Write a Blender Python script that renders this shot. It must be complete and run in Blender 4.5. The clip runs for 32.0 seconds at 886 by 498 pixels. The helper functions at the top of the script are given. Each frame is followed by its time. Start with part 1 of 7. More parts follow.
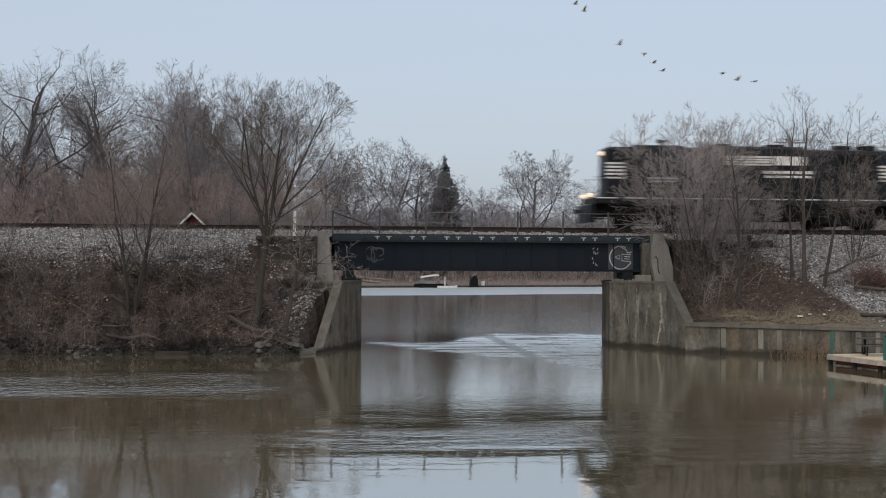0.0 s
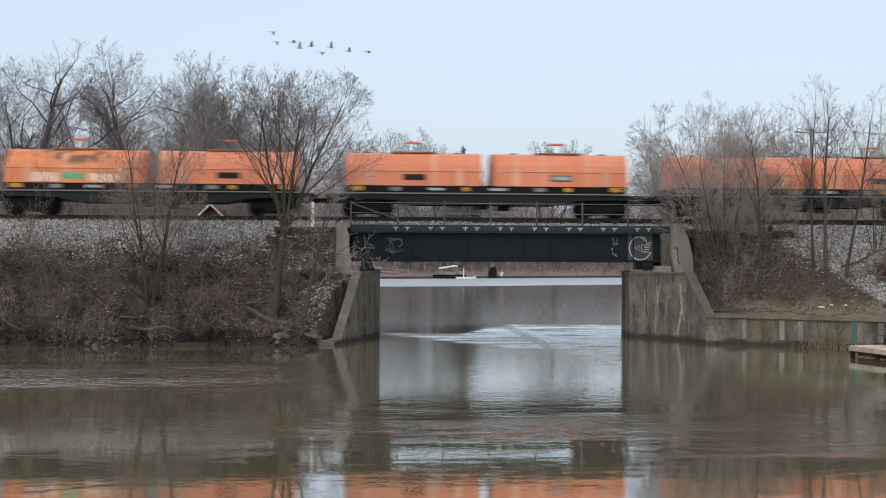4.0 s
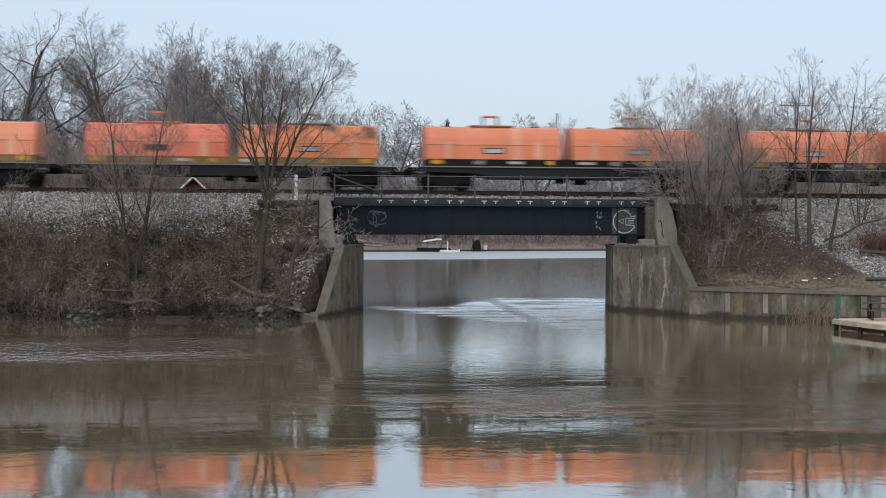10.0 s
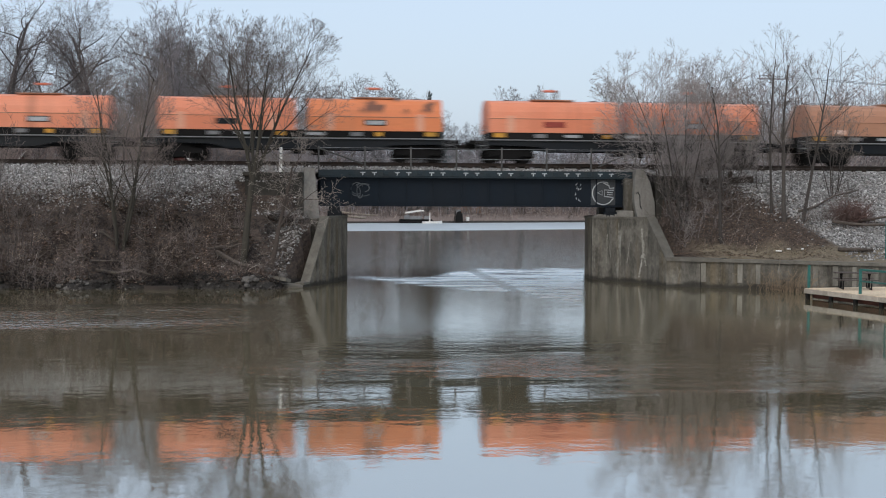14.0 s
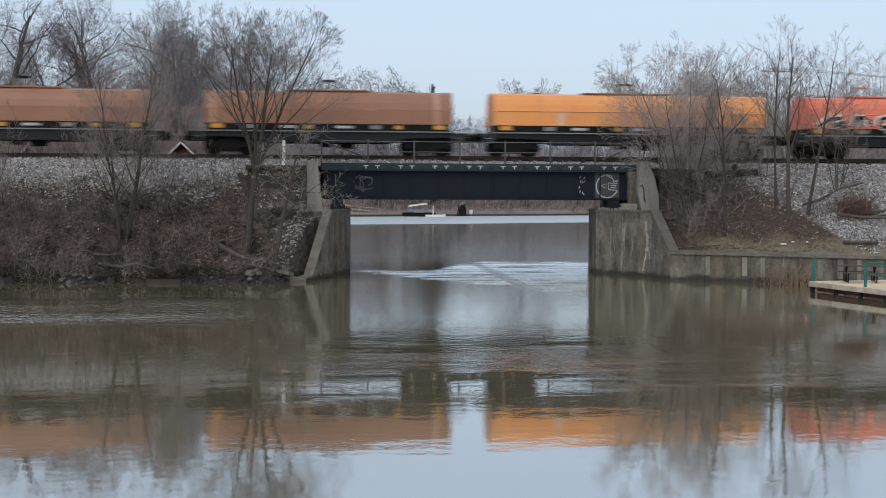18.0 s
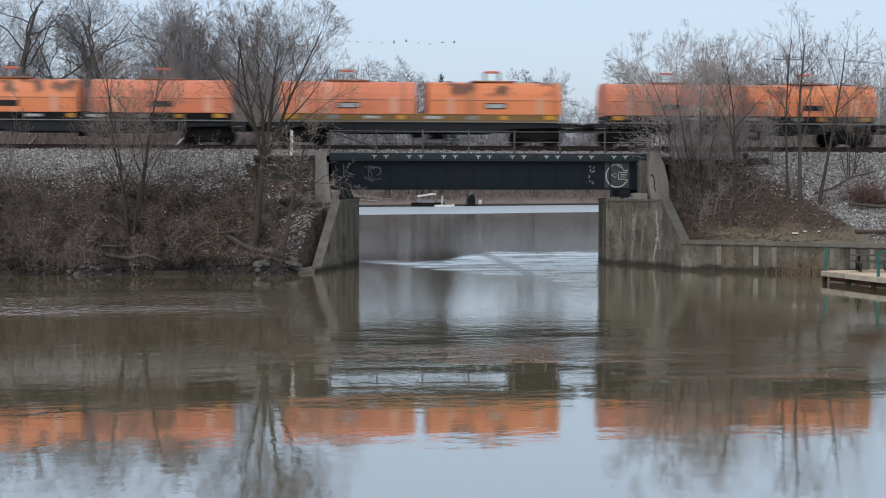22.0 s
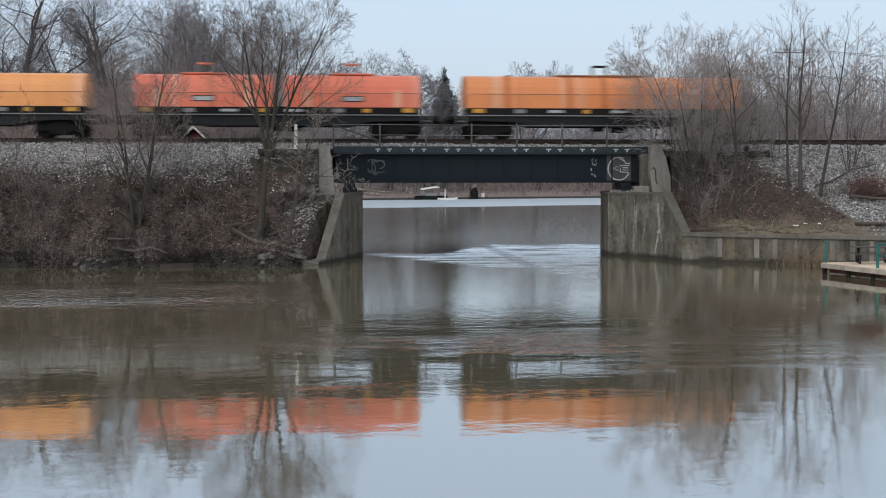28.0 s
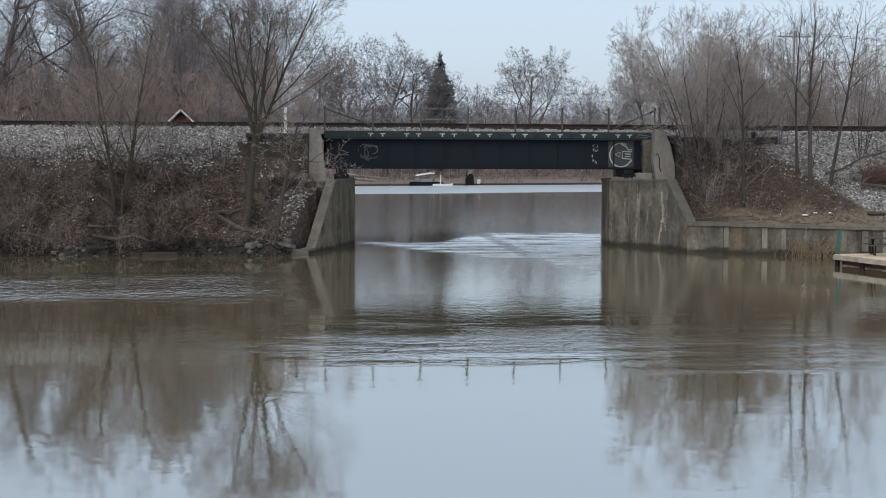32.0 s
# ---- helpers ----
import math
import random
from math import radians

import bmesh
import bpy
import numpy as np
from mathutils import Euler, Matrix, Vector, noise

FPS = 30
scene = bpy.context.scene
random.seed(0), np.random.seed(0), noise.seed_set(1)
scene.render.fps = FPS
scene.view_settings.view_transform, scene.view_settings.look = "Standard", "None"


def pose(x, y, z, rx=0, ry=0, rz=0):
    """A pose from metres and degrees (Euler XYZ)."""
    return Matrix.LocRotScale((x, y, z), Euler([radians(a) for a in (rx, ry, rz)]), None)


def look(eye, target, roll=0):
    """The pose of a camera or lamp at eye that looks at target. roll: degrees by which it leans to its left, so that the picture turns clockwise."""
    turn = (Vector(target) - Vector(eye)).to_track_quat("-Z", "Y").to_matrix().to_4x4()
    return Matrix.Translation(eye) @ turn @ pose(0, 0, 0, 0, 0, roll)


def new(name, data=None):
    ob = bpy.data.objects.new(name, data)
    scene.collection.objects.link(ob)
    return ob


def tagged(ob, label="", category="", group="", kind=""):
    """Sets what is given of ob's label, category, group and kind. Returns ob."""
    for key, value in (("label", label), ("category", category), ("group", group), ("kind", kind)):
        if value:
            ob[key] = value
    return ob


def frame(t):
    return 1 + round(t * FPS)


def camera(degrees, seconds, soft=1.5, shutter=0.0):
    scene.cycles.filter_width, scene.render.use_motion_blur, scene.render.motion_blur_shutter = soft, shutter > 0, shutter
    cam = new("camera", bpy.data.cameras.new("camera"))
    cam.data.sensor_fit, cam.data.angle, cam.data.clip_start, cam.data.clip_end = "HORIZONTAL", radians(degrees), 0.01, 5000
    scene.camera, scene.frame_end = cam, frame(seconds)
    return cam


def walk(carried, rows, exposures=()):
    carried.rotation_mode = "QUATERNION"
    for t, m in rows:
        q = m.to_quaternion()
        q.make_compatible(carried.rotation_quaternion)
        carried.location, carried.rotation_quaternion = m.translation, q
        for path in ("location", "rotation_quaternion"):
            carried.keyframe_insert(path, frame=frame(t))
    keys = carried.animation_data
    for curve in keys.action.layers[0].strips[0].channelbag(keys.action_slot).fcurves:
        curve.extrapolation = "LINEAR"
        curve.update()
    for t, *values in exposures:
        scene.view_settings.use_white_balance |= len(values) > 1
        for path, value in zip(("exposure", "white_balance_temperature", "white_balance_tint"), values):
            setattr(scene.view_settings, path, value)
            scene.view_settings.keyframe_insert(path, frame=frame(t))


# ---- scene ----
# yaw to the right of the bridge's square line, tilt up, lean (degrees), metres forward
VIEWS = [
    (0.0, 5.947, 0.613, 0.314, 0.28),
    (0.5, 5.852, 0.550, 0.304, 0.34),
    (1.0, 5.742, 0.502, 0.293, 0.39),
    (1.5, 5.641, 0.446, 0.280, 0.41),
    (2.0, 5.539, 0.395, 0.266, 0.38),
    (2.5, 5.445, 0.345, 0.257, 0.44),
    (3.0, 5.341, 0.306, 0.254, 0.42),
    (3.5, 5.256, 0.267, 0.252, 0.49),
    (5.5, 5.021, 0.069, 0.237, 0.62),
    (6.0, 5.017, -0.038, 0.237, 0.60),
    (6.5, 5.046, -0.150, 0.239, 0.64),
    (7.0, 5.112, -0.242, 0.245, 0.68),
    (7.5, 5.212, -0.345, 0.254, 0.66),
    (8.0, 5.335, -0.452, 0.262, 0.64),
    (8.5, 5.474, -0.552, 0.268, 0.66),
    (9.0, 5.600, -0.663, 0.274, 0.72),
    (9.5, 5.723, -0.770, 0.279, 0.71),
    (10.0, 5.849, -0.877, 0.282, 0.75),
    (10.5, 5.954, -0.988, 0.285, 0.75),
    (11.0, 6.210, -1.200, 0.289, 0.36),
    (11.5, 6.423, -1.451, 0.295, -0.01),
    (12.0, 6.551, -1.711, 0.301, -0.24),
    (12.5, 6.601, -1.945, 0.307, -0.51),
    (13.0, 6.625, -2.052, 0.310, -0.60),
    (13.5, 6.625, -2.052, 0.312, -0.60),
    (14.0, 6.590, -2.052, 0.312, -0.60),
    (14.5, 6.588, -2.060, 0.310, -0.55),
    (16.5, 6.523, -2.187, 0.277, -0.53),
    (17.0, 6.515, -2.229, 0.271, -0.54),
    (17.5, 6.481, -2.276, 0.258, -0.52),
    (18.0, 6.451, -2.333, 0.247, -0.41),
    (18.5, 6.403, -2.377, 0.233, -0.35),
    (19.0, 6.357, -2.432, 0.216, -0.31),
    (19.5, 6.308, -2.489, 0.194, -0.30),
    (20.0, 6.260, -2.540, 0.169, -0.24),
    (20.5, 6.220, -2.595, 0.144, -0.13),
    (21.0, 6.165, -2.650, 0.122, -0.17),
    (21.5, 6.125, -2.703, 0.092, -0.11),
    (22.0, 6.076, -2.749, 0.061, -0.03),
    (22.5, 6.040, -2.779, 0.035, -0.03),
    (23.0, 6.000, -2.810, 0.009, -0.00),
    (23.5, 5.937, -2.835, -0.015, -0.02),
    (24.0, 5.924, -2.865, -0.029, 0.04),
    (24.5, 5.926, -2.904, -0.037, -0.10),
    (25.0, 5.937, -2.934, -0.040, -0.18),
    (25.5, 5.956, -2.972, -0.038, -0.33),
    (27.5, 5.956, -3.032, -0.031, -0.55),
    (28.0, 5.946, -3.033, -0.019, -0.55),
    (28.5, 5.943, -3.031, -0.004, -0.53),
    (29.0, 5.867, -3.011, 0.019, -0.18),
    (29.5, 5.840, -3.070, 0.053, 0.17),
    (30.0, 5.879, -3.190, 0.092, 0.57),
    (30.5, 5.936, -3.310, 0.130, 0.90),
    (31.0, 6.007, -3.417, 0.162, 1.28),
    (31.5, 6.072, -3.519, 0.195, 1.70),
    (32.0, 6.149, -3.616, 0.213, 2.09),
]


def view(yaw, tilt, lean, ahead):
    a, b, c = radians(yaw), radians(tilt), radians(6)
    eye = Vector((ahead * math.sin(c), ahead * math.cos(c), 4.15))
    way = Vector((math.sin(a) * math.cos(b), math.cos(a) * math.cos(b), math.sin(b)))
    return look(eye, eye + way, lean)


cam = camera(35.56, 32.0, soft=1.05, shutter=0.72)
walk(cam, [(t, view(*v)) for t, *v in VIEWS], exposures=[(0.0, -0.22, 6480, 12), (1.0, -0.02, 6500, 12), (2.0, 0.18, 6600, 12), (3.5, 0.16, 6430, 11), (6.0, 0.12, 6380, 10), (10.0, 0.08, 6300, 10), (14.0, 0.06, 6200, 10), (24.0, 0.04, 6130, 10), (32.0, 0.04, 6200, 10)])

# ---- daylight: pale overcast winter sky ----
world = bpy.data.worlds.new("overcast_sky")
scene.world = world
world.use_nodes = True
wn, wl = world.node_tree.nodes, world.node_tree.links
wn.clear()
sky = wn.new("ShaderNodeTexSky")
sky.sky_type, sky.sun_disc = "NISHITA", False
sky.sun_elevation, sky.sun_rotation = radians(28), radians(200)
sky.air_density, sky.dust_density = 1.0, 3.0
bg_sky, bg_cloud, wadd, wout = wn.new("ShaderNodeBackground"), wn.new("ShaderNodeBackground"), wn.new("ShaderNodeAddShader"), wn.new("ShaderNodeOutputWorld")
bg_sky.inputs["Strength"].default_value = 0.05
wl.new(sky.outputs[0], bg_sky.inputs["Color"])
coord, sep, ramp = wn.new("ShaderNodeTexCoord"), wn.new("ShaderNodeSeparateXYZ"), wn.new("ShaderNodeValToRGB")
wl.new(coord.outputs["Generated"], sep.inputs[0])
wl.new(sep.outputs["Z"], ramp.inputs[0])
ramp.color_ramp.elements[0].color = (0.505, 0.57, 0.665, 1)
ramp.color_ramp.elements[0].position = 0.0
ramp.color_ramp.elements[1].color = (0.98, 1.0, 1.0, 1)
ramp.color_ramp.elements[1].position = 0.85
low_sky = ramp.color_ramp.elements.new(0.3)
low_sky.color = (0.577, 0.648, 0.738, 1)
wl.new(ramp.outputs[0], bg_cloud.inputs["Color"])
bg_cloud.inputs["Strength"].default_value = 0.85
wl.new(bg_sky.outputs[0], wadd.inputs[0])
wl.new(bg_cloud.outputs[0], wadd.inputs[1])
wl.new(wadd.outputs[0], wout.inputs[0])
sun_data = bpy.data.lights.new("sun", "SUN")
sun_data.energy, sun_data.angle, sun_data.color = 0.8, radians(25), (1.0, 0.96, 0.9)
sun = new("sun", sun_data)
sun.matrix_world = look((0, 0, 50), (18, 34, 18))


# ---- materials ----
def nodes_of(name):
    m = bpy.data.materials.new(name)
    m.use_nodes = True
    return m, m.node_tree.nodes, m.node_tree.links, m.node_tree.nodes["Principled BSDF"]


def tex_noise(n, l, scale, detail=4.0, rough=0.6, stretch=None, space="Object", own=False):
    tc, mp, tx = n.new("ShaderNodeTexCoord"), n.new("ShaderNodeMapping"), n.new("ShaderNodeTexNoise")
    l.new(tc.outputs[space], mp.inputs[0])
    if stretch:
        mp.inputs["Scale"].default_value = stretch
    l.new(mp.outputs[0], tx.inputs["Vector"])
    tx.inputs["Scale"].default_value, tx.inputs["Detail"].default_value, tx.inputs["Roughness"].default_value = scale, detail, rough
    if own:
        tx.noise_dimensions = "4D"
        info, mul = n.new("ShaderNodeObjectInfo"), n.new("ShaderNodeMath")
        mul.operation, mul.inputs[1].default_value = "MULTIPLY", 60.0
        l.new(info.outputs["Random"], mul.inputs[0])
        l.new(mul.outputs[0], tx.inputs["W"])
    return tx.outputs["Fac"]


def ramp_of(n, l, fac, stops):
    r = n.new("ShaderNodeValToRGB")
    els = r.color_ramp.elements
    while len(els) < len(stops):
        els.new(0.5)
    for e, (p, c) in zip(els, stops):
        e.position, e.color = p, (*c, 1)
    l.new(fac, r.inputs[0])
    return r.outputs[0]


def mix_of(n, l, fac, a, b, mode="MIX"):
    m = n.new("ShaderNodeMix")
    m.data_type, m.blend_type = "RGBA", mode
    for k, v in ((0, fac), (6, a), (7, b)):
        if isinstance(v, (int, float)):
            m.inputs[k].default_value = v
        elif isinstance(v, tuple):
            m.inputs[k].default_value = (*v, 1)
        else:
            l.new(v, m.inputs[k])
    return m.outputs[2]


def math_of(n, l, op, a, b=None, clamp=False):
    m = n.new("ShaderNodeMath")
    m.operation, m.use_clamp = op, clamp
    for k, v in ((0, a), (1, b)):
        if v is None:
            continue
        if isinstance(v, (int, float)):
            m.inputs[k].default_value = v
        else:
            l.new(v, m.inputs[k])
    return m.outputs[0]


def smooth_of(n, l, v, a, b, lo=0.0, hi=1.0):
    m = n.new("ShaderNodeMapRange")
    m.interpolation_type = "SMOOTHSTEP"
    l.new(v, m.inputs[0])
    for k, x in ((1, a), (2, b), (3, lo), (4, hi)):
        m.inputs[k].default_value = x
    return m.outputs[0]


def bump_of(n, l, bsdf, height, strength, dist):
    b = n.new("ShaderNodeBump")
    b.inputs["Strength"].default_value, b.inputs["Distance"].default_value = strength, dist
    l.new(height, b.inputs["Height"])
    l.new(b.outputs[0], bsdf.inputs["Normal"])


def worn(name, base, dirt, rough=0.6, metal=0.0, grain=12.0, patch=0.7, amount=0.55, bump=0.25, streak=None, vary=0.12, spec=0.3):
    """A painted or mineral surface: grain, larger stains, bump and a little difference from piece to piece."""
    m, n, l, p = nodes_of(name)
    fine, wide = tex_noise(n, l, grain, 5), tex_noise(n, l, patch, 6, 0.65, streak)
    stain = ramp_of(n, l, wide, [(0.38, (0, 0, 0)), (0.68, (1, 1, 1))])
    col = mix_of(n, l, math_of(n, l, "MULTIPLY", stain, amount), base, dirt)
    shade = ramp_of(n, l, fine, [(0.2, (0.72, 0.72, 0.72)), (0.8, (1.15, 1.15, 1.15))])
    col = mix_of(n, l, 1.0, col, shade, "MULTIPLY")
    info = n.new("ShaderNodeObjectInfo")
    piece = ramp_of(n, l, info.outputs["Random"], [(0.0, (1 - vary,) * 3), (1.0, (1 + vary,) * 3)])
    l.new(mix_of(n, l, 1.0, col, piece, "MULTIPLY"), p.inputs["Base Color"])
    l.new(ramp_of(n, l, fine, [(0.0, (rough * 0.75,) * 3), (1.0, (min(1, rough * 1.2),) * 3)]), p.inputs["Roughness"])
    p.inputs["Metallic"].default_value = metal
    p.inputs["Specular IOR Level"].default_value = spec
    bump_of(n, l, p, fine, bump, 0.02)
    return m


def glow(name, colour, strength):
    m, n, l, p = nodes_of(name)
    p.inputs["Base Color"].default_value = (*colour, 1)
    p.inputs["Emission Color"].default_value = (*colour, 1)
    p.inputs["Emission Strength"].default_value = strength
    return m


def old_concrete(name, base, dirt):
    """Board-marked concrete: rust and soot runs, pale patches, and the wet dark tide line of the river."""
    m, n, l, p = nodes_of(name)
    tc, sp = n.new("ShaderNodeTexCoord"), n.new("ShaderNodeSeparateXYZ")
    l.new(tc.outputs["Object"], sp.inputs[0])
    fine, blot = tex_noise(n, l, 6, 6, 0.7), tex_noise(n, l, 0.9, 5, 0.65)
    runs = tex_noise(n, l, 1.5, 6, 0.7, (1, 1, 0.22))
    col = mix_of(n, l, ramp_of(n, l, runs, [(0.36, (0, 0, 0)), (0.66, (1, 1, 1))]), base, dirt)
    col = mix_of(n, l, math_of(n, l, "MULTIPLY", ramp_of(n, l, blot, [(0.5, (0, 0, 0)), (0.7, (1, 1, 1))]), 0.6), col, (base[0] * 1.5, base[1] * 1.5, base[2] * 1.5))
    rust = ramp_of(n, l, tex_noise(n, l, 1.3, 4, 0.6, (1, 1, 0.12)), [(0.5, (0, 0, 0)), (0.68, (1, 1, 1))])
    col = mix_of(n, l, math_of(n, l, "MULTIPLY", rust, 0.6), col, (0.12, 0.09, 0.048))
    white = ramp_of(n, l, tex_noise(n, l, 1.7, 5, 0.7, (1, 1, 0.14)), [(0.62, (0, 0, 0)), (0.70, (1, 1, 1))])
    col = mix_of(n, l, math_of(n, l, "MULTIPLY", white, 0.6), col, (0.36, 0.35, 0.31))
    tide = smooth_of(n, l, math_of(n, l, "ADD", sp.outputs["Z"], math_of(n, l, "MULTIPLY", math_of(n, l, "SUBTRACT", blot, 0.5), 0.5)), 0.32, 0.12)
    col = mix_of(n, l, math_of(n, l, "MULTIPLY", tide, 0.8), col, (0.022, 0.02, 0.016))
    l.new(mix_of(n, l, 1.0, col, ramp_of(n, l, fine, [(0.2, (0.6,) * 3), (0.8, (1.25,) * 3)]), "MULTIPLY"), p.inputs["Base Color"])
    p.inputs["Roughness"].default_value = 0.9
    p.inputs["Specular IOR Level"].default_value = 0.2
    bump_of(n, l, p, fine, 0.6, 0.03)
    return m


CONCRETE = old_concrete("weathered_concrete", (0.15, 0.138, 0.116), (0.038, 0.035, 0.030))
CONCRETE_PALE = worn("pale_concrete", (0.27, 0.258, 0.235), (0.10, 0.09, 0.076), 0.85, grain=9, patch=1.4, amount=0.6, bump=0.4, streak=(1, 1, 0.3))
CAP = worn("wall_cap_concrete", (0.135, 0.124, 0.105), (0.066, 0.06, 0.048), 0.9, grain=9, patch=1.4, amount=0.7, bump=0.4)
# ledge concrete coloured near-black to stand for the shadow around the ledges
SHADE_CONCRETE = worn("shade_dark_concrete", (0.052, 0.047, 0.039), (0.022, 0.021, 0.017), 0.95, grain=7, patch=1.2, amount=0.9, bump=0.6)
WASHED = worn("lime_washed_concrete", (0.195, 0.182, 0.155), (0.085, 0.077, 0.062), 0.9, grain=12, patch=2, amount=0.9, bump=0.4, streak=(1, 1, 0.25), vary=0.25)
LIME = worn("lime_streak", (0.36, 0.34, 0.30), (0.12, 0.11, 0.09), 0.9, grain=20, patch=3, amount=0.95, streak=(1, 1, 0.2))
GIRDER = worn("black_girder_paint", (0.009, 0.014, 0.021), (0.013, 0.015, 0.018), 0.75, spec=0.12, grain=14, patch=0.9, amount=0.5, bump=0.15, streak=(1, 1, 0.2))
GIRDER_EDGE = worn("girder_flange_paint", (0.022, 0.034, 0.042), (0.03, 0.026, 0.022), 0.7, spec=0.15, grain=14, patch=1.2, amount=0.5)
RUST = worn("rusty_steel", (0.042, 0.032, 0.028), (0.03, 0.023, 0.02), 0.8, grain=18, patch=2, amount=0.6)
RAIL = worn("rail_steel", (0.036, 0.027, 0.023), (0.018, 0.015, 0.013), 0.75, spec=0.15, metal=0.0, grain=16, patch=1)
TIE = worn("creosote_timber", (0.05, 0.038, 0.03), (0.02, 0.017, 0.015), 0.9, grain=12, patch=2, vary=0.3)
STEEL_POST = worn("dull_galvanised_post", (0.085, 0.083, 0.08), (0.042, 0.039, 0.036), 0.7, metal=0.1)
WHITE = worn("white_paint", (0.72, 0.71, 0.68), (0.4, 0.38, 0.34), 0.6, grain=20, patch=2, amount=0.4)
CHALK = worn("chalk_white_spray", (0.42, 0.44, 0.45), (0.16, 0.17, 0.18), 0.7, grain=20, patch=3, amount=0.6)
CYAN = worn("cyan_spray", (0.16, 0.5, 0.58), (0.3, 0.55, 0.6), 0.6, grain=12, patch=2)
GREEN_SPRAY = worn("green_spray", (0.1, 0.42, 0.2), (0.3, 0.5, 0.35), 0.6)
PALE_SPRAY = worn("pale_spray", (0.72, 0.52, 0.42), (0.6, 0.35, 0.25), 0.6, grain=8, patch=2)
BLACK = worn("black_car_paint", (0.007, 0.010, 0.014), (0.014, 0.014, 0.014), 0.5, spec=0.2, grain=10, patch=0.8, amount=0.5, bump=0.08)
UNDER = worn("grimy_underframe", (0.010, 0.010, 0.010), (0.018, 0.0165, 0.0155), 0.85, spec=0.1, grain=12, patch=1.2)
TANK = worn("black_tank_paint", (0.008, 0.011, 0.014), (0.016, 0.016, 0.016), 0.42, spec=0.25, grain=10, patch=0.5, amount=0.5, bump=0.05)
TANK_MARK = worn("faded_yellow_mark", (0.44, 0.22, 0.03), (0.12, 0.075, 0.03), 0.7, patch=3, amount=0.8)
YELLOW = worn("yellow_reflector", (0.58, 0.29, 0.03), (0.24, 0.14, 0.04), 0.6, patch=3, amount=0.8)
GREY_PAINT = worn("grey_paint", (0.22, 0.225, 0.23), (0.09, 0.085, 0.08), 0.7, patch=2.5)
GREEN = worn("green_rail_paint", (0.025, 0.115, 0.10), (0.02, 0.07, 0.06), 0.5, grain=18, patch=2, amount=0.4)
DECK = worn("pale_deck_board", (0.62, 0.50, 0.36), (0.42, 0.33, 0.23), 0.8, grain=14, patch=2, streak=(8, 1, 1), vary=0.2)
DOCK_SIDE = worn("pale_dock_timber", (0.40, 0.35, 0.285), (0.2, 0.16, 0.125), 0.85, grain=10, patch=2)
DOCK_UNDER = worn("rust_red_dock_beam", (0.10, 0.035, 0.022), (0.05, 0.025, 0.018), 0.8)
TABLE = worn("dark_table_plank", (0.07, 0.055, 0.05), (0.035, 0.03, 0.028), 0.7)
BARK = worn("grey_bark", (0.066, 0.057, 0.051), (0.032, 0.027, 0.024), 0.95, grain=10, patch=1.5, bump=0.6, streak=(1, 1, 0.2), vary=0.25)
BARK_BROWN = worn("brown_flaking_bark", (0.058, 0.045, 0.037), (0.03, 0.024, 0.02), 0.95, grain=10, patch=1.5, bump=0.6, streak=(1, 1, 0.2), vary=0.2)
MOSSY = worn("mossy_bark", (0.052, 0.046, 0.036), (0.026, 0.024, 0.017), 0.95, grain=10, patch=1.2, bump=0.6, streak=(1, 1, 0.3), vary=0.2)
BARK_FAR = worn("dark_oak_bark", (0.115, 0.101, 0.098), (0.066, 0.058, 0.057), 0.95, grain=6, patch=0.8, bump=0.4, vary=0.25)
TWIG = worn("grey_brown_twig", (0.17, 0.142, 0.129), (0.10, 0.083, 0.076), 0.9, grain=4, patch=0.5, vary=0.2, bump=0.0)
TWIG_BUSH = worn("grey_bush_twig", (0.27, 0.242, 0.232), (0.165, 0.146, 0.139), 0.9, grain=4, patch=0.5, vary=0.15, bump=0.0)
TWIG_PALE = worn("pale_twig", (0.27, 0.235, 0.21), (0.16, 0.137, 0.12), 0.9, grain=4, patch=0.5, vary=0.2, bump=0.0)
# grey twigs with distance haze mixed into the colour as pale lilac
TWIG_FAR = worn("hazed_far_twig", (0.225, 0.208, 0.213), (0.14, 0.128, 0.13), 0.95, grain=2, patch=0.3, vary=0.2, bump=0.0)
TWIG_RUST = worn("rusty_twig", (0.29, 0.226, 0.2), (0.195, 0.162, 0.148), 0.9, grain=4, patch=0.4, vary=0.2, bump=0.0)
REED = worn("dry_reed", (0.26, 0.19, 0.125), (0.15, 0.11, 0.075), 0.9, grain=3, patch=0.6, bump=0.0)
# dark green needles, paled and greyed to paint in the haze of distance
NEEDLE = worn("hazed_spruce_needles", (0.10, 0.128, 0.13), (0.066, 0.086, 0.09), 0.9, grain=4, patch=0.6, bump=0.0)
ROCK = worn("bank_rock", (0.12, 0.11, 0.10), (0.045, 0.04, 0.035), 0.9, grain=6, patch=1.2)
LOG = worn("dead_wood", (0.092, 0.075, 0.062), (0.042, 0.035, 0.029), 0.9, grain=9, patch=1.4)
ICE = worn("thin_lake_ice", (0.52, 0.58, 0.62), (0.42, 0.48, 0.53), 0.35, grain=0.4, patch=0.05, amount=0.6, bump=0.05)
ROOF = worn("brown_shingles", (0.09, 0.06, 0.055), (0.05, 0.035, 0.03), 0.9)
BRICKRED = worn("red_siding", (0.16, 0.05, 0.045), (0.10, 0.04, 0.035), 0.85)
SIDING = worn("far_house_siding", (0.5, 0.5, 0.48), (0.4, 0.4, 0.38), 0.8)
FEATHER = worn("grey_brown_feathers", (0.6, 0.58, 0.55), (0.35, 0.33, 0.31), 0.8)
GLASS_DARK = worn("dusty_cab_glass", (0.03, 0.034, 0.036), (0.06, 0.06, 0.058), 0.2, grain=5, patch=1)
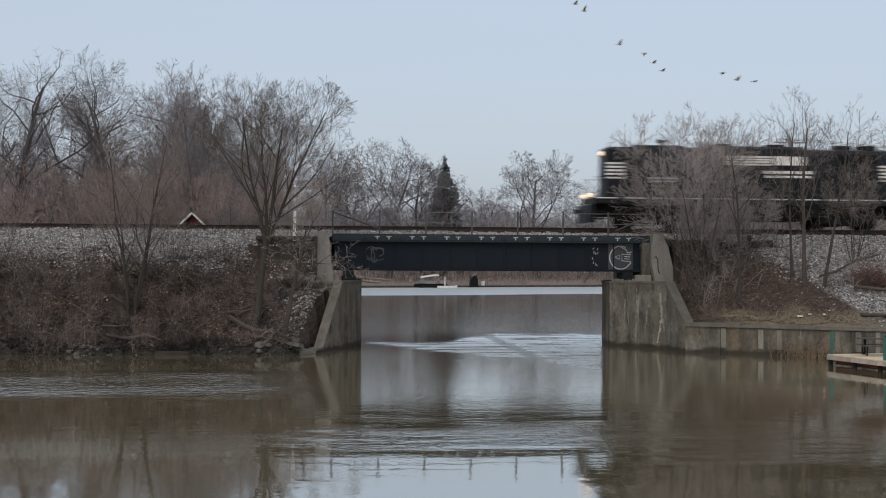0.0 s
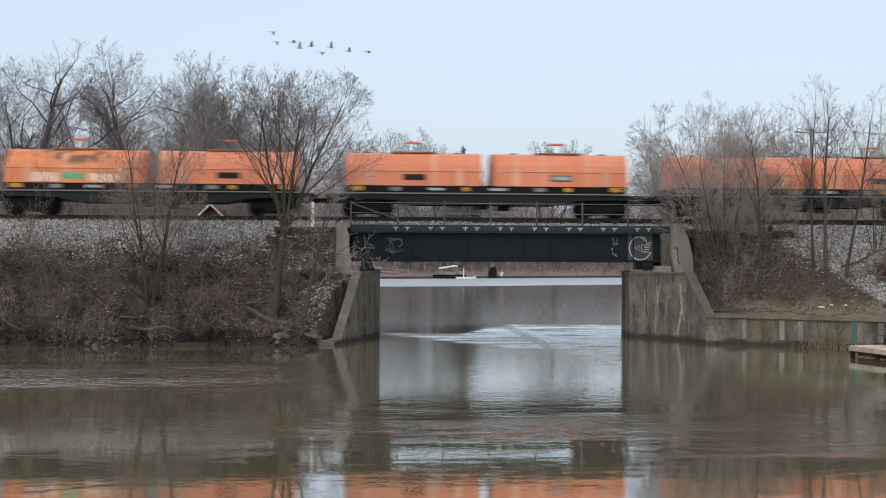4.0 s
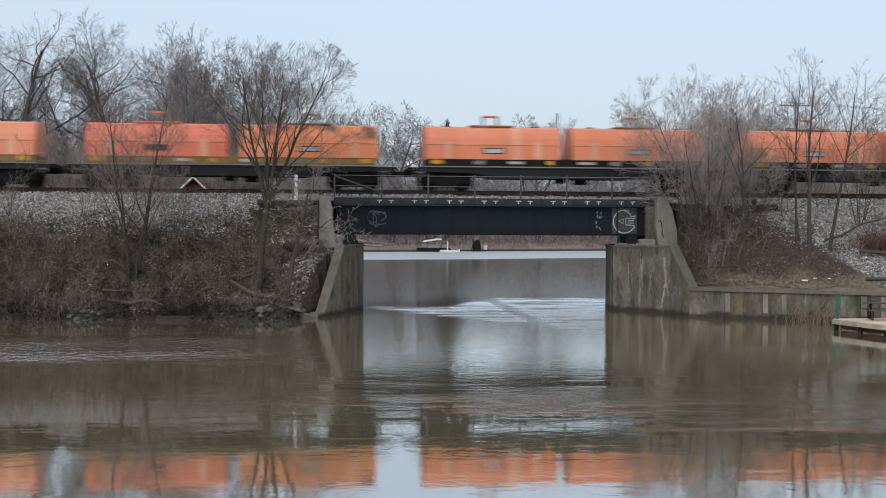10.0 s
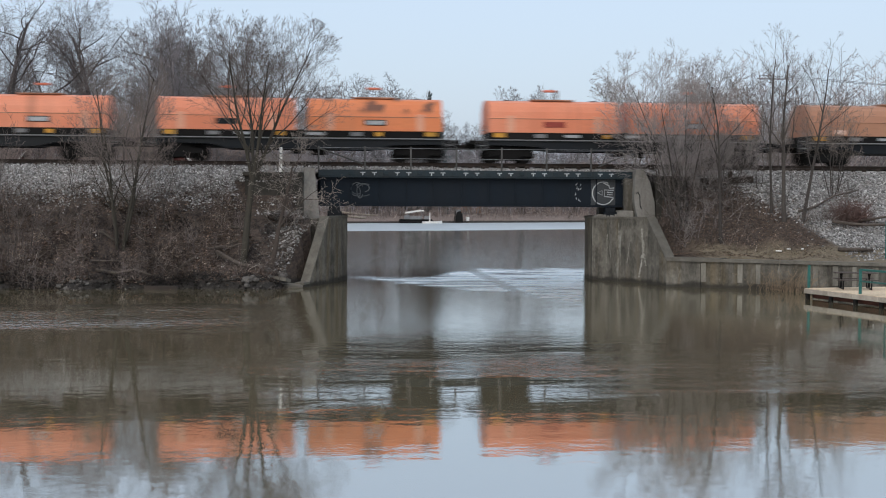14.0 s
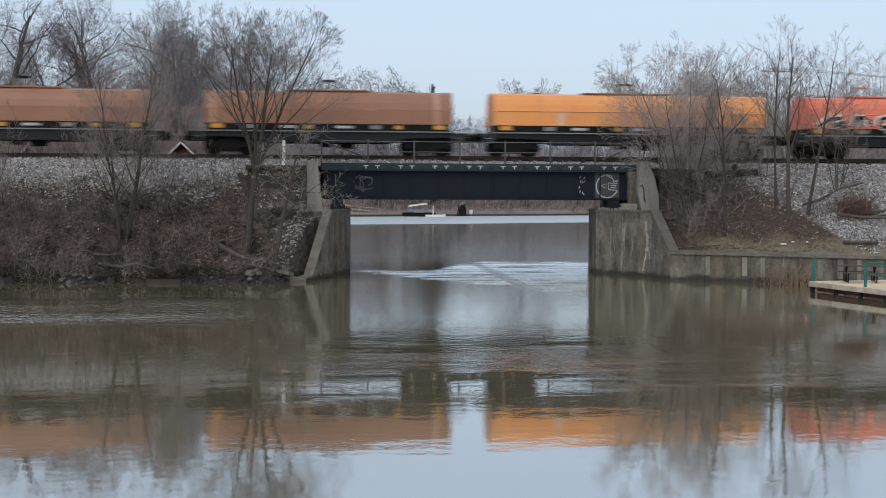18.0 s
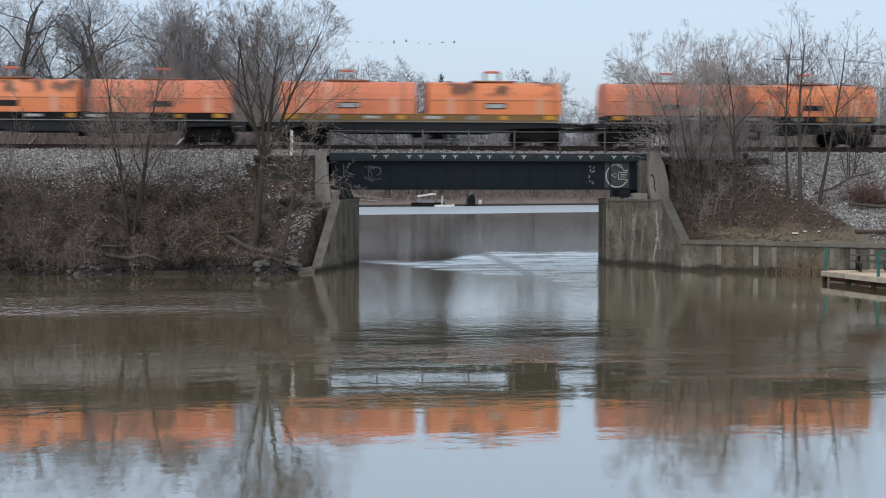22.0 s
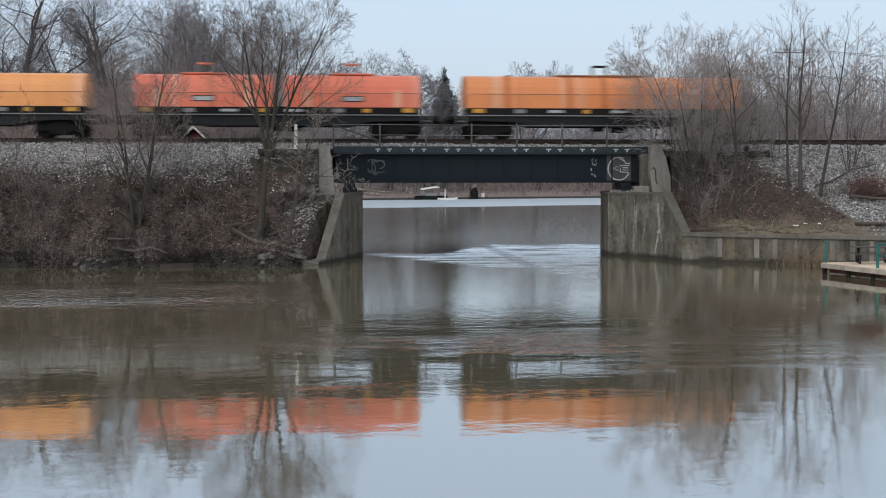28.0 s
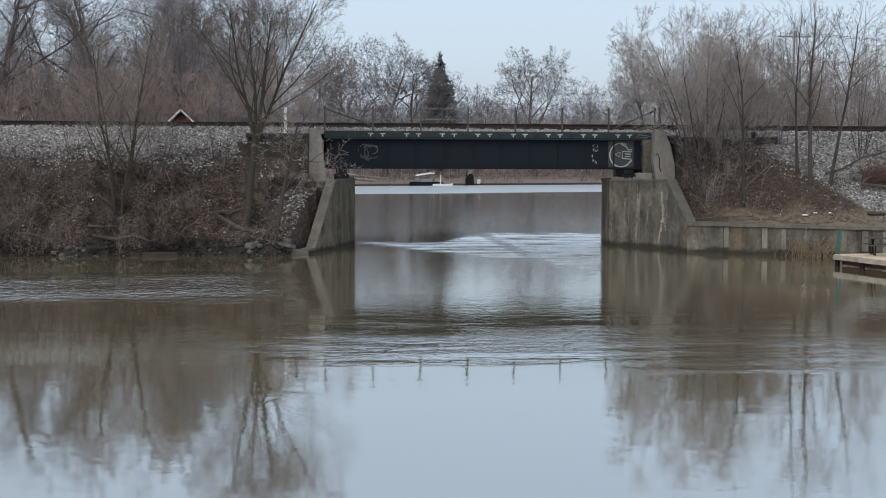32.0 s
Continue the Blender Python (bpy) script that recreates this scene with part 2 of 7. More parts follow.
LAMP_ON = glow("lit_headlight", (1.0, 0.72, 0.45), 1.3)


def stem_paint(name, stops):
    """Each stem its own shade."""
    m, n, l, p = nodes_of(name)
    geo = n.new("ShaderNodeNewGeometry")
    c = ramp_of(n, l, geo.outputs["Random Per Island"], stops)
    l.new(mix_of(n, l, 1.0, c, ramp_of(n, l, tex_noise(n, l, 0.7, 4), [(0.36, (0.36,) * 3), (0.64, (1.5,) * 3)]), "MULTIPLY"), p.inputs["Base Color"])
    p.inputs["Roughness"].default_value = 0.95
    p.inputs["Specular IOR Level"].default_value = 0.15
    return m


BRUSH = stem_paint("brown_brush_stems", [(0.0, (0.04, 0.032, 0.03)), (0.5, (0.125, 0.098, 0.086)), (0.88, (0.20, 0.163, 0.145)), (1.0, (0.4, 0.36, 0.32))])
LEAF = stem_paint("dead_leaves", [(0.0, (0.04, 0.028, 0.023)), (0.5, (0.135, 0.095, 0.072)), (0.9, (0.25, 0.18, 0.137)), (1.0, (0.47, 0.39, 0.31))])


def hood_paint(name, base, fade, blotch=0.0):
    """Sun-bleached enamel: drifting fade, rust freckles and, on some hoods, dark scorched blotches along the top."""
    m, n, l, p = nodes_of(name)
    wide = tex_noise(n, l, 0.35, 5, 0.6, (1, 1, 0.5), own=True)
    fine = tex_noise(n, l, 9, 5)
    col = mix_of(n, l, ramp_of(n, l, wide, [(0.3, (0, 0, 0)), (0.75, (1, 1, 1))]), base, fade)
    freck = ramp_of(n, l, tex_noise(n, l, 2.6, 6, 0.7, own=True), [(0.62, (0, 0, 0)), (0.74, (1, 1, 1))])
    col = mix_of(n, l, math_of(n, l, "MULTIPLY", freck, 0.35), col, (0.16, 0.06, 0.03))
    streaks = ramp_of(n, l, tex_noise(n, l, 1.6, 4, 0.6, (1, 1, 0.1), own=True), [(0.5, (0, 0, 0)), (0.8, (1, 1, 1))])
    col = mix_of(n, l, math_of(n, l, "MULTIPLY", streaks, 0.3), col, (0.22, 0.10, 0.06))
    bands = tex_noise(n, l, 1.1, 2, 0.4, (1, 0.02, 0.02), own=True)
    col = mix_of(n, l, math_of(n, l, "MULTIPLY", ramp_of(n, l, bands, [(0.62, (0, 0, 0)), (0.66, (1, 1, 1))]), 0.4), col, (0.62, 0.40, 0.29))
    col = mix_of(n, l, math_of(n, l, "MULTIPLY", ramp_of(n, l, bands, [(0.34, (1, 1, 1)), (0.38, (0, 0, 0))]), 0.45), col, (0.24, 0.09, 0.045))
    if blotch:
        tc, sp = n.new("ShaderNodeTexCoord"), n.new("ShaderNodeSeparateXYZ")
        l.new(tc.outputs["Object"], sp.inputs[0])
        high = smooth_of(n, l, sp.outputs["Z"], 2.55, 2.9)
        spots = ramp_of(n, l, tex_noise(n, l, 1.15, 3, 0.5, (1, 1, 0.6), own=True), [(0.5, (0, 0, 0)), (0.57, (1, 1, 1))])
        col = mix_of(n, l, math_of(n, l, "MULTIPLY", math_of(n, l, "MULTIPLY", spots, high), blotch), col, (0.09, 0.035, 0.02))
    l.new(mix_of(n, l, 1.0, col, ramp_of(n, l, fine, [(0.2, (0.86,) * 3), (0.8, (1.08,) * 3)]), "MULTIPLY"), p.inputs["Base Color"])
    p.inputs["Roughness"].default_value = 0.5
    bump_of(n, l, p, fine, 0.08, 0.01)
    return m


HOODS = {
    "orange": hood_paint("faded_orange_enamel", (0.585, 0.163, 0.073), (0.68, 0.25, 0.138)),
    "scorched": hood_paint("scorched_orange_enamel", (0.60, 0.17, 0.055), (0.66, 0.22, 0.085), 0.9),
    "pink": hood_paint("pinkish_orange_enamel", (0.66, 0.20, 0.11), (0.72, 0.27, 0.16)),
    "red": hood_paint("red_orange_enamel", (0.58, 0.12, 0.065), (0.66, 0.18, 0.10)),
    "amber": hood_paint("amber_enamel", (0.64, 0.24, 0.06), (0.70, 0.31, 0.10)),
    "ochre": hood_paint("dull_orange_enamel", (0.56, 0.175, 0.05), (0.62, 0.235, 0.08)),
    "brown": hood_paint("rust_brown_enamel", (0.20, 0.086, 0.045), (0.27, 0.128, 0.072)),
    "tan": hood_paint("tan_enamel", (0.31, 0.135, 0.075), (0.39, 0.195, 0.115)),
}


def ground_paint():
    """Leaf litter, ballast stone near the track, a grassy strip behind the retaining wall."""
    m, n, l, p = nodes_of("embankment_ground")
    tc, sp = n.new("ShaderNodeTexCoord"), n.new("ShaderNodeSeparateXYZ")
    l.new(tc.outputs["Object"], sp.inputs[0])
    x, y, z = sp.outputs
    wide, fine = tex_noise(n, l, 0.5, 6, 0.65), tex_noise(n, l, 5.5, 6, 0.7)
    litter = ramp_of(n, l, fine, [(0.25, (0.016, 0.0125, 0.0105)), (0.5, (0.058, 0.042, 0.033)), (0.78, (0.14, 0.10, 0.075))])
    litter = mix_of(n, l, ramp_of(n, l, wide, [(0.4, (0, 0, 0)), (0.65, (1, 1, 1))]), litter, mix_of(n, l, 1.0, litter, (0.75, 0.72, 0.7), "MULTIPLY"))
    vor = n.new("ShaderNodeTexVoronoi")
    l.new(tc.outputs["Object"], vor.inputs["Vector"])
    vor.inputs["Scale"].default_value = 11
    gravel = mix_of(n, l, 1.0, ramp_of(n, l, vor.outputs["Color"], [(0.1, (0.16, 0.155, 0.15)), (0.9, (0.5, 0.49, 0.475))]),
                    ramp_of(n, l, vor.outputs["Distance"], [(0.2, (1, 1, 1)), (0.75, (0.35, 0.34, 0.33))]), "MULTIPLY")
    edge = math_of(n, l, "ADD", z, math_of(n, l, "MULTIPLY", math_of(n, l, "SUBTRACT", wide, 0.5), 1.5))
    right = smooth_of(n, l, x, 22.8, 27.2, -0.35, 2.9)
    stony = smooth_of(n, l, math_of(n, l, "ADD", edge, right), 4.45, 5.0)
    near = math_of(n, l, "MULTIPLY", smooth_of(n, l, y, 60, 61), smooth_of(n, l, y, 84, 80))
    col = mix_of(n, l, math_of(n, l, "MULTIPLY", stony, near), litter, gravel)
    # brown far bank, painted paler beyond the water in place of haze
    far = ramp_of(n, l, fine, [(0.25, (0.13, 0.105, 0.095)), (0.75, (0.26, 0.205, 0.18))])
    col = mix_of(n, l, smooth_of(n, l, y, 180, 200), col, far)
    turf = ramp_of(n, l, fine, [(0.25, (0.085, 0.068, 0.045)), (0.75, (0.205, 0.167, 0.115))])
    grassy = math_of(n, l, "MULTIPLY", smooth_of(n, l, x, 19.5, 21), smooth_of(n, l, math_of(n, l, "ADD", edge, 0.0), 2.3, 1.7))
    grassy = math_of(n, l, "MULTIPLY", grassy, smooth_of(n, l, y, 70, 66))
    # wet soil at the waterline, near-black to paint in the undercut's shade too
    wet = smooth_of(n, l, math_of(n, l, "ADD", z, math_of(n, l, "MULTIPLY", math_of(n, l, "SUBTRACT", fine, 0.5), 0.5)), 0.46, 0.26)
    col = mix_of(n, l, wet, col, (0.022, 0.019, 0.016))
    l.new(mix_of(n, l, grassy, col, turf), p.inputs["Base Color"])
    p.inputs["Roughness"].default_value = 0.95
    bump_of(n, l, p, math_of(n, l, "ADD", fine, vor.outputs["Distance"]), 0.7, 0.06)
    return m


def water_paint():
    """Brown river water: a near-mirror with slow swell everywhere and riffled patches where wind and current roughen it."""
    m, n, l, p = nodes_of("river_water")
    tc, sp = n.new("ShaderNodeTexCoord"), n.new("ShaderNodeSeparateXYZ")
    l.new(tc.outputs["Object"], sp.inputs[0])
    x, y, z = sp.outputs
    wob = math_of(n, l, "MULTIPLY", math_of(n, l, "SUBTRACT", tex_noise(n, l, 0.12, 3, 0.6, (0.5, 1.5, 1)), 0.5), 22.0)
    yy = math_of(n, l, "ADD", y, wob)

    def patch(x0, x1, y0, y1, soft):
        a = math_of(n, l, "MULTIPLY", smooth_of(n, l, x, x0 - soft, x0 + soft), smooth_of(n, l, x, x1 + soft, x1 - soft))
        b = math_of(n, l, "MULTIPLY", smooth_of(n, l, yy, y0 - soft, y0 + soft), smooth_of(n, l, yy, y1 + soft, y1 - soft))
        return math_of(n, l, "MULTIPLY", a, b)

    rough = patch(-2.5, 13, 30, 37, 2.5)
    rough = math_of(n, l, "MULTIPLY", rough, ramp_of(n, l, tex_noise(n, l, 0.4, 4, 0.65, (0.3, 1.0, 1)), [(0.34, (0, 0, 0)), (0.62, (1, 1, 1))]))
    rough = math_of(n, l, "MAXIMUM", rough, math_of(n, l, "MULTIPLY", patch(1, 17, 38, 66, 4), 0.2))
    # a wind-ruffled strip along the bank
    flurry = ramp_of(n, l, tex_noise(n, l, 0.25, 4, 0.7, (0.3, 0.8, 1)), [(0.3, (0.25,) * 3), (0.6, (1, 1, 1))])
    near_bank = math_of(n, l, "ADD", y, math_of(n, l, "MULTIPLY", wob, 0.12))
    strip = math_of(n, l, "MULTIPLY", smooth_of(n, l, near_bank, 41.5, 45.5), smooth_of(n, l, near_bank, 54.5, 52.0))
    strip = math_of(n, l, "MULTIPLY", math_of(n, l, "MULTIPLY", strip, smooth_of(n, l, x, 1.5, -3.0)), flurry)
    # the race under the bridge: riffled behind a slanting front, with a smooth seam through it
    sway = math_of(n, l, "MULTIPLY", math_of(n, l, "SUBTRACT", tex_noise(n, l, 0.7, 5, 0.7, (0.4, 1.0, 1)), 0.5), 5.0)
    front = math_of(n, l, "ADD", math_of(n, l, "ADD", y, math_of(n, l, "MULTIPLY", sway, 1.5)), math_of(n, l, "MULTIPLY", x, 2.28))
    race = smooth_of(n, l, front, 79.0, 82.5)
    crest = math_of(n, l, "ADD", math_of(n, l, "MULTIPLY", math_of(n, l, "MAXIMUM", math_of(n, l, "SUBTRACT", x, 7.6), 0.0), 2.6), 72.6)
    crest = math_of(n, l, "SUBTRACT", math_of(n, l, "ADD", y, math_of(n, l, "MULTIPLY", sway, 1.2)), math_of(n, l, "MINIMUM", crest, 81.8))
    race = math_of(n, l, "MULTIPLY", race, smooth_of(n, l, crest, 1.6, -1.6))
    race = math_of(n, l, "MULTIPLY", race, math_of(n, l, "MULTIPLY", smooth_of(n, l, x, 2.5, 3.3), smooth_of(n, l, math_of(n, l, "SUBTRACT", x, math_of(n, l, "MULTIPLY", y, 0.222)), 0.2, -0.2)))
    seam = math_of(n, l, "ABSOLUTE", math_of(n, l, "SUBTRACT", math_of(n, l, "SUBTRACT", x, math_of(n, l, "MULTIPLY", y, 0.026)), math_of(n, l, "ADD", 8.87, math_of(n, l, "MULTIPLY", sway, 0.08))))
    race = math_of(n, l, "MULTIPLY", race, smooth_of(n, l, seam, 0.1, 0.6, 0.45, 1.0))
    race = math_of(n, l, "MULTIPLY", race, ramp_of(n, l, tex_noise(n, l, 0.9, 5, 0.7, (0.2, 0.8, 1)), [(0.4, (0.0, 0.0, 0.0)), (0.54, (1, 1, 1))]))
    wake = math_of(n, l, "MAXIMUM", rough, math_of(n, l, "MULTIPLY", race, 0.5))
    wake = math_of(n, l, "MAXIMUM", wake, smooth_of(n, l, y, 72, 88, 0.0, 0.56))
    calm = smooth_of(n, l, y, 60, 95, 0.026, 0.08)
    swell = tex_noise(n, l, 0.8, 3, 0.5, (0.5, 1.0, 1))
    chop = math_of(n, l, "ADD", tex_noise(n, l, 3.8, 3, 0.6, (1.0, 0.65, 1)), math_of(n, l, "MULTIPLY", tex_noise(n, l, 12.0, 2, 0.6, (1.0, 0.7, 1)), 0.3))
    height = math_of(n, l, "ADD", math_of(n, l, "MULTIPLY", swell, 0.004), math_of(n, l, "MULTIPLY", chop, math_of(n, l, "ADD", math_of(n, l, "MULTIPLY", wake, 0.021), 0.0014)))
    sparkle = math_of(n, l, "MULTIPLY", strip, tex_noise(n, l, 4.0, 2, 0.6, (1, 0.45, 1)))
    height = math_of(n, l, "ADD", height, math_of(n, l, "MULTIPLY", sparkle, 0.17))
    mud = ramp_of(n, l, tex_noise(n, l, 0.05, 3), [(0.3, (0.138, 0.112, 0.067)), (0.7, (0.168, 0.139, 0.083))])
    bump = n.new("ShaderNodeBump")
    bump.inputs["Strength"].default_value, bump.inputs["Distance"].default_value = 1.0, 1.0
    l.new(height, bump.inputs["Height"])
    body, mirror, both, fres = n.new("ShaderNodeBsdfDiffuse"), n.new("ShaderNodeBsdfGlossy"), n.new("ShaderNodeMixShader"), n.new("ShaderNodeFresnel")
    l.new(mud, body.inputs["Color"])
    l.new(math_of(n, l, "ADD", math_of(n, l, "ADD", math_of(n, l, "MULTIPLY", rough, 0.03), math_of(n, l, "MULTIPLY", race, 0.3)), calm), mirror.inputs["Roughness"])
    mirror.inputs["Color"].default_value = (0.93, 0.95, 0.95, 1)
    fres.inputs["IOR"].default_value = 1.333
    l.new(bump.outputs[0], mirror.inputs["Normal"])
    l.new(bump.outputs[0], fres.inputs["Normal"])
    l.new(math_of(n, l, "MAXIMUM", math_of(n, l, "MINIMUM", math_of(n, l, "ADD", math_of(n, l, "MULTIPLY", fres.outputs[0], 0.53), 0.47), 1.0), 0.0), both.inputs[0])
    l.new(body.outputs[0], both.inputs[1])
    l.new(mirror.outputs[0], both.inputs[2])
    l.new(both.outputs[0], n["Material Output"].inputs["Surface"])
    n.remove(p)
    return m


GROUND, WATER = ground_paint(), water_paint()


# ---- mesh helpers ----
class Geo:
    """Collects faces of one mesh."""

    def __init__(self):
        self.v, self.f = [], []

    def add(self, verts, faces):
        k = len(self.v)
        self.v.extend(verts)
        self.f.extend(tuple(i + k for i in f) for f in faces)
        return self

    def box(self, x0, x1, y0, y1, z0, z1, c=0.0):
        if c <= 0:
            v = [(x, y, z) for z in (z0, z1) for y in (y0, y1) for x in (x0, x1)]
            return self.add(v, [(0, 2, 3, 1), (4, 5, 7, 6), (0, 1, 5, 4), (2, 6, 7, 3), (0, 4, 6, 2), (1, 3, 7, 5)])
        c = min(c, (x1 - x0) / 3, (y1 - y0) / 3, (z1 - z0) / 3)
        bm = bmesh.new()
        bmesh.ops.create_cube(bm, size=1.0)
        for v in bm.verts:
            v.co = ((x0 + x1) / 2 + v.co.x * (x1 - x0), (y0 + y1) / 2 + v.co.y * (y1 - y0), (z0 + z1) / 2 + v.co.z * (z1 - z0))
        bmesh.ops.bevel(bm, geom=bm.edges[:], offset=c, segments=1, affect="EDGES")
        bm.verts.index_update()
        self.add([tuple(v.co) for v in bm.verts], [tuple(v.index for v in f.verts) for f in bm.faces])
        bm.free()
        return self

    def tube(self, pts, radii, sides=6, caps=True):
        base = len(self.v)
        n = len(pts)
        for i, p in enumerate(pts):
            p = Vector(p)
            d = (Vector(pts[min(i + 1, n - 1)]) - Vector(pts[max(i - 1, 0)])).normalized()
            a = d.cross(Vector((0.31, 0.9, 0.23))).normalized() if abs(d.dot(Vector((0.31, 0.9, 0.23)))) < 0.95 else d.cross(Vector((1, 0, 0))).normalized()
            b = d.cross(a)
            for k in range(sides):
                t = math.tau * k / sides
                self.v.append(tuple(p + (a * math.cos(t) + b * math.sin(t)) * radii[i]))
        for i in range(n - 1):
            for k in range(sides):
                k2 = (k + 1) % sides
                self.f.append((base + i * sides + k, base + i * sides + k2, base + (i + 1) * sides + k2, base + (i + 1) * sides + k))
        if caps:
            self.f.append(tuple(base + k for k in reversed(range(sides))))
            self.f.append(tuple(base + (n - 1) * sides + k for k in range(sides)))
        return self

    def extrude_x(self, section, x0, x1):
        """A closed (y, z) outline, pulled from x0 to x1."""
        n = len(section)
        v = [(x, y, z) for x in (x0, x1) for y, z in section]
        f = [(i, (i + 1) % n, n + (i + 1) % n, n + i) for i in range(n)] + [tuple(reversed(range(n))), tuple(range(n, 2 * n))]
        return self.add(v, f)

    def extrude_y(self, outline, y0, y1):
        """A closed (x, z) outline, pulled from y0 to y1."""
        n = len(outline)
        v = [(x, y, z) for y in (y0, y1) for x, z in outline]
        f = [((i + 1) % n, i, n + i, n + (i + 1) % n) for i in range(n)] + [tuple(range(n)), tuple(reversed(range(n, 2 * n)))]
        return self.add(v, f)

    def slab(self, outline, z0, z1):
        """A closed (x, y) outline between two heights; a height may be a list, corner by corner."""
        n = len(outline)
        lo = z0 if isinstance(z0, (list, tuple)) else [z0] * n
        hi = z1 if isinstance(z1, (list, tuple)) else [z1] * n
        v = [(x, y, z) for (x, y), z in zip(outline, lo)] + [(x, y, z) for (x, y), z in zip(outline, hi)]
        f = [(i, (i + 1) % n, n + (i + 1) % n, n + i) for i in range(n)] + [tuple(reversed(range(n))), tuple(range(n, 2 * n))]
        return self.add(v, f)

    def mesh(self, name, material, smooth=False):
        me = bpy.data.meshes.new(name)
        me.from_pydata(self.v, [], self.f)
        bm = bmesh.new()
        bm.from_mesh(me)
        if len(bm.faces) < 4000:
            bmesh.ops.recalc_face_normals(bm, faces=bm.faces[:])
        bm.to_mesh(me)
        bm.free()
        me.materials.append(material)
        if smooth:
            me.polygons.foreach_set("use_smooth", [True] * len(me.polygons))
        return me


def quick_mesh(name, geo, material):
    me = bpy.data.meshes.new(name)
    me.from_pydata(geo.v, [], geo.f)
    me.materials.append(material)
    return me


def part(name, geo, material, parent, label="", smooth=False, at=None):
    """One mesh object under a thing or a part. geo: a Geo, or a mesh that pieces share."""
    ob = new(name, geo if isinstance(geo, bpy.types.Mesh) else geo.mesh(name, material, smooth))
    ob.parent = parent
    if at is not None:
        ob.matrix_basis = at
    return tagged(ob, label) if label else ob


def thing(name, m, label, category, group="", kind=""):
    ob = new(name)
    ob.empty_display_size = 0.3
    ob.matrix_basis = m
    return tagged(ob, label, category, group, kind)


def solid(name, geo, material, label="", category="", group="", kind="", smooth=False):
    return tagged(new(name, geo.mesh(name, material, smooth)), label, category, group, kind)


# ---- the lie of the land ----
RAIL_TOP, TRACK = 6.11, 73.6


def lerp(x, pts):
    for (a, u), (b, w) in zip(pts, pts[1:]):
        if x < b:
            return u if x <= a else u + (w - u) * (x - a) / (b - a)
    return pts[-1][1]


def wall_line(x):
    """Where the low retaining wall stands."""
    return 64.3 - max(0.0, x - 18.6) * 0.68


def left_edge(y):
    return lerp(y, [(63.0, -0.2), (64.87, 0.1), (67.4, 1.3), (68.2, 1.1), (69.6, 0.7), (78.0, 0.7), (84.0, 0.6), (250.0, 3.0), (320.0, -30.0)])


def right_edge(y):
    return lerp(y, [(64.7, 19.1), (66.9, 18.6), (68.2, 18.8), (69.6, 19.2), (78.0, 19.35), (84.0, 21.0), (250.0, 62.0), (320.0, 70.0)])


def far_shore(x):
    return 229.0 + 0.446 * max(-60.0, min(90.0, x))


def height(x, y):
    bumps = 0.16 * noise.noise(Vector((x * 0.5, y * 0.5, 0.0))) + 0.05 * noise.noise(Vector((x * 1.7, y * 1.7, 4.0)))
    bed = -1.4
    if y < 6.0:
        return 2.35 if y < 4.0 else lerp(y, [(4.0, 2.35), (6.0, bed)])
    bank = far_shore(x)
    if y > bank - 2:
        return lerp(y - bank, [(-2.0, bed), (0.0, 0.1), (2.0, 0.9), (20.0, 1.8), (60.0, 3.0)]) + bumps
    if left_edge(y) < x < right_edge(y):
        return bed
    if x <= left_edge(y):
        ys = 63.4 + 0.35 * math.sin(x * 0.9) + 0.25 * math.sin(x * 2.3 + 1)
        z = lerp(y, [(ys - 1.2, bed), (ys - 0.1, -0.15), (ys + 0.15, 0.3), (ys + 1.0, 0.75), (66.4, 2.3), (68.4, 4.0), (70.6, 5.7), (76.6, 5.7), (79.5, 4.2), (84.0, 3.4), (230.0, 3.0)])
    else:
        w = wall_line(x)
        if y < w + 0.45:
            return bed
        top = max(w + 2.6, 62.0)
        z = lerp(y, [(w + 0.45, 1.3), (top, 1.55), (70.6, 5.7), (76.6, 5.7), (79.5, 4.2), (84.0, 3.4), (230.0, 3.0)])
    # hollows under the ledges beside the abutments
    if 66.5 < y < 69.75 and z > 2:
        side = max(0.0, min(1.0, (x + 2.6) / 0.6)) * max(0.0, min(1.0, (1.2 - x) / 0.2)) if x < 5 else max(0.0, min(1.0, (21.3 - x) / 0.7))
        z -= side * lerp(y, [(66.5, 0.0), (69.5, 1.25), (69.75, 0.9)])
    flat = 1.0 if not 70.2 < y < 77.0 else 0.15
    if z > 1.3 and 62 < y < 84:
        bumps *= 1.6
    return z + bumps * flat


def grid_steps(fine0, fine1, step, reach):
    xs = list(np.arange(fine0, fine1 + 1e-6, step))
    out, s, a, b = [], step, fine0, fine1
    lo, hi = [], []
    while b < reach:
        s *= 1.35
        a, b = a - s, b + s
        lo.append(a)
        hi.append(b)
    return [float(v) for v in lo[::-1] + xs + hi]


gx = grid_steps(-22.0, 40.0, 0.4, 4200.0)
gy = [-4000.0, -1200.0, -400.0, -100.0, -20.0, 0.0, 4.0, 5.0, 6.0, 20.0, 40.0] + [44 + 0.4 * i for i in range(102)] + [86 + 2.0 * i for i in range(120)] + [340.0, 400.0, 600.0, 1000.0, 2000.0, 4500.0]
land = Geo()
land.v = [(x, y, height(x, y)) for y in gy for x in gx]
nx = len(gx)
land.f = [(j * nx + i, j * nx + i + 1, (j + 1) * nx + i + 1, (j + 1) * nx + i) for j in range(len(gy) - 1) for i in range(nx - 1)]
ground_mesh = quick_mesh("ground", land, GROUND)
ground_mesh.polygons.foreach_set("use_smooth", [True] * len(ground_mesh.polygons))
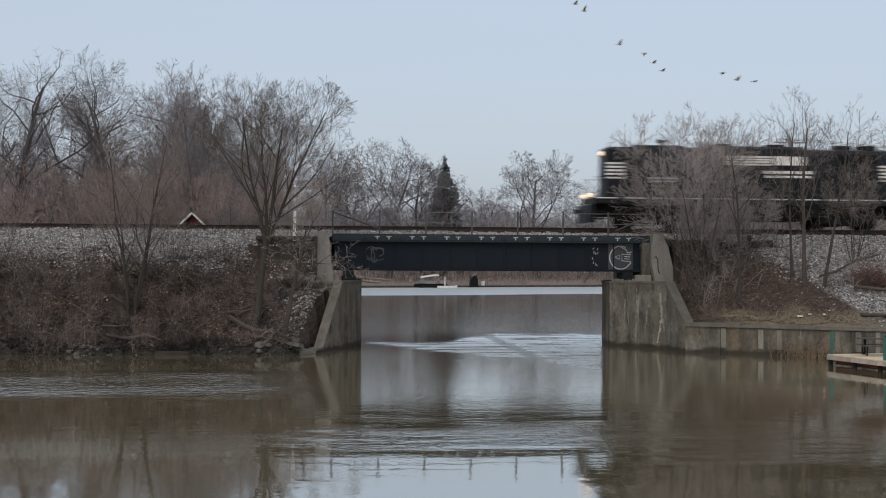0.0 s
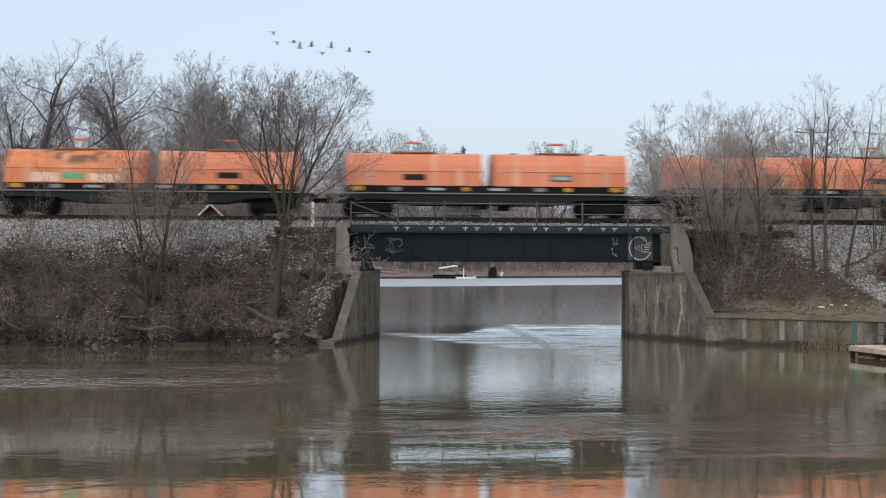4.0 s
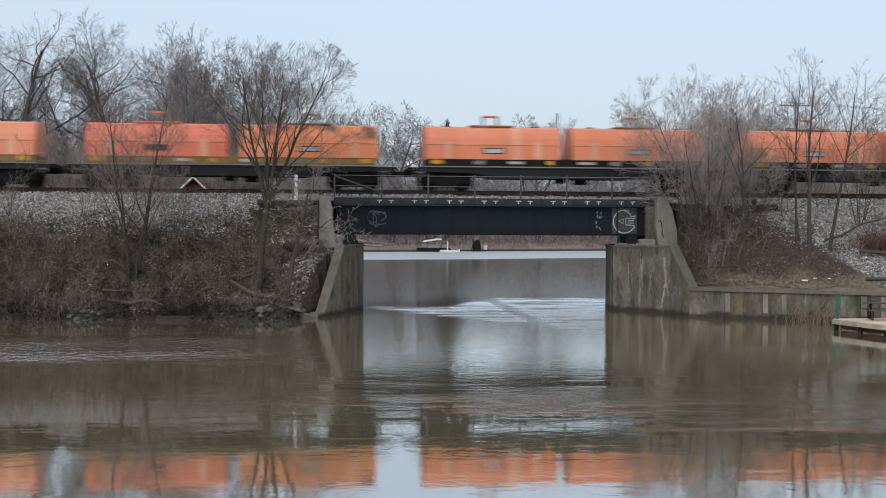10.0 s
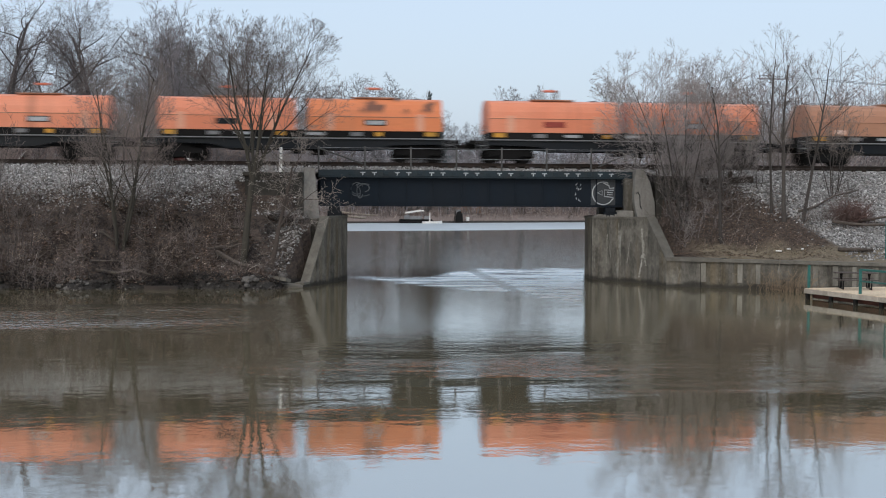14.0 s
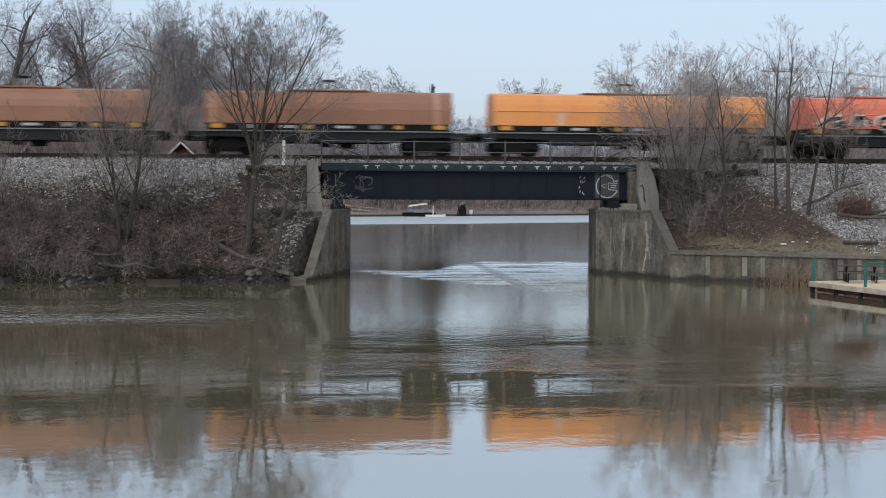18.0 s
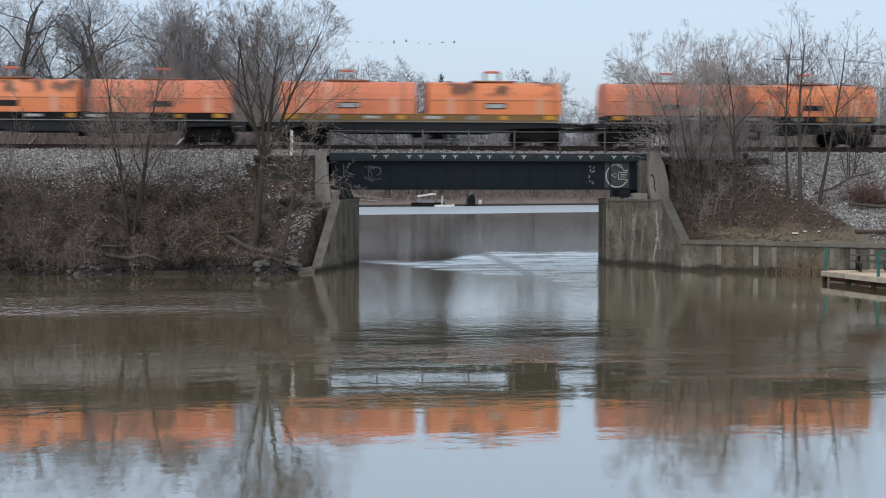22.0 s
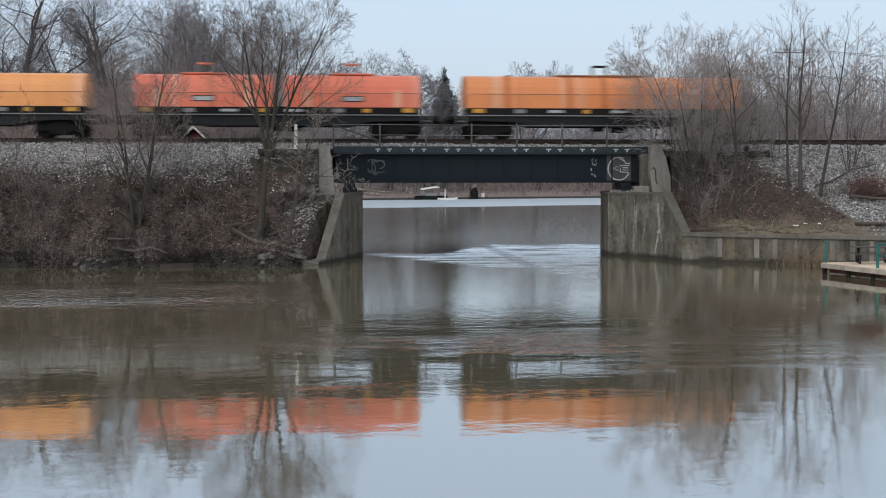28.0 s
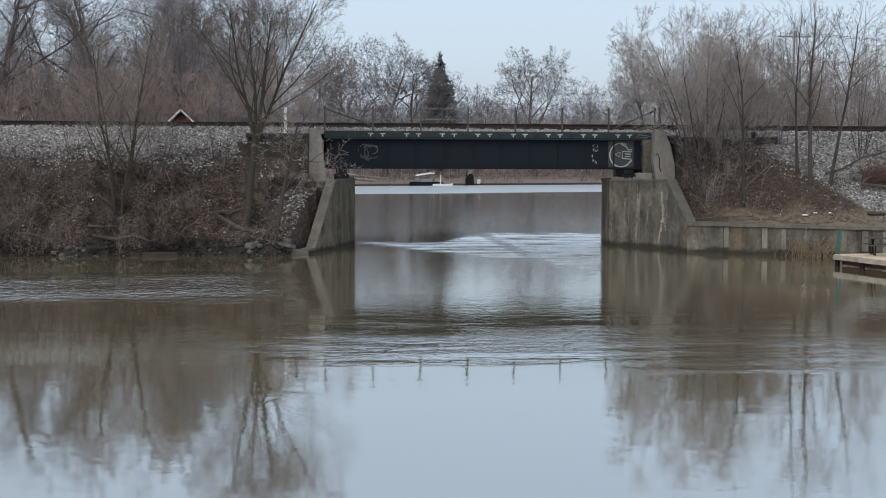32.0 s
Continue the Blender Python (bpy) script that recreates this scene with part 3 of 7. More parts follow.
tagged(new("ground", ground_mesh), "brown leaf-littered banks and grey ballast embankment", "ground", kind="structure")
water_geo = Geo().add([(-4000, -100, 0), (4000, -100, 0), (4000, 420, 0), (-4000, 420, 0)], [(0, 1, 2, 3)])
tagged(new("water", quick_mesh("water", water_geo, WATER)), "calm brown river water with riffled patches", "water", kind="structure")
ice = Geo().slab([(-2, 182), (6, 178), (15, 181), (24, 184), (34, 190), (48, 196), (70, 205), (70, far_shore(70) + 0.5), (40, far_shore(40) + 0.5), (10, far_shore(10) + 0.5), (-2, far_shore(-2) + 0.5)], -0.05, 0.02)
solid("ice_sheet", ice, ICE, "thin pale ice along the far shore of the water", "ice", kind="structure")


# ---- piers, wing walls and abutments ----


def wing(name, stations, back, label):
    """A concrete wall along its front line: (x, y, top) stations, with its thickness towards back."""
    t = thing(name, pose(0, 0, 0), label, "wall", kind="structure")
    bx, by = back
    for (x0, y0, z0), (x1, y1, z1) in zip(stations, stations[1:]):
        g = Geo().slab([(x0, y0), (x1, y1), (x1 + bx, y1 + by), (x0 + bx, y0 + by)], -1.2, [z0, z1, z1, z0])
        part("wall_panel", g, CONCRETE, t)
        o = Vector((y1 - y0, x0 - x1)).normalized() * 0.05
        if o.dot(Vector(back)) > 0:
            o = -o
        cap = Geo().slab([(x0 + o.x, y0 + o.y), (x1 + o.x, y1 + o.y), (x1 + bx, y1 + by), (x0 + bx, y0 + by)], [z0 + 0.003, z1 + 0.003, z1 + 0.003, z0 + 0.003], [z0 + 0.1, z1 + 0.1, z1 + 0.1, z0 + 0.1])
        part("coping", cap, CAP, t)
    return t


left_wing = wing("pier_left", [(3.35, 77.6, 3.2), (3.2, 70.6, 3.2), (2.1, 67.3, 3.2), (1.12, 64.75, 0.15), (0.85, 64.2, 0.12)], (-0.38, 0.2), "stained concrete bridge pier with a sloping wing wall")
right_wing = wing("pier_right", [(17.6, 77.6, 3.2), (16.12, 72.7, 3.2), (15.97, 70.2, 3.2), (17.95, 66.6, 3.25), (18.3, 64.34, 1.3)], (0.5, 0.3), "stained concrete bridge pier with pale lime streaks")
# flat bearing shelves behind the front faces
part("bearing_shelf", Geo().slab([(0.5, 69.0), (1.6, 67.9), (2.6, 70.8), (2.6, 77.5), (0.3, 77.5)], -1.0, 3.15), CONCRETE, left_wing)
part("bearing_shelf", Geo().slab([(16.6, 70.4), (18.35, 67.2), (18.9, 68.3), (19.4, 69.8), (19.4, 77.5), (18.2, 77.5), (16.8, 72.8)], -1.0, 3.17), CONCRETE, right_wing)


def streak(x0, y0, x1, y1, z0, z1, w, parent):
    """A run of lime on the right pier's face."""
    g = Geo()
    steps = 16
    for i in range(steps):
        f0, f1 = i / steps, (i + 1) / steps
        ww = 1.7 * w * (0.2 + 1.3 * random.random() ** 1.5)
        a = Vector((x0 + (x1 - x0) * f0, y0 + (y1 - y0) * f0, z0 + (z1 - z0) * f0))
        b = Vector((x0 + (x1 - x0) * f1, y0 + (y1 - y0) * f1, z0 + (z1 - z0) * f1))
        a += Vector((0.482, -0.876, 0)) * random.uniform(-0.05, 0.05)
        s = Vector((0.482, -0.876, 0)) * ww
        o = Vector((-0.876, -0.482, 0)) * 0.012
        g.add([tuple(a - s + o), tuple(a + s + o), tuple(b + s + o), tuple(b - s + o)], [(0, 1, 2, 3)])
    part("lime_streak", g, LIME, parent, "white lime run")


def on_face(u, z):
    """A point on the right pier's front, u metres along it."""
    return 15.95 + 0.482 * u, 70.2 - 0.876 * u, z


for u0, z0, u1, z1, w in ((3.75, 2.75, 3.85, 1.6, 0.035), (3.9, 2.1, 3.8, 1.3, 0.05), (3.85, 1.5, 3.55, 0.3, 0.028), (3.95, 1.5, 4.06, 0.9, 0.03), (2.9, 2.2, 2.7, 1.0, 0.014), (2.1, 2.6, 2.0, 1.5, 0.012), (1.2, 2.4, 1.15, 0.9, 0.014)):
    xa, ya, _ = on_face(u0, 0)
    xb, yb, _ = on_face(u1, 0)
    streak(xa, ya, xb, yb, z0, z1, w, right_wing)

# upper abutment blocks beside the girder ends
ab = thing("abutment_left", pose(0, 0, 0), "pale concrete abutment block beside the girder's end", "abutment", kind="structure")
part("block", Geo().extrude_y([(0.95, 3.18), (1.76, 3.18), (1.5, 5.72), (0.95, 5.72)], 70.1, 76.9), CONCRETE_PALE, ab)
part("ledge", Geo().box(-2.1, 0.9, 69.5, 70.3, 5.28, 5.5, 0.04), SHADE_CONCRETE, ab, "concrete ledge painted dark for its shade")
part("ledge_wall", Geo().box(-2.0, 0.9, 69.75, 70.3, 3.2, 5.28), SHADE_CONCRETE, ab)
ab = thing("abutment_right", pose(0, 0, 0), "pale tapering concrete abutment block with dark spray marks", "abutment", kind="structure")
part("block", Geo().extrude_y([(18.3, 3.2), (19.25, 3.2), (19.2, 4.1), (18.95, 5.1), (18.62, 5.75), (18.18, 5.75), (18.1, 4.2)], 69.9, 76.9), CONCRETE_PALE, ab)
part("cheek", Geo().box(17.7, 18.25, 70.35, 76.9, 3.2, 5.3), CONCRETE, ab)
part("ledge", Geo().box(19.25, 21.0, 69.45, 70.3, 5.24, 5.44, 0.04), SHADE_CONCRETE, ab, "concrete ledge painted dark for its shade")
part("ledge_wall", Geo().box(19.25, 20.9, 69.75, 70.3, 3.2, 5.24), SHADE_CONCRETE, ab)
part("ledge_pier", Geo().box(20.3, 20.75, 69.45, 69.745, 3.2, 5.235, 0.03), SHADE_CONCRETE, ab)
part("spray_mark", Geo().tube([(18.22, 69.88, 4.5), (18.3, 69.88, 4.6), (18.4, 69.88, 4.4), (18.42, 69.88, 3.9), (18.5, 69.88, 3.7)], [0.025] * 5, 5), BLACK, ab, "black spray line")

# low retaining wall along the right bank
rw = thing("retaining_wall", pose(0, 0, 0), "low stained concrete retaining wall with a flat cap", "wall", kind="structure")
def wall_piece(x0, x1, proud, z0, z1, deep=0.3):
    """An upright block along the wall's line, its front standing proud of it."""
    y0, y1 = wall_line(x0), wall_line(x1)
    ox, oy = -0.562 * proud, -0.827 * proud
    return Geo().slab([(x0 + ox, y0 + oy), (x1 + ox, y1 + oy), (x1 + deep, y1 + deep), (x0 + deep, y0 + deep)], z0, z1)


part("end_block", wall_piece(18.3, 19.75, 0.05, -1.2, 1.25), CONCRETE, rw, "pale plain end block")
x = 19.755
while x < 34:
    part("wall_panel", wall_piece(x, x + 0.725, 0.0, -1.2, 1.25), CONCRETE, rw)
    k = random.random()
    part("pilaster", wall_piece(x + 0.02, x + 0.14 + 0.1 * k, 0.035, 0.22 + 0.1 * k, 1.2, 0.02), WASHED if k > 0.25 else CONCRETE, rw, "pale lime-stained pilaster")
    x += 0.73
x = 18.3
while x < 34:
    part("cap", wall_piece(x, x + 2.29, 0.13, 1.253, 1.4 if x > 18.5 else 1.43, 0.4), CAP, rw)
    x += 2.3

# ---- bridge span ----
span = thing("girder_bridge", pose(0, 0, 0), "black riveted plate girder railway bridge with sprayed lettering", "bridge")
for y0, nm in ((70.75, "near_web"), (76.3, "far_web")):
    part("girder_web", Geo().box(1.8, 17.75, y0, y0 + 0.05, 3.86, 5.3), GIRDER, span)
    part("bottom_flange", Geo().box(1.8, 17.75, y0 - 0.2, y0 + 0.25, 3.79, 3.86, 0.01), GIRDER, span)
    part("top_flange", Geo().box(1.75, 18.1, y0 - 0.36, y0 + 0.3, 5.26, 5.32, 0.01), GIRDER_EDGE, span)
part("deck_edge", Geo().box(1.7, 18.14, 70.42, 70.62, 5.325, 5.66, 0.02), GIRDER_EDGE, span)
part("deck_edge", Geo().box(1.7, 18.14, 76.5, 76.7, 5.325, 5.66, 0.02), GIRDER_EDGE, span)
part("deck_plate", Geo().box(1.72, 18.12, 70.63, 76.49, 5.325, 5.5), GIRDER, span)
stiff = Geo().box(-0.03, 0.03, 70.69, 70.745, 3.87, 5.255).mesh("web_stiffener", GIRDER)
for i in range(12):
    part("web_stiffener", stiff, None, span, at=pose(2.0 + 15.7 * i / 11, 0, 0))
tee = Geo().box(-0.13, 0.13, 70.402, 70.414, 5.50, 5.545).box(-0.028, 0.028, 70.402, 70.414, 5.38, 5.497).mesh("bracket_mark", CHALK)
lug = Geo().box(-0.13, 0.13, 70.36, 70.414, 5.42, 5.6, 0.02).box(-0.05, 0.05, 70.38, 70.414, 5.34, 5.415, 0.01).mesh("bracket", GIRDER_EDGE)
for i in range(27):
    xx = 2.2 + 0.592 * i
    if i % 3 == 2:
        part("deck_bracket", lug, None, span, "dark deck bracket", at=pose(xx, 0, 0))
    elif 1 < i:
        part("bracket_mark", tee, None, span, "white painted bracket", at=pose(xx, 0, 0))
for xx, w in ((2.55, 0.28), (17.0, 0.28)):
    part("bearing", Geo().box(xx - w, xx + w, 70.55, 71.1, 3.52, 3.785, 0.03).box(xx - w * 1.3, xx + w * 1.3, 70.5, 71.2, 3.16, 3.53, 0.03), BLACK, span)
part("pedestal", Geo().box(17.35, 18.2, 70.3, 71.3, 3.17, 3.62, 0.04), CONCRETE_PALE, right_wing)
rub = Geo()
for i in range(14):
    xx, s = 16.2 + 0.09 * i + random.random() * 0.05, 0.05 + 0.06 * random.random()
    rub.box(xx - s, xx + s, 70.35 + random.random() * 0.3, 70.7 + random.random() * 0.3, 3.25, 3.3 + s * 1.2, 0.02)
part("rubble", rub, CONCRETE_PALE, right_wing, "loose concrete rubble")


def spray(points, w=0.03, name="spray_line"):
    part(name, Geo().tube([(x, 70.742, z) for x, z in points], [w] * len(points), 5), CHALK, span, "white sprayed outline")


def arc(cx, cz, rx, rz, a0, a1, n=18):
    return [(cx + rx * math.cos(radians(a0 + (a1 - a0) * i / n)), cz + rz * math.sin(radians(a0 + (a1 - a0) * i / n))) for i in range(n + 1)]


part("sprayed_panel", Geo().box(16.0, 17.3, 70.735, 70.747, 3.9, 5.24), worn("grey_patch_paint", (0.045, 0.05, 0.055), (0.03, 0.032, 0.034), 0.6), span, "grey painted-over patch")
spray(arc(16.65, 4.52, 0.58, 0.6, 62, 318) + [(17.05, 4.12), (17.2, 4.25)], 0.035)
spray([(16.65, 5.08), (16.95, 4.92), (17.0, 4.78), (17.22, 4.8)], 0.035)
spray([(16.35, 4.55), (16.6, 4.42), (16.6, 4.66), (16.35, 4.55)], 0.025)
spray([(17.2, 4.68), (16.72, 4.7), (16.72, 4.36), (17.2, 4.3)], 0.03)
spray([(16.85, 4.58), (17.15, 4.56)], 0.025)
spray([(16.85, 4.46), (17.15, 4.44)], 0.025)
for k in range(9):
    xx, zz = 15.15 + 0.28 * random.random(), 4.05 + 0.9 * random.random()
    spray([(xx, zz), (xx + 0.12 * random.random() - 0.02, zz + 0.12), (xx + 0.2 * random.random() - 0.05, zz - 0.05 + 0.16 * random.random())], 0.018)
DIM_SPRAY = worn("dim_grey_spray", (0.10, 0.108, 0.115), (0.035, 0.04, 0.046), 0.7, grain=20, patch=3, amount=0.8)
for cx, cz, rx, rz, a0, a1 in ((3.7, 4.7, 0.3, 0.3, 20, 300), (3.85, 4.6, 0.16, 0.4, 100, 330), (4.05, 4.72, 0.28, 0.2, -80, 170), (3.9, 4.42, 0.45, 0.12, 170, 350), (4.0, 4.85, 0.35, 0.1, 10, 190), (3.75, 4.5, 0.12, 0.25, -90, 120)):
    part("spray_line", Geo().tube([(x, 70.742, z) for x, z in arc(cx, cz, rx, rz, a0, a1, 14)], [0.024] * 15, 5), DIM_SPRAY, span, "faint grey sprayed loop")
# railing posts on the near edge
post = Geo().box(-0.04, 0.04, 70.46, 70.54, 5.3, 6.86, 0.008).mesh("railing_post", STEEL_POST)
posts_at = [1.72 + 2.37 * i for i in range(8)]
for xx in posts_at:
    part("railing_post", post, None, span, "thin steel railing post", at=pose(xx, 0, 0))
for z in (6.25, 6.78):
    part("railing_wire", Geo().tube([(posts_at[0], 70.5, z), (posts_at[3] + 1, 70.5, z - 0.02), (posts_at[7], 70.5, z)], [0.013] * 3, 4), GREY_PAINT, span)
part("brace", Geo().tube([(1.72, 70.46, 6.75), (4.0, 70.46, 5.95)], [0.04, 0.04], 6), STEEL_POST, span, "slanting dark steel brace")
part("brace", Geo().tube([(18.31, 70.46, 6.75), (16.3, 70.46, 5.9)], [0.04, 0.04], 6), STEEL_POST, span, "slanting dark steel brace")

# ---- track ----
track = thing("railway_track", pose(0, 0, 0), "single railway track on dark timber sleepers", "track", kind="structure")
rail_section = [(-0.075, 0), (0.075, 0), (0.075, 0.015), (0.012, 0.035), (0.012, 0.13), (0.036, 0.14), (0.036, 0.172), (-0.036, 0.172), (-0.036, 0.14), (-0.012, 0.13), (-0.012, 0.035), (-0.075, 0.015)]
for y in (TRACK - 0.755, TRACK + 0.755):
    part("rail", Geo().extrude_x([(y + a, RAIL_TOP - 0.172 + b) for a, b in rail_section], -620, 620), RAIL, track)
tie_mesh = Geo().box(-0.115, 0.115, TRACK - 1.3, TRACK + 1.3, RAIL_TOP - 0.36, RAIL_TOP - 0.176, 0.012).mesh("sleeper", TIE)
for i in range(130):
    part("sleeper", tie_mesh, None, track, at=pose(-21 + 0.53 * i, 0.05 * math.sin(i * 2.1), 0, 0, 0, 0.8 * math.sin(i * 1.7)))
bed = Geo()
bed.extrude_x([(TRACK - 3.05, 5.5), (TRACK + 3.05, 5.5), (TRACK + 1.45, RAIL_TOP - 0.37), (TRACK + 1.2, RAIL_TOP - 0.26), (TRACK - 1.2, RAIL_TOP - 0.26), (TRACK - 1.45, RAIL_TOP - 0.37)], -620, 620)
GRAVEL = worn("packed_ballast", (0.25, 0.24, 0.225), (0.10, 0.095, 0.09), 0.95, grain=9, patch=4, amount=0.9, bump=0.8)
part("ballast_bed", bed, GRAVEL, track, "grey crushed stone")


def scatter_stones(name, count, place, size, material, label):
    v, f = [], []
    for _ in range(count):
        x, y, z = place()
        s = size * (0.55 + 0.9 * random.random())
        a = random.random() * 6.28
        k = len(v)
        for dx, dy, dz in ((1, 0, 0.1), (-0.2, 0.9, 0), (-0.9, -0.1, 0.15), (0.1, -1, 0.05), (0.1, 0.1, 0.8), (0, 0, -0.6)):
            dx, dy, dz = dx + random.uniform(-0.25, 0.25), dy + random.uniform(-0.25, 0.25), dz + random.uniform(-0.15, 0.15)
            v.append((x + s * (dx * math.cos(a) - dy * math.sin(a)), y + s * (dx * math.sin(a) + dy * math.cos(a)), z + s * dz))
        f += [(k, k + 1, k + 4), (k + 1, k + 2, k + 4), (k + 2, k + 3, k + 4), (k + 3, k, k + 4), (k + 1, k, k + 5), (k + 2, k + 1, k + 5), (k + 3, k + 2, k + 5), (k, k + 3, k + 5)]
    g = Geo()
    g.v, g.f = v, f
    me = quick_mesh(name, g, material)
    return tagged(new(name, me), label, "stones", kind="stuff")


def island_stone():
    m, n, l, p = nodes_of("crushed_stone")
    geo = n.new("ShaderNodeNewGeometry")
    c = ramp_of(n, l, geo.outputs["Random Per Island"], [(0.0, (0.09, 0.087, 0.084)), (0.45, (0.225, 0.217, 0.21)), (0.85, (0.36, 0.348, 0.337)), (1.0, (0.58, 0.57, 0.56))])
    l.new(mix_of(n, l, 1.0, c, ramp_of(n, l, tex_noise(n, l, 14, 3), [(0.2, (0.75,) * 3), (0.8, (1.1,) * 3)]), "MULTIPLY"), p.inputs["Base Color"])
    p.inputs["Roughness"].default_value = 0.95
    return m


CRUSHED = island_stone()


def on_slope(x0, x1, y0, y1, zmin):
    def pick():
        while True:
            x, y = random.uniform(x0, x1), random.uniform(y0, y1)
            z = height(x, y)
            lim = zmin if x < 22 else lerp(x, [(22, 5.1), (23.3, 4.7), (25.3, 3.5), (26.7, 1.8), (30, 1.5)])
            if z > lim + 0.6 * noise.noise(Vector((x * 0.6, y * 0.4, 9))) + random.gauss(0, 0.45):
                return x, y, z + 0.01
    return pick


def on_shoulder():
    x = random.uniform(-22, 42)
    y = TRACK - random.uniform(1.35, 3.1)
    z = lerp(TRACK - y, [(1.35, RAIL_TOP - (0.33 if x > 8 else 0.24)), (3.05, 5.52)])
    return x, y, z


scatter_stones("ballast_stones", 15000, on_slope(-21, 0.6, 66.5, 70.6, 4.55), 0.062, CRUSHED, "grey crushed ballast spilling down the bank")
scatter_stones("ballast_stones", 15000, on_slope(21.6, 40, 60.5, 70.6, 5.0), 0.066, CRUSHED, "grey crushed ballast spilling down the bank")
def beside_pier():
    while True:
        x, y = random.gauss(0.2, 0.55), random.uniform(64.2, 69.6)
        if x < left_edge(y) and x > -2.2:
            return x, y, height(x, y) + 0.02


scatter_stones("rubble_spill", 1500, beside_pier, 0.06, stem_paint("dirty_broken_stone", [(0.0, (0.05, 0.045, 0.04)), (0.6, (0.125, 0.115, 0.105)), (1.0, (0.3, 0.29, 0.28))]), "grey broken stone spilled beside the pier")
scatter_stones("ballast_stones", 8000, on_shoulder, 0.05, CRUSHED, "pale crushed ballast beside the rails")


# ---- bare trees ----
def grow(seed, tall, spread, trunks=1, levels=4, lean=(0.0, 0.0), thick=1.0, limbs=9, first=0.25, up=0.35, twig_r=0.0065, kink=0.12, fan=(6, 5, 4), angle=(24, 46), splay=0.5, trunk_part=0.72, env=None, fork=0.0, dark=2):
    """Wood and twigs of one leafless tree, foot at the origin: stems that fork, and each fork curving back up to the light."""
    rng = random.Random(seed)
    wood, twigs = Geo(), Geo()
    ex, ez, er, eh = env or (0.0, 0.58 * tall, 0.36 * tall, 0.44 * tall)

    def room(p, d):
        """How far the crown's rounded outline lies from p along d."""
        a = Vector(((p.x - ex) / er, p.y / er, (p.z - ez) / eh))
        b = Vector((d.x / er, d.y / er, d.z / eh))
        qa, qb, qc = b.dot(b), 2 * a.dot(b), a.dot(a) - 1
        disc = qb * qb - 4 * qa * qc
        return (-qb + math.sqrt(disc)) / (2 * qa) if disc > 0 else 0.0

    def branch(p, d, length, r, level):
        n = (8, 6, 4, 2, 1)[level]
        pts, rad = [p], [r]
        q = p.copy()
        tip = max(twig_r * 0.7, r * 0.22)
        for i in range(n):
            k = kink * (0.6 if level == 0 else 1.0)
            d = (d + Vector((rng.gauss(0, k), rng.gauss(0, k), rng.gauss(0, k * 0.7) + up * (0.1 if level else 0.16)))).normalized()
            q = q + d * (length / n)
            pts.append(q.copy())
            rad.append(r + (tip - r) * ((i + 1) / n) ** 0.75)
        (wood if level < dark else twigs).tube(pts, rad, (8, 5, 3, 3, 3)[level], caps=False)
        if level >= levels:
            return
        count = limbs if level == 0 else fan[min(level - 1, len(fan) - 1)]
        turn = rng.random() * 6.283
        for k in range(count):
            f = first + (1 - first) * (k + rng.random()) / count if level == 0 else 0.22 + 0.78 * (k + rng.random()) / count
            i = min(n - 1, int(f * n))
            at = pts[i].lerp(pts[i + 1], f * n - i)
            axis = (pts[i + 1] - pts[i]).normalized()
            turn += 2.4 + rng.uniform(-0.5, 0.5)
            ref = axis.cross(Vector((0.2, 0.1, 1.0))).normalized() if abs(axis.z) < 0.97 else Vector((1, 0, 0))
            side = ref * math.cos(turn) + axis.cross(ref) * math.sin(turn)
            open_ = radians(rng.uniform(*angle))
            nd = (axis * math.cos(open_) + side * math.sin(open_)).normalized()
            ln = length * (spread * rng.uniform(0.6, 0.9) * (1.2 - 0.7 * f) if level == 0 else rng.uniform(0.4, 0.62) * (1.15 - 0.5 * f))
            if level > 0 or f > 0.3:
                ln = min(ln, max(room(at, nd) * rng.uniform(0.85, 1.2), (0.38 if level > 1 else 0.22) * ln))
            branch(at, nd, ln, max(twig_r, rad[i] * rng.uniform(0.4, 0.6)), level + 1)

    root = Vector((0, 0, -0.25))
    if fork:
        r0 = 0.0125 * tall * thick
        mid, root = Vector((lean[0] * fork * 0.3, 0.03, fork * 0.5)), Vector((lean[0] * fork * 0.8, 0, fork))
        wood.tube([(0, 0, -0.3), (0, 0, 0.15), mid, root + Vector((0, 0, 0.15))], [r0 * 1.5, r0 * 1.1, r0 * 0.95, r0 * 0.8], 10, caps=False)
    for k in range(trunks):
        a = rng.random() * 0.7 + 6.283 * k / trunks
        o = Vector((math.cos(a), math.sin(a), 0)) * (0.0 if trunks == 1 else 0.15 * thick + 0.08)
        d = Vector((lean[0], lean[1], 1.0)) + (Vector((math.cos(a), math.sin(a), 0)) * splay * rng.uniform(0.4, 1.0) if trunks > 1 else Vector())
        h = tall * (trunk_part if trunks == 1 else trunk_part * rng.uniform(0.8, 1.08))
        branch((o * 0.3 if fork else o) + root, d.normalized(), h, 0.0105 * tall * thick * (1.0 if trunks == 1 else 0.75), 0)
    return wood, twigs


def tree_kind(name, seed, bark, twig, **k):
    wood, twigs = grow(seed, **k)
    return quick_mesh("trunk", wood, bark), quick_mesh("crown", twigs, twig)


def plant_tree(kind, x, y, label, group, turn=0.0, size=1.0, name="bare_tree", z=None, lean=(0, 0)):
    t = thing(name, pose(x, y, height(x, y) if z is None else z, lean[0], lean[1], turn) @ Matrix.Scale(size, 4), label, "tree", group)
    part("trunk", kind[0], None, t)
    part("crown", kind[1], None, t)
    return t


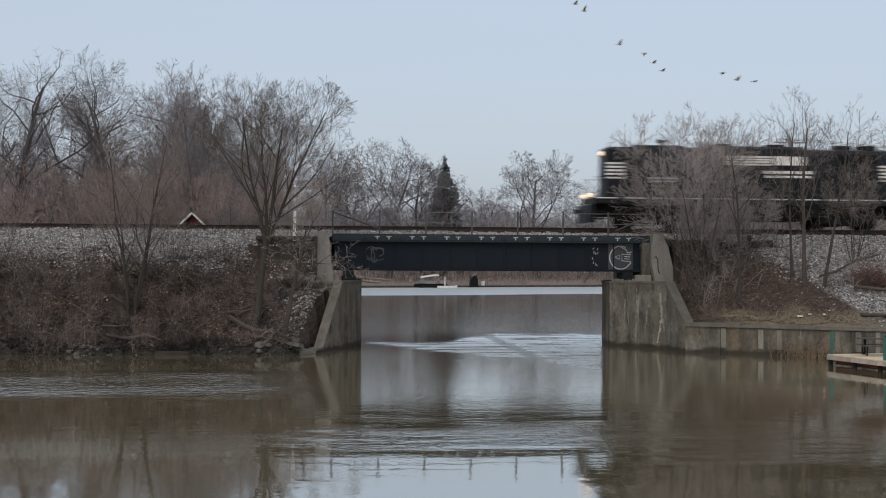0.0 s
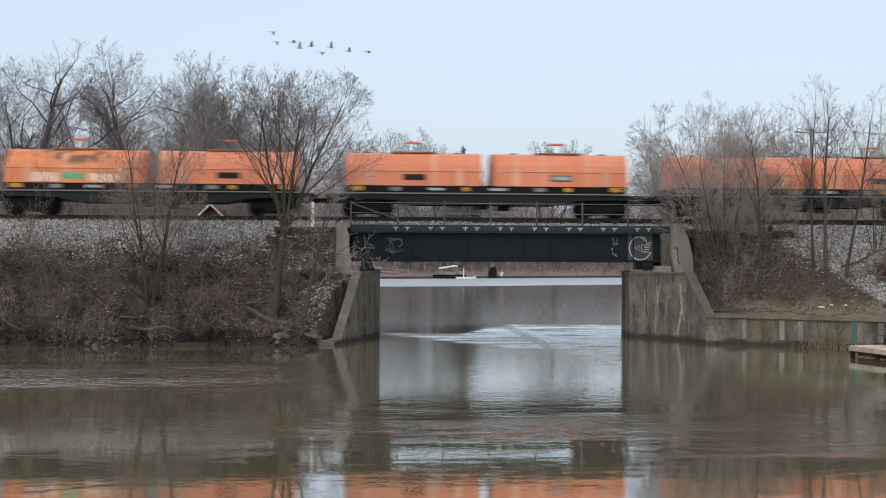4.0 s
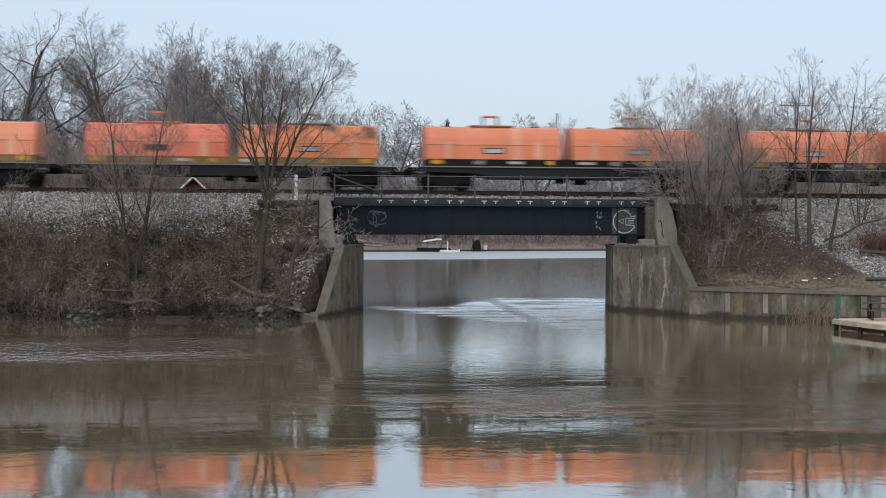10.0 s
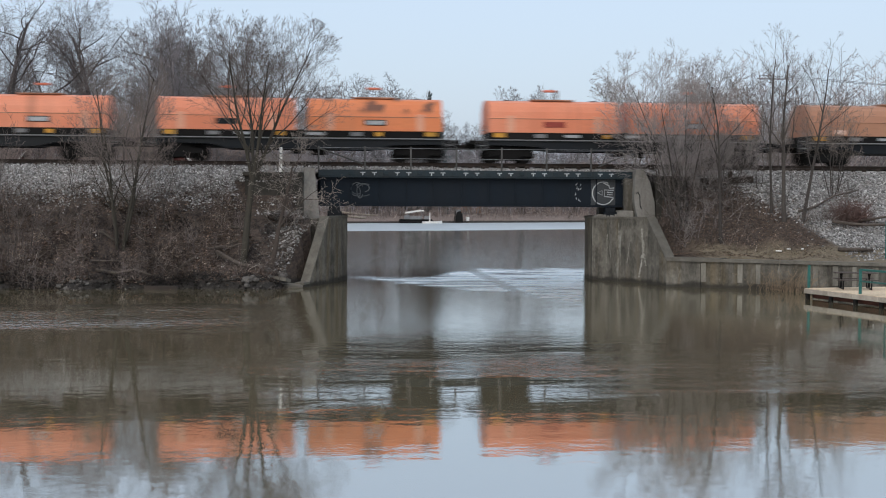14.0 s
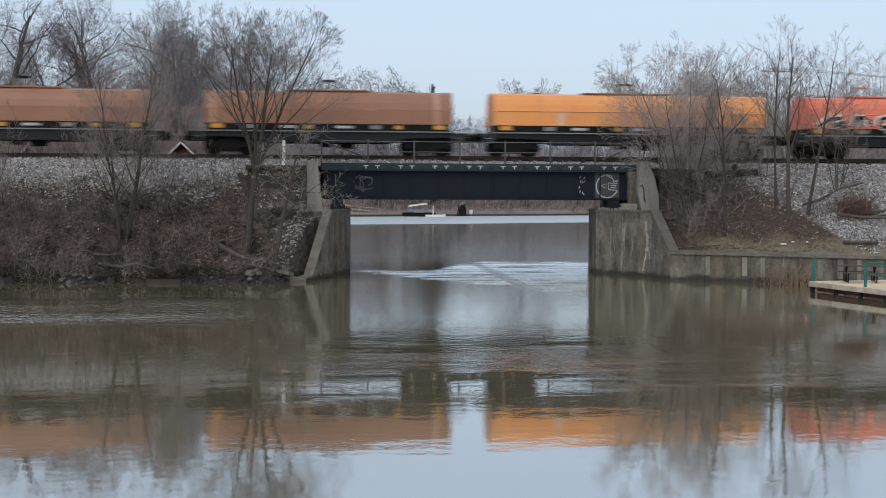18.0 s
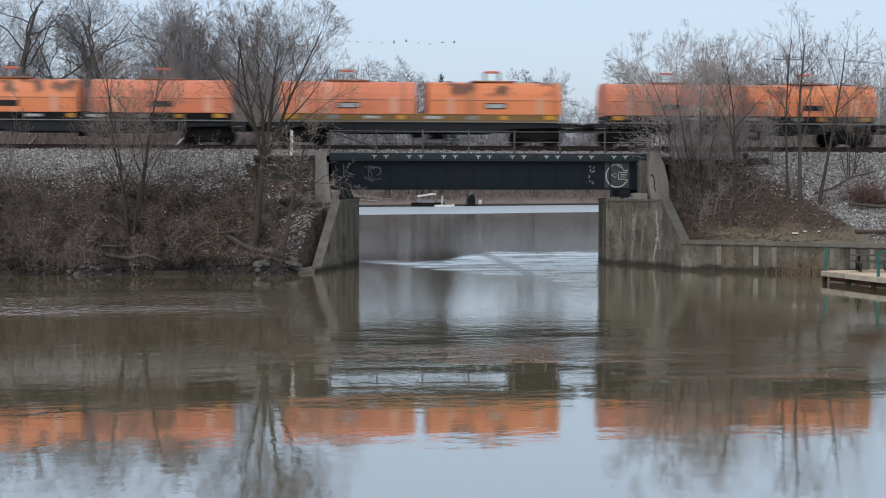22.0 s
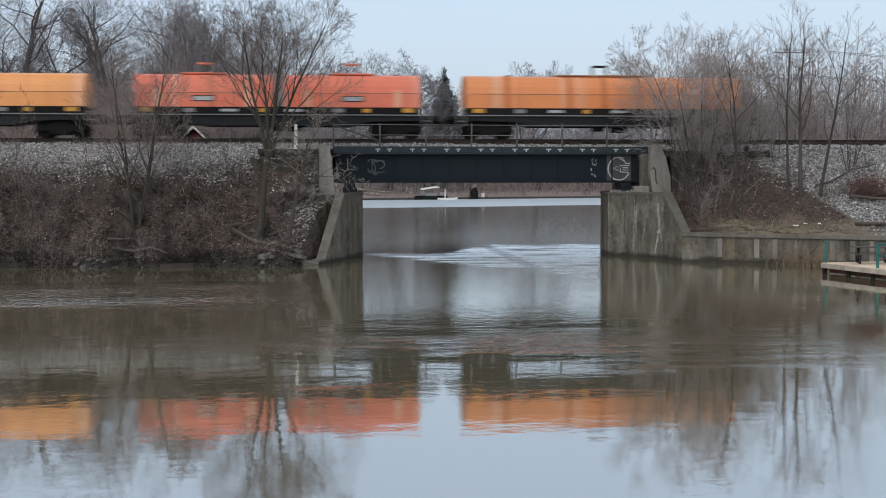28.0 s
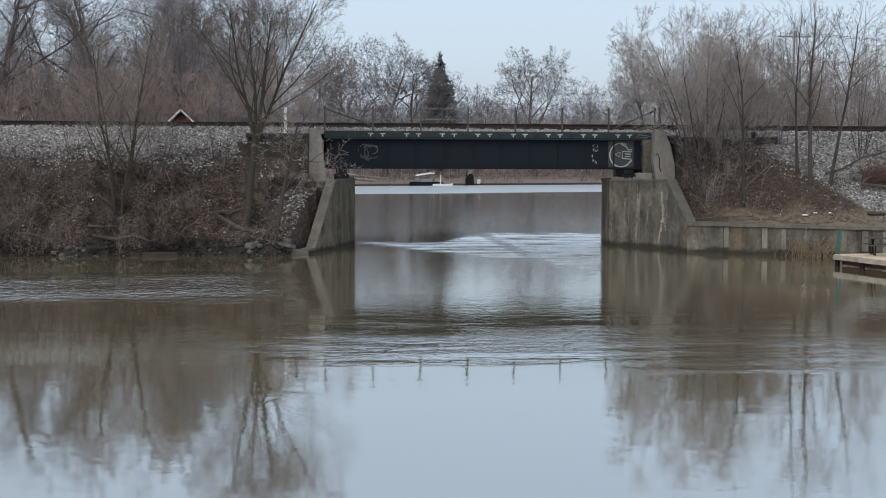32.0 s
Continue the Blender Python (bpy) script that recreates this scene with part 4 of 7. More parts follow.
k_spread = tree_kind("a", 11, MOSSY, TWIG, tall=12.4, spread=0.85, trunks=4, limbs=10, first=0.12, up=0.36, lean=(0.13, 0), kink=0.09, fan=(8, 6, 5), twig_r=0.0055, thick=1.15, splay=0.55, trunk_part=0.55, env=(1.3, 8.2, 4.9, 4.6), fork=4.2)
k_multi = tree_kind("b", 5, MOSSY, TWIG, tall=11.0, spread=0.6, trunks=4, limbs=10, first=0.2, up=0.4, kink=0.1, fan=(7, 6, 4), twig_r=0.0055, thick=1.0, splay=0.15, trunk_part=0.8, env=(0, 6.4, 2.9, 4.6))
k_pale = tree_kind("c", 8, BARK, TWIG_PALE, tall=10.4, spread=0.7, trunks=4, limbs=9, first=0.3, up=0.28, kink=0.13, fan=(8, 7, 4), thick=0.95, splay=0.5, trunk_part=0.72, twig_r=0.0068, env=(0, 6.1, 3.9, 4.4), fork=0.9)
k_pale2 = tree_kind("d", 21, BARK, TWIG_PALE, tall=11.2, spread=0.5, trunks=4, limbs=8, first=0.3, up=0.36, kink=0.1, fan=(6, 5, 3), thick=0.65, splay=0.4, trunk_part=0.84, env=(0, 6.6, 3.4, 4.8))
k_sap = [tree_kind("s", 40 + i, BARK, TWIG, tall=4.5 + i, spread=0.5, trunks=2 + i % 2, limbs=6, first=0.3, up=0.4, levels=3, kink=0.1, fan=(4, 3), thick=0.5, twig_r=0.007, splay=0.35, trunk_part=0.85) for i in range(4)]
k_stem = [tree_kind("m", 70 + i, BARK, TWIG, tall=10.2, spread=0.62, trunks=1, limbs=11, first=0.34, up=0.4, lean=((-0.08, 0), (-0.02, 0), (0.0, 0), (0.22, 0))[i], kink=0.07, fan=(5, 4, 3), twig_r=0.0055, thick=(1.0, 0.85, 1.35, 1.05)[i], trunk_part=0.85, env=((-0.5, 0.0, 0.2, 1.3)[i], 6.4, 2.6, 4.0)) for i in range(4)]
k_lean = tree_kind("l", 61, BARK_BROWN, TWIG_PALE, tall=7.4, spread=0.9, trunks=1, limbs=12, first=0.3, up=0.12, lean=(0.3, 0.1), kink=0.15, fan=(6, 5, 3), thick=2.0, angle=(35, 75), env=(2.3, 4.1, 3.3, 2.7))
OAK = dict(levels=4, thick=2.0, limbs=13, first=0.28, up=0.2, kink=0.26, fan=(8, 7, 6), twig_r=0.010, angle=(34, 70), trunk_part=0.8, dark=3)
OAK_TWIG = worn("dark_oak_twig", (0.175, 0.156, 0.154), (0.11, 0.097, 0.096), 0.95, grain=2, patch=0.3, vary=0.2, bump=0.0)
k_oak = [tree_kind("o", 100 + i, BARK_FAR, OAK_TWIG, tall=20.0, spread=0.95 + 0.1 * i, trunks=1, env=(0, 12, 8.2, 8.2), **OAK) for i in range(3)]
k_round = tree_kind("n", 107, BARK_FAR, OAK_TWIG, tall=20.0, spread=0.8, trunks=1, env=(0, 12.6, 5.4, 7.6), **{**OAK, "twig_r": 0.0075, "fan": (7, 6, 5)})
TALL = dict(levels=4, thick=1.1, limbs=16, first=0.22, up=0.36, kink=0.14, fan=(8, 6, 5), twig_r=0.008, trunk_part=0.8)
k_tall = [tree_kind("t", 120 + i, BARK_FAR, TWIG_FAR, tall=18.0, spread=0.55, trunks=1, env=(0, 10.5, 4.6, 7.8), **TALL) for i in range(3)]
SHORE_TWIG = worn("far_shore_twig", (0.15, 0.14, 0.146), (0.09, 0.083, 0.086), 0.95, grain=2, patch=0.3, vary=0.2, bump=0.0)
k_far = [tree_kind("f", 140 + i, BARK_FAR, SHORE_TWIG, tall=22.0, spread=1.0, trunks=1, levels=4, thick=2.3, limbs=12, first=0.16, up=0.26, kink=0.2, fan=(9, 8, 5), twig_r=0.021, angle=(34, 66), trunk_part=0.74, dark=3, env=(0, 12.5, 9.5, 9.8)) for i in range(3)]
k_rust = [tree_kind("r", 160 + i, BARK_FAR, TWIG_RUST, tall=7.0, spread=0.65, trunks=3, levels=4, limbs=7, first=0.12, up=0.25, kink=0.13, fan=(5, 4, 3), twig_r=0.009, thick=0.7, splay=0.6, trunk_part=0.8, env=(0, 3.6, 3.2, 3.4)) for i in range(2)]
k_bush = [tree_kind("u", 180 + i, BARK, TWIG_BUSH, tall=6.4, spread=0.75, trunks=7, levels=4, limbs=8, first=0.15, up=0.22, kink=0.15, fan=(7, 6, 4), twig_r=0.0042, thick=0.6, splay=0.6, trunk_part=0.72, lean=(-0.05, 0), env=(-0.3, 3.3, 2.5, 3.1)) for i in range(2)]
k_dome = tree_kind("h", 186, BARK, TWIG_BUSH, tall=8.8, spread=0.75, trunks=6, levels=4, limbs=9, first=0.2, up=0.22, kink=0.14, fan=(7, 6, 4), twig_r=0.005, thick=0.7, splay=0.42, trunk_part=0.74, lean=(-0.06, 0), env=(-0.7, 5.1, 3.2, 3.8))
# on the banks, before the track
plant_tree(k_multi, -7.7, 65.9, "bare grey-brown tree with several upright stems on the bank", "trees on the bank", 20, 0.92)
plant_tree(k_spread, -1.9, 64.9, "bare tree with a wide leaning crown at the water's edge", "trees on the bank", 0, 0.93)
plant_tree(k_lean, -0.65, 64.3, "crooked bare tree leaning towards the bridge pier", "trees on the bank", 10)
for x, y, i, s in ((-13.2, 66.8, 1, 0.9), (-11.9, 65.6, 0, 1.0), (-14.2, 68.2, 2, 0.8), (-9.9, 67.6, 3, 0.7), (-5.9, 67.0, 1, 0.85), (-4.4, 66.2, 2, 0.8), (-3.3, 67.4, 0, 0.9), (-12.6, 64.9, 3, 0.6), (-16.0, 66.0, 2, 0.9), (-6.6, 68.6, 0, 0.7)):
    plant_tree(k_sap[i], x, y, "thin bare sapling among brown brush", "saplings on the bank", 50 * i + 20 * x, s, "sapling")
plant_tree(k_dome, 20.0, 68.0, "bushy bare grey tree with a rounded crown beside the abutment", "trees on the bank", 0, 1.22)
plant_tree(k_bush[1], 22.5, 68.4, "bushy bare brown tree on the bank", "trees on the bank", 0, 0.9)
for i, (x, y) in enumerate(((21.44, 65.6), (24.4, 66.8), (24.7, 65.7), (25.4, 65.2))):
    plant_tree(k_stem[i], x, y, ("slender dark tree rising from the leafy bank", "thin upright tree on the stony bank", "straight bare tree with a stout trunk", "forked bare tree leaning over the ballast")[i], "trees on the bank", 0, 0.92)
plant_tree(k_bush[1], 20.9, 69.0, "dense fine-twigged bare tree above the abutment", "trees on the bank", 120, 0.85)
plant_tree(k_pale2, 27.9, 67.6, "thin bare tree with pale twigs on the bank", "trees on the bank", 250, 0.5)
plant_tree(k_pale, 21.9, 84.6, "pale-twigged bare tree just behind the track", "woods behind the track", 10, 0.9)
plant_tree(k_pale, 25.0, 85.2, "pale-twigged bare tree just behind the track", "woods behind the track", 130, 0.9)
plant_tree(k_pale, 28.4, 86.5, "pale-twigged bare tree just behind the track", "woods behind the track", 260, 0.9)
plant_tree(k_pale, 31.5, 86.0, "pale-twigged bare tree just behind the track", "woods behind the track", 170, 0.68)
for x, y, i, s in ((20.0, 68.0, 1, 0.85), (20.9, 66.0, 3, 0.7), (22.4, 69.0, 2, 0.8), (24.5, 69.2, 1, 0.9), (25.2, 67.2, 0, 0.9), (28.6, 68.8, 3, 0.8)):
    plant_tree(k_sap[i], x, y, "thin bare sapling on the leaf-littered bank", "saplings on the bank", 70 * i + 10 * x, s, "sapling")

# grey thicket at the water's edge behind the track
k_thicket = tree_kind("g", 190, BARK_FAR, TWIG_FAR, tall=5.6, spread=0.7, trunks=7, levels=4, limbs=9, first=0.08, up=0.22, kink=0.14, fan=(6, 5, 4), twig_r=0.007, thick=0.6, splay=0.6, trunk_part=0.75, env=(0, 2.8, 2.6, 2.9))
for x, y, s, a in ((0.2, 88, 1.0, 0), (-1.9, 86.5, 0.9, 100), (1.3, 95, 1.05, 200), (-3.6, 88, 0.95, 290)):
    plant_tree(k_thicket, x, y, "dense blue-grey thicket at the water's edge", "wood edge shrubs", a, s, "thicket")

# woods behind the track
rng = random.Random(3)
for x, y, s, a in ((-18.4, 100, 0.87, 30), (-14.9, 101, 0.84, 200), (-10.6, 104, 0.8, 75), (-6.4, 106, 0.76, 310)):
    plant_tree(k_round, x, y, "bare oak with a dense rounded crown", "woods behind the track", a, s)
for x, y, i, s in ((-12.5, 112, 1, 0.84), (-25.0, 110, 2, 0.82), (-28.5, 124, 1, 0.9)):
    plant_tree(k_oak[i], x, y, "large bare oak with crooked dark limbs", "woods behind the track", rng.random() * 360, s)
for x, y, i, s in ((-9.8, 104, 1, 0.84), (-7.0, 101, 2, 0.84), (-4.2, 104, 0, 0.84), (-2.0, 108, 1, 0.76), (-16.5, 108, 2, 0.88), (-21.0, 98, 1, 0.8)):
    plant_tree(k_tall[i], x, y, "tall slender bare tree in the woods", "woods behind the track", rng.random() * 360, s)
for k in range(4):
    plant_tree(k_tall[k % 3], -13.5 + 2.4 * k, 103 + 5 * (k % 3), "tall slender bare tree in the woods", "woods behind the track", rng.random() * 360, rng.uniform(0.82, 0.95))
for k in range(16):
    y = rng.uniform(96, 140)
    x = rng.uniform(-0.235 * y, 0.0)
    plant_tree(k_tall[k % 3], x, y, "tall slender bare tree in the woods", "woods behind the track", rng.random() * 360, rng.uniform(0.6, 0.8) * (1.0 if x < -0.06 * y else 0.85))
for k in range(20):
    y = rng.uniform(85, 106)
    x = -0.235 * y + (0.24 * y) * (k + rng.random()) / 20
    plant_tree(k_rust[k % 2], x, y, "small tree with brown twigs at the wood's edge", "wood edge shrubs", rng.random() * 360, rng.uniform(1.0, 1.5))
for k in range(11):
    y = rng.uniform(110, 170)
    x = rng.uniform(17 + 0.25 * (y - 77) + 5, 0.47 * y)
    plant_tree(k_tall[k % 3], x, y, "slender bare tree in the woods", "woods behind the track", rng.random() * 360, rng.uniform(0.36, 0.48))
for k in range(10):
    y = rng.uniform(92, 120)
    x = rng.uniform(17 + 0.25 * (y - 77) + 5, 0.46 * y)
    plant_tree(k_rust[k % 2], x, y, "small tree with brown twigs at the wood's edge", "wood edge shrubs", rng.random() * 360, rng.uniform(0.8, 1.15))
# far shore
plant_tree(k_tall[1], 57.2, far_shore(57.2) + 14, "slender bare tree on the far shore", "trees on the far shore", 40, 1.1)
plant_tree(k_tall[0], 60.0, far_shore(60.0) + 18, "slender bare tree on the far shore", "trees on the far shore", 150, 1.0)
for x, s, i, dy in ((11, 1.0, 0, 14), (16.4, 1.06, 1, 14), (21.6, 0.98, 2, 16), (34.9, 0.72, 1, 20), (46.0, 1.06, 2, 14), (39.5, 0.66, 0, 30), (66, 0.85, 0, 24), (74, 0.95, 2, 18), (4, 1.0, 2, 20), (-8, 0.95, 1, 12), (86, 0.95, 1, 20), (29.0, 0.7, 2, 40)):
    plant_tree(k_far[i], x, far_shore(x) + dy, "bare broad-crowned tree on the far shore", "trees on the far shore", rng.random() * 360, s * 1.1)
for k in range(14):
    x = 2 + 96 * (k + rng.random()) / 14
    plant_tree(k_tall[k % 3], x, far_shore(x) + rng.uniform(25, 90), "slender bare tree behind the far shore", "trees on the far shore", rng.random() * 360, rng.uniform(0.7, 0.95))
for k in range(18):
    x = -6 + 110 * (k + rng.random()) / 18
    plant_tree(k_rust[k % 2], x, far_shore(x) + rng.uniform(4, 40), "low brown thicket on the far shore", "thickets on the far shore", rng.random() * 360, rng.uniform(1.2, 2.2), "thicket")


def woodland(name, count, place, tall, r0, material, label, seed):
    """Far stems past counting, each with a spray of fine upward twigs."""
    rr, g = random.Random(seed), Geo()
    for _ in range(count):
        x, y = place(rr)
        h = tall * rr.uniform(0.55, 1.2)
        p = Vector((x, y, height(x, y) - 0.1))
        e = p + Vector((rr.gauss(0, 0.07), rr.gauss(0, 0.07), 1)) * h
        m = p.lerp(e, 0.5) + Vector((rr.gauss(0, 0.03), 0, 0)) * h
        g.tube([p, m, e], [r0 * 2.2, r0 * 1.6, r0 * 0.7], 3, caps=False)
        for k in range(38):
            f = rr.uniform(0.12, 0.97)
            b = p.lerp(m, f * 2) if f < 0.5 else m.lerp(e, f * 2 - 1)
            a = rr.random() * 6.283
            w = Vector((math.cos(a), math.sin(a), rr.uniform(0.2, 1.3))).normalized() * h * rr.uniform(0.08, 0.22) * (1.2 - 0.5 * f)
            g.tube([b, b + w], [r0 * 0.9, r0 * 0.5], 3, caps=False)
    return tagged(new(name, quick_mesh(name, g, material)), label, "woods", kind="stuff")


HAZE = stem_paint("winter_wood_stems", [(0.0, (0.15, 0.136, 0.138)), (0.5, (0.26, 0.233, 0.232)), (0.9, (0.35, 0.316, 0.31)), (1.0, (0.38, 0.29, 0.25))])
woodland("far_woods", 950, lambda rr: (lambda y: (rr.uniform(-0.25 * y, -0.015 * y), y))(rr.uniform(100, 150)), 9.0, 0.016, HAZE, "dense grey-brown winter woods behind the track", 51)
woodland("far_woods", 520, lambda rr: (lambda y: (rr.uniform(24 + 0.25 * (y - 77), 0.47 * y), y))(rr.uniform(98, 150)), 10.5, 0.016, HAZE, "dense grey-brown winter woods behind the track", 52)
# aerial haze over the far woods, put into the stem colours: paler, bluer
FAR_HAZE = stem_paint("hazed_wood_stems", [(0.0, (0.2, 0.19, 0.205)), (0.5, (0.3, 0.284, 0.305)), (0.9, (0.38, 0.36, 0.375)), (1.0, (0.4, 0.32, 0.285))])
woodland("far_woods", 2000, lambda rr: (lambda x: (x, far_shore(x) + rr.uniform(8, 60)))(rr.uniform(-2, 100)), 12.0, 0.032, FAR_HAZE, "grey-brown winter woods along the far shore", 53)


def spruce(x, y, tall):
    t = thing("spruce_tree", pose(x, y, height(x, y)), "dark green conical spruce on the far shore", "tree")
    part("trunk", Geo().tube([(0, 0, -0.3), (0, 0, tall * 0.97)], [0.35, 0.03], 7), BARK_FAR, t)
    g, r = Geo(), random.Random(5)
    z = 1.4
    while z < tall:
        f = 1 - z / tall
        reach = 0.2 + 5.9 * f ** 0.9
        for k in range(int(9 + 13 * f)):
            a, ln, zz = r.random() * 6.283, reach * r.uniform(0.6, 1.1), z + r.uniform(-0.5, 0.9)
            d, s = Vector((math.cos(a), math.sin(a), 0)), Vector((-math.sin(a), math.cos(a), 0))
            for q in range(3):
                b = ln * (0.3 + 0.35 * q)
                w = 0.28 * ln * (0.9 - 0.2 * q) + 0.12
                c = Vector((0, 0, zz + 0.1 * q - 0.3 * b)) + d * b
                g.add([tuple(c - d * ln * 0.3), tuple(c + s * w - Vector((0, 0, r.uniform(0.2, 0.7)))), tuple(c + d * ln * 0.28 + Vector((0, 0, -0.1 + 0.2 * r.random()))), tuple(c - s * w - Vector((0, 0, r.uniform(0.2, 0.7))))], [(0, 1, 2), (0, 2, 3)])
        z += 0.42
    part("crown", quick_mesh("crown", g, NEEDLE), None, t)


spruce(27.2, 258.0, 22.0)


# ---- undergrowth ----
def undergrowth(name, count, place, tall, material, label, seed, forks=4, r0=0.008, lean=0.45):
    rr, g = random.Random(seed), Geo()
    for _ in range(count):
        x, y = place(rr)
        p = Vector((x, y, max(-0.1, height(x, y) - 0.05)))
        h = tall * rr.uniform(0.4, 1.15)
        d = Vector((rr.gauss(0, lean), rr.gauss(0, lean), 1)).normalized()
        q = p + d * h * 0.5
        e = q + (d + Vector((rr.gauss(0, 0.4), rr.gauss(0, 0.4), rr.uniform(-0.4, 0.2)))).normalized() * h * 0.5
        g.tube([p, q, e], [r0 * 1.3, r0, r0 * 0.6], 3, caps=False)
        for k in range(forks):
            b = p.lerp(q, rr.uniform(0.3, 1)) if k % 2 else q.lerp(e, rr.random())
            w = Vector((rr.gauss(0, 0.7), rr.gauss(0, 0.7), rr.uniform(-0.1, 0.8))).normalized()
            g.tube([b, b + w * h * rr.uniform(0.2, 0.45)], [r0 * 0.75, r0 * 0.5], 3, caps=False)
    return tagged(new(name, quick_mesh(name, g, material)), label, "undergrowth", kind="stuff")


def left_bank(rr):
    while True:
        x, y = rr.uniform(-22, 1.0), rr.uniform(63.3, 69.2)
        if x < left_edge(y) - 0.2 and height(x, y) < 4.3 + 0.7 * noise.noise(Vector((x * 0.6, y, 2))) + rr.gauss(0, 0.3) and noise.noise(Vector((x * 0.55, y * 0.7, 7))) > rr.uniform(-0.3, 0.3) + (0.3 if x > -2.6 else 0):
            return x, y


def right_bank(rr):
    while True:
        x, y = rr.uniform(18.5, 40), rr.uniform(60, 69.5)
        if height(x, y) > 1.5 and y > wall_line(x) + 2.2 and noise.noise(Vector((x * 0.5, y * 0.5, 3))) > (0.0 if x < 24 else 0.16):
            return x, y


def reed_bed(rr):
    x = rr.gauss(22.9, 0.55)
    return x, wall_line(x) - rr.uniform(0.1, 1.2)


undergrowth("brush", 3800, left_bank, 0.62, BRUSH, "dense leafless brown brush on the bank", 1, forks=7, r0=0.0055, lean=0.3)
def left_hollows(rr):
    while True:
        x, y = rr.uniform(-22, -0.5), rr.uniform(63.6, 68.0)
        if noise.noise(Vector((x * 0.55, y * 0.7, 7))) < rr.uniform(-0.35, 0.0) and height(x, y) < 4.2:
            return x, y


# near-black stems: the darkness of the bank's hollows is put into their colour
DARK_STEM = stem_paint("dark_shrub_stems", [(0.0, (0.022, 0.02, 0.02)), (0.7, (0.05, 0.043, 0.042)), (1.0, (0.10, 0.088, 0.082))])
undergrowth("low_shrubs", 1000, left_hollows, 0.55, DARK_STEM, "low near-black shrubs that paint the bank's hollows dark", 21, forks=5, r0=0.011, lean=0.7)


def waterside(rr):
    """Along the foot of the bank, where it meets the water."""
    x = rr.uniform(-22, 0.2)
    return x, 63.4 + 0.35 * math.sin(x * 0.9) + 0.25 * math.sin(x * 2.3 + 1) + rr.uniform(-0.15, 0.75)


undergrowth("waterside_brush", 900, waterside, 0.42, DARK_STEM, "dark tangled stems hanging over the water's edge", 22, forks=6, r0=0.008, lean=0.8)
edge_rng = random.Random(23)
scatter_stones("waterside_stones", 1500, lambda: (lambda p: (p[0], p[1], max(-0.03, height(*p))))(waterside(edge_rng)), 0.075, stem_paint("wet_dark_stone", [(0.0, (0.012, 0.011, 0.010)), (0.7, (0.04, 0.036, 0.032)), (1.0, (0.14, 0.13, 0.12))]), "wet dark stones along the water's edge")
for x, y in ((-8.9, 66.3), (-4.1, 65.2), (-2.9, 64.6), (-6.2, 66.8), (-11.8, 65.1)):
    solid("litter_scrap", Geo().box(-0.06, 0.06, -0.04, 0.04, 0, 0.07, 0.02), WHITE, "white scrap of litter on the bank", "litter", "litter").matrix_basis = pose(x, y, height(x, y) + 0.01, 0, 0, x * 70)
undergrowth("brush", 650, left_bank, 1.35, TWIG, "grey leafless stems in the brush", 2, forks=6, r0=0.0065, lean=0.2)
undergrowth("brush", 700, right_bank, 0.5, BRUSH, "leafless brown brush on the bank", 3, forks=6, r0=0.0055, lean=0.3)
undergrowth("brush", 170, right_bank, 1.5, TWIG, "grey leafless stems on the bank", 4, forks=6)
undergrowth("brush", 80, lambda rr: (19.6 + abs(rr.gauss(0, 1.5)), rr.uniform(66.3, 69.8)), 1.9, TWIG_BUSH, "grey leafless thicket beside the abutment", 5, forks=7)
undergrowth("brush", 260, lambda rr: (rr.gauss(27.9, 0.4), rr.gauss(65.4, 0.3)), 1.15, worn("red_brown_stem", (0.12, 0.073, 0.063), (0.065, 0.045, 0.04), 0.9), "dense red-brown bush on the stony bank", 6, forks=8)


def litter(name, count, place, seed, label, big=0.11):
    rr, g = random.Random(seed), Geo()
    for _ in range(count):
        x, y = place(rr)
        s, a = rr.uniform(0.3, 1.0) * big, rr.random() * 6.28
        c, d = Vector((x, y, height(x, y) + 0.03)), Vector((math.cos(a), math.sin(a), rr.uniform(-0.4, 0.4))) * s
        e = Vector((-math.sin(a), math.cos(a), rr.uniform(-0.3, 0.6))) * s * 0.6
        g.add([tuple(c - d), tuple(c + e), tuple(c + d), tuple(c - e + Vector((0, 0, 0.02)))], [(0, 1, 2, 3)])
    return tagged(new(name, quick_mesh(name, g, LEAF)), label, "leaves", kind="stuff")


# brown brush across the water, its stems lightened to carry the haze
undergrowth("brush", 1500, lambda rr: (lambda x: (x, far_shore(x) + rr.uniform(0.5, 16)))(rr.uniform(4, 72)), 2.2, stem_paint("hazed_brush_stems", [(0.0, (0.14, 0.115, 0.105)), (0.6, (0.26, 0.21, 0.19)), (1.0, (0.36, 0.31, 0.28))]), "brown leafless brush along the far shore", 41, forks=5, r0=0.024)


def brambles(name, count, place, reach, seed, label):
    """Long pale canes that arch over and come down again."""
    rr, g = random.Random(seed), Geo()
    for _ in range(count):
        x, y = place(rr)
        p, a, ln = Vector((x, y, height(x, y) - 0.05)), rr.random() * 6.283, reach * rr.uniform(0.5, 1.3)
        d = Vector((math.cos(a), math.sin(a) * 0.5 - 0.3, 0))
        pts = [p + d * ln * f + Vector((rr.gauss(0, 0.04), 0, ln * 1.1 * f * (1 - 0.45 * f))) for f in (0, 0.25, 0.5, 0.75, 1.0)]
        g.tube(pts, [0.010, 0.009, 0.008, 0.006, 0.005], 3, caps=False)
    return tagged(new(name, quick_mesh(name, g, CANE)), label, "undergrowth", kind="stuff")


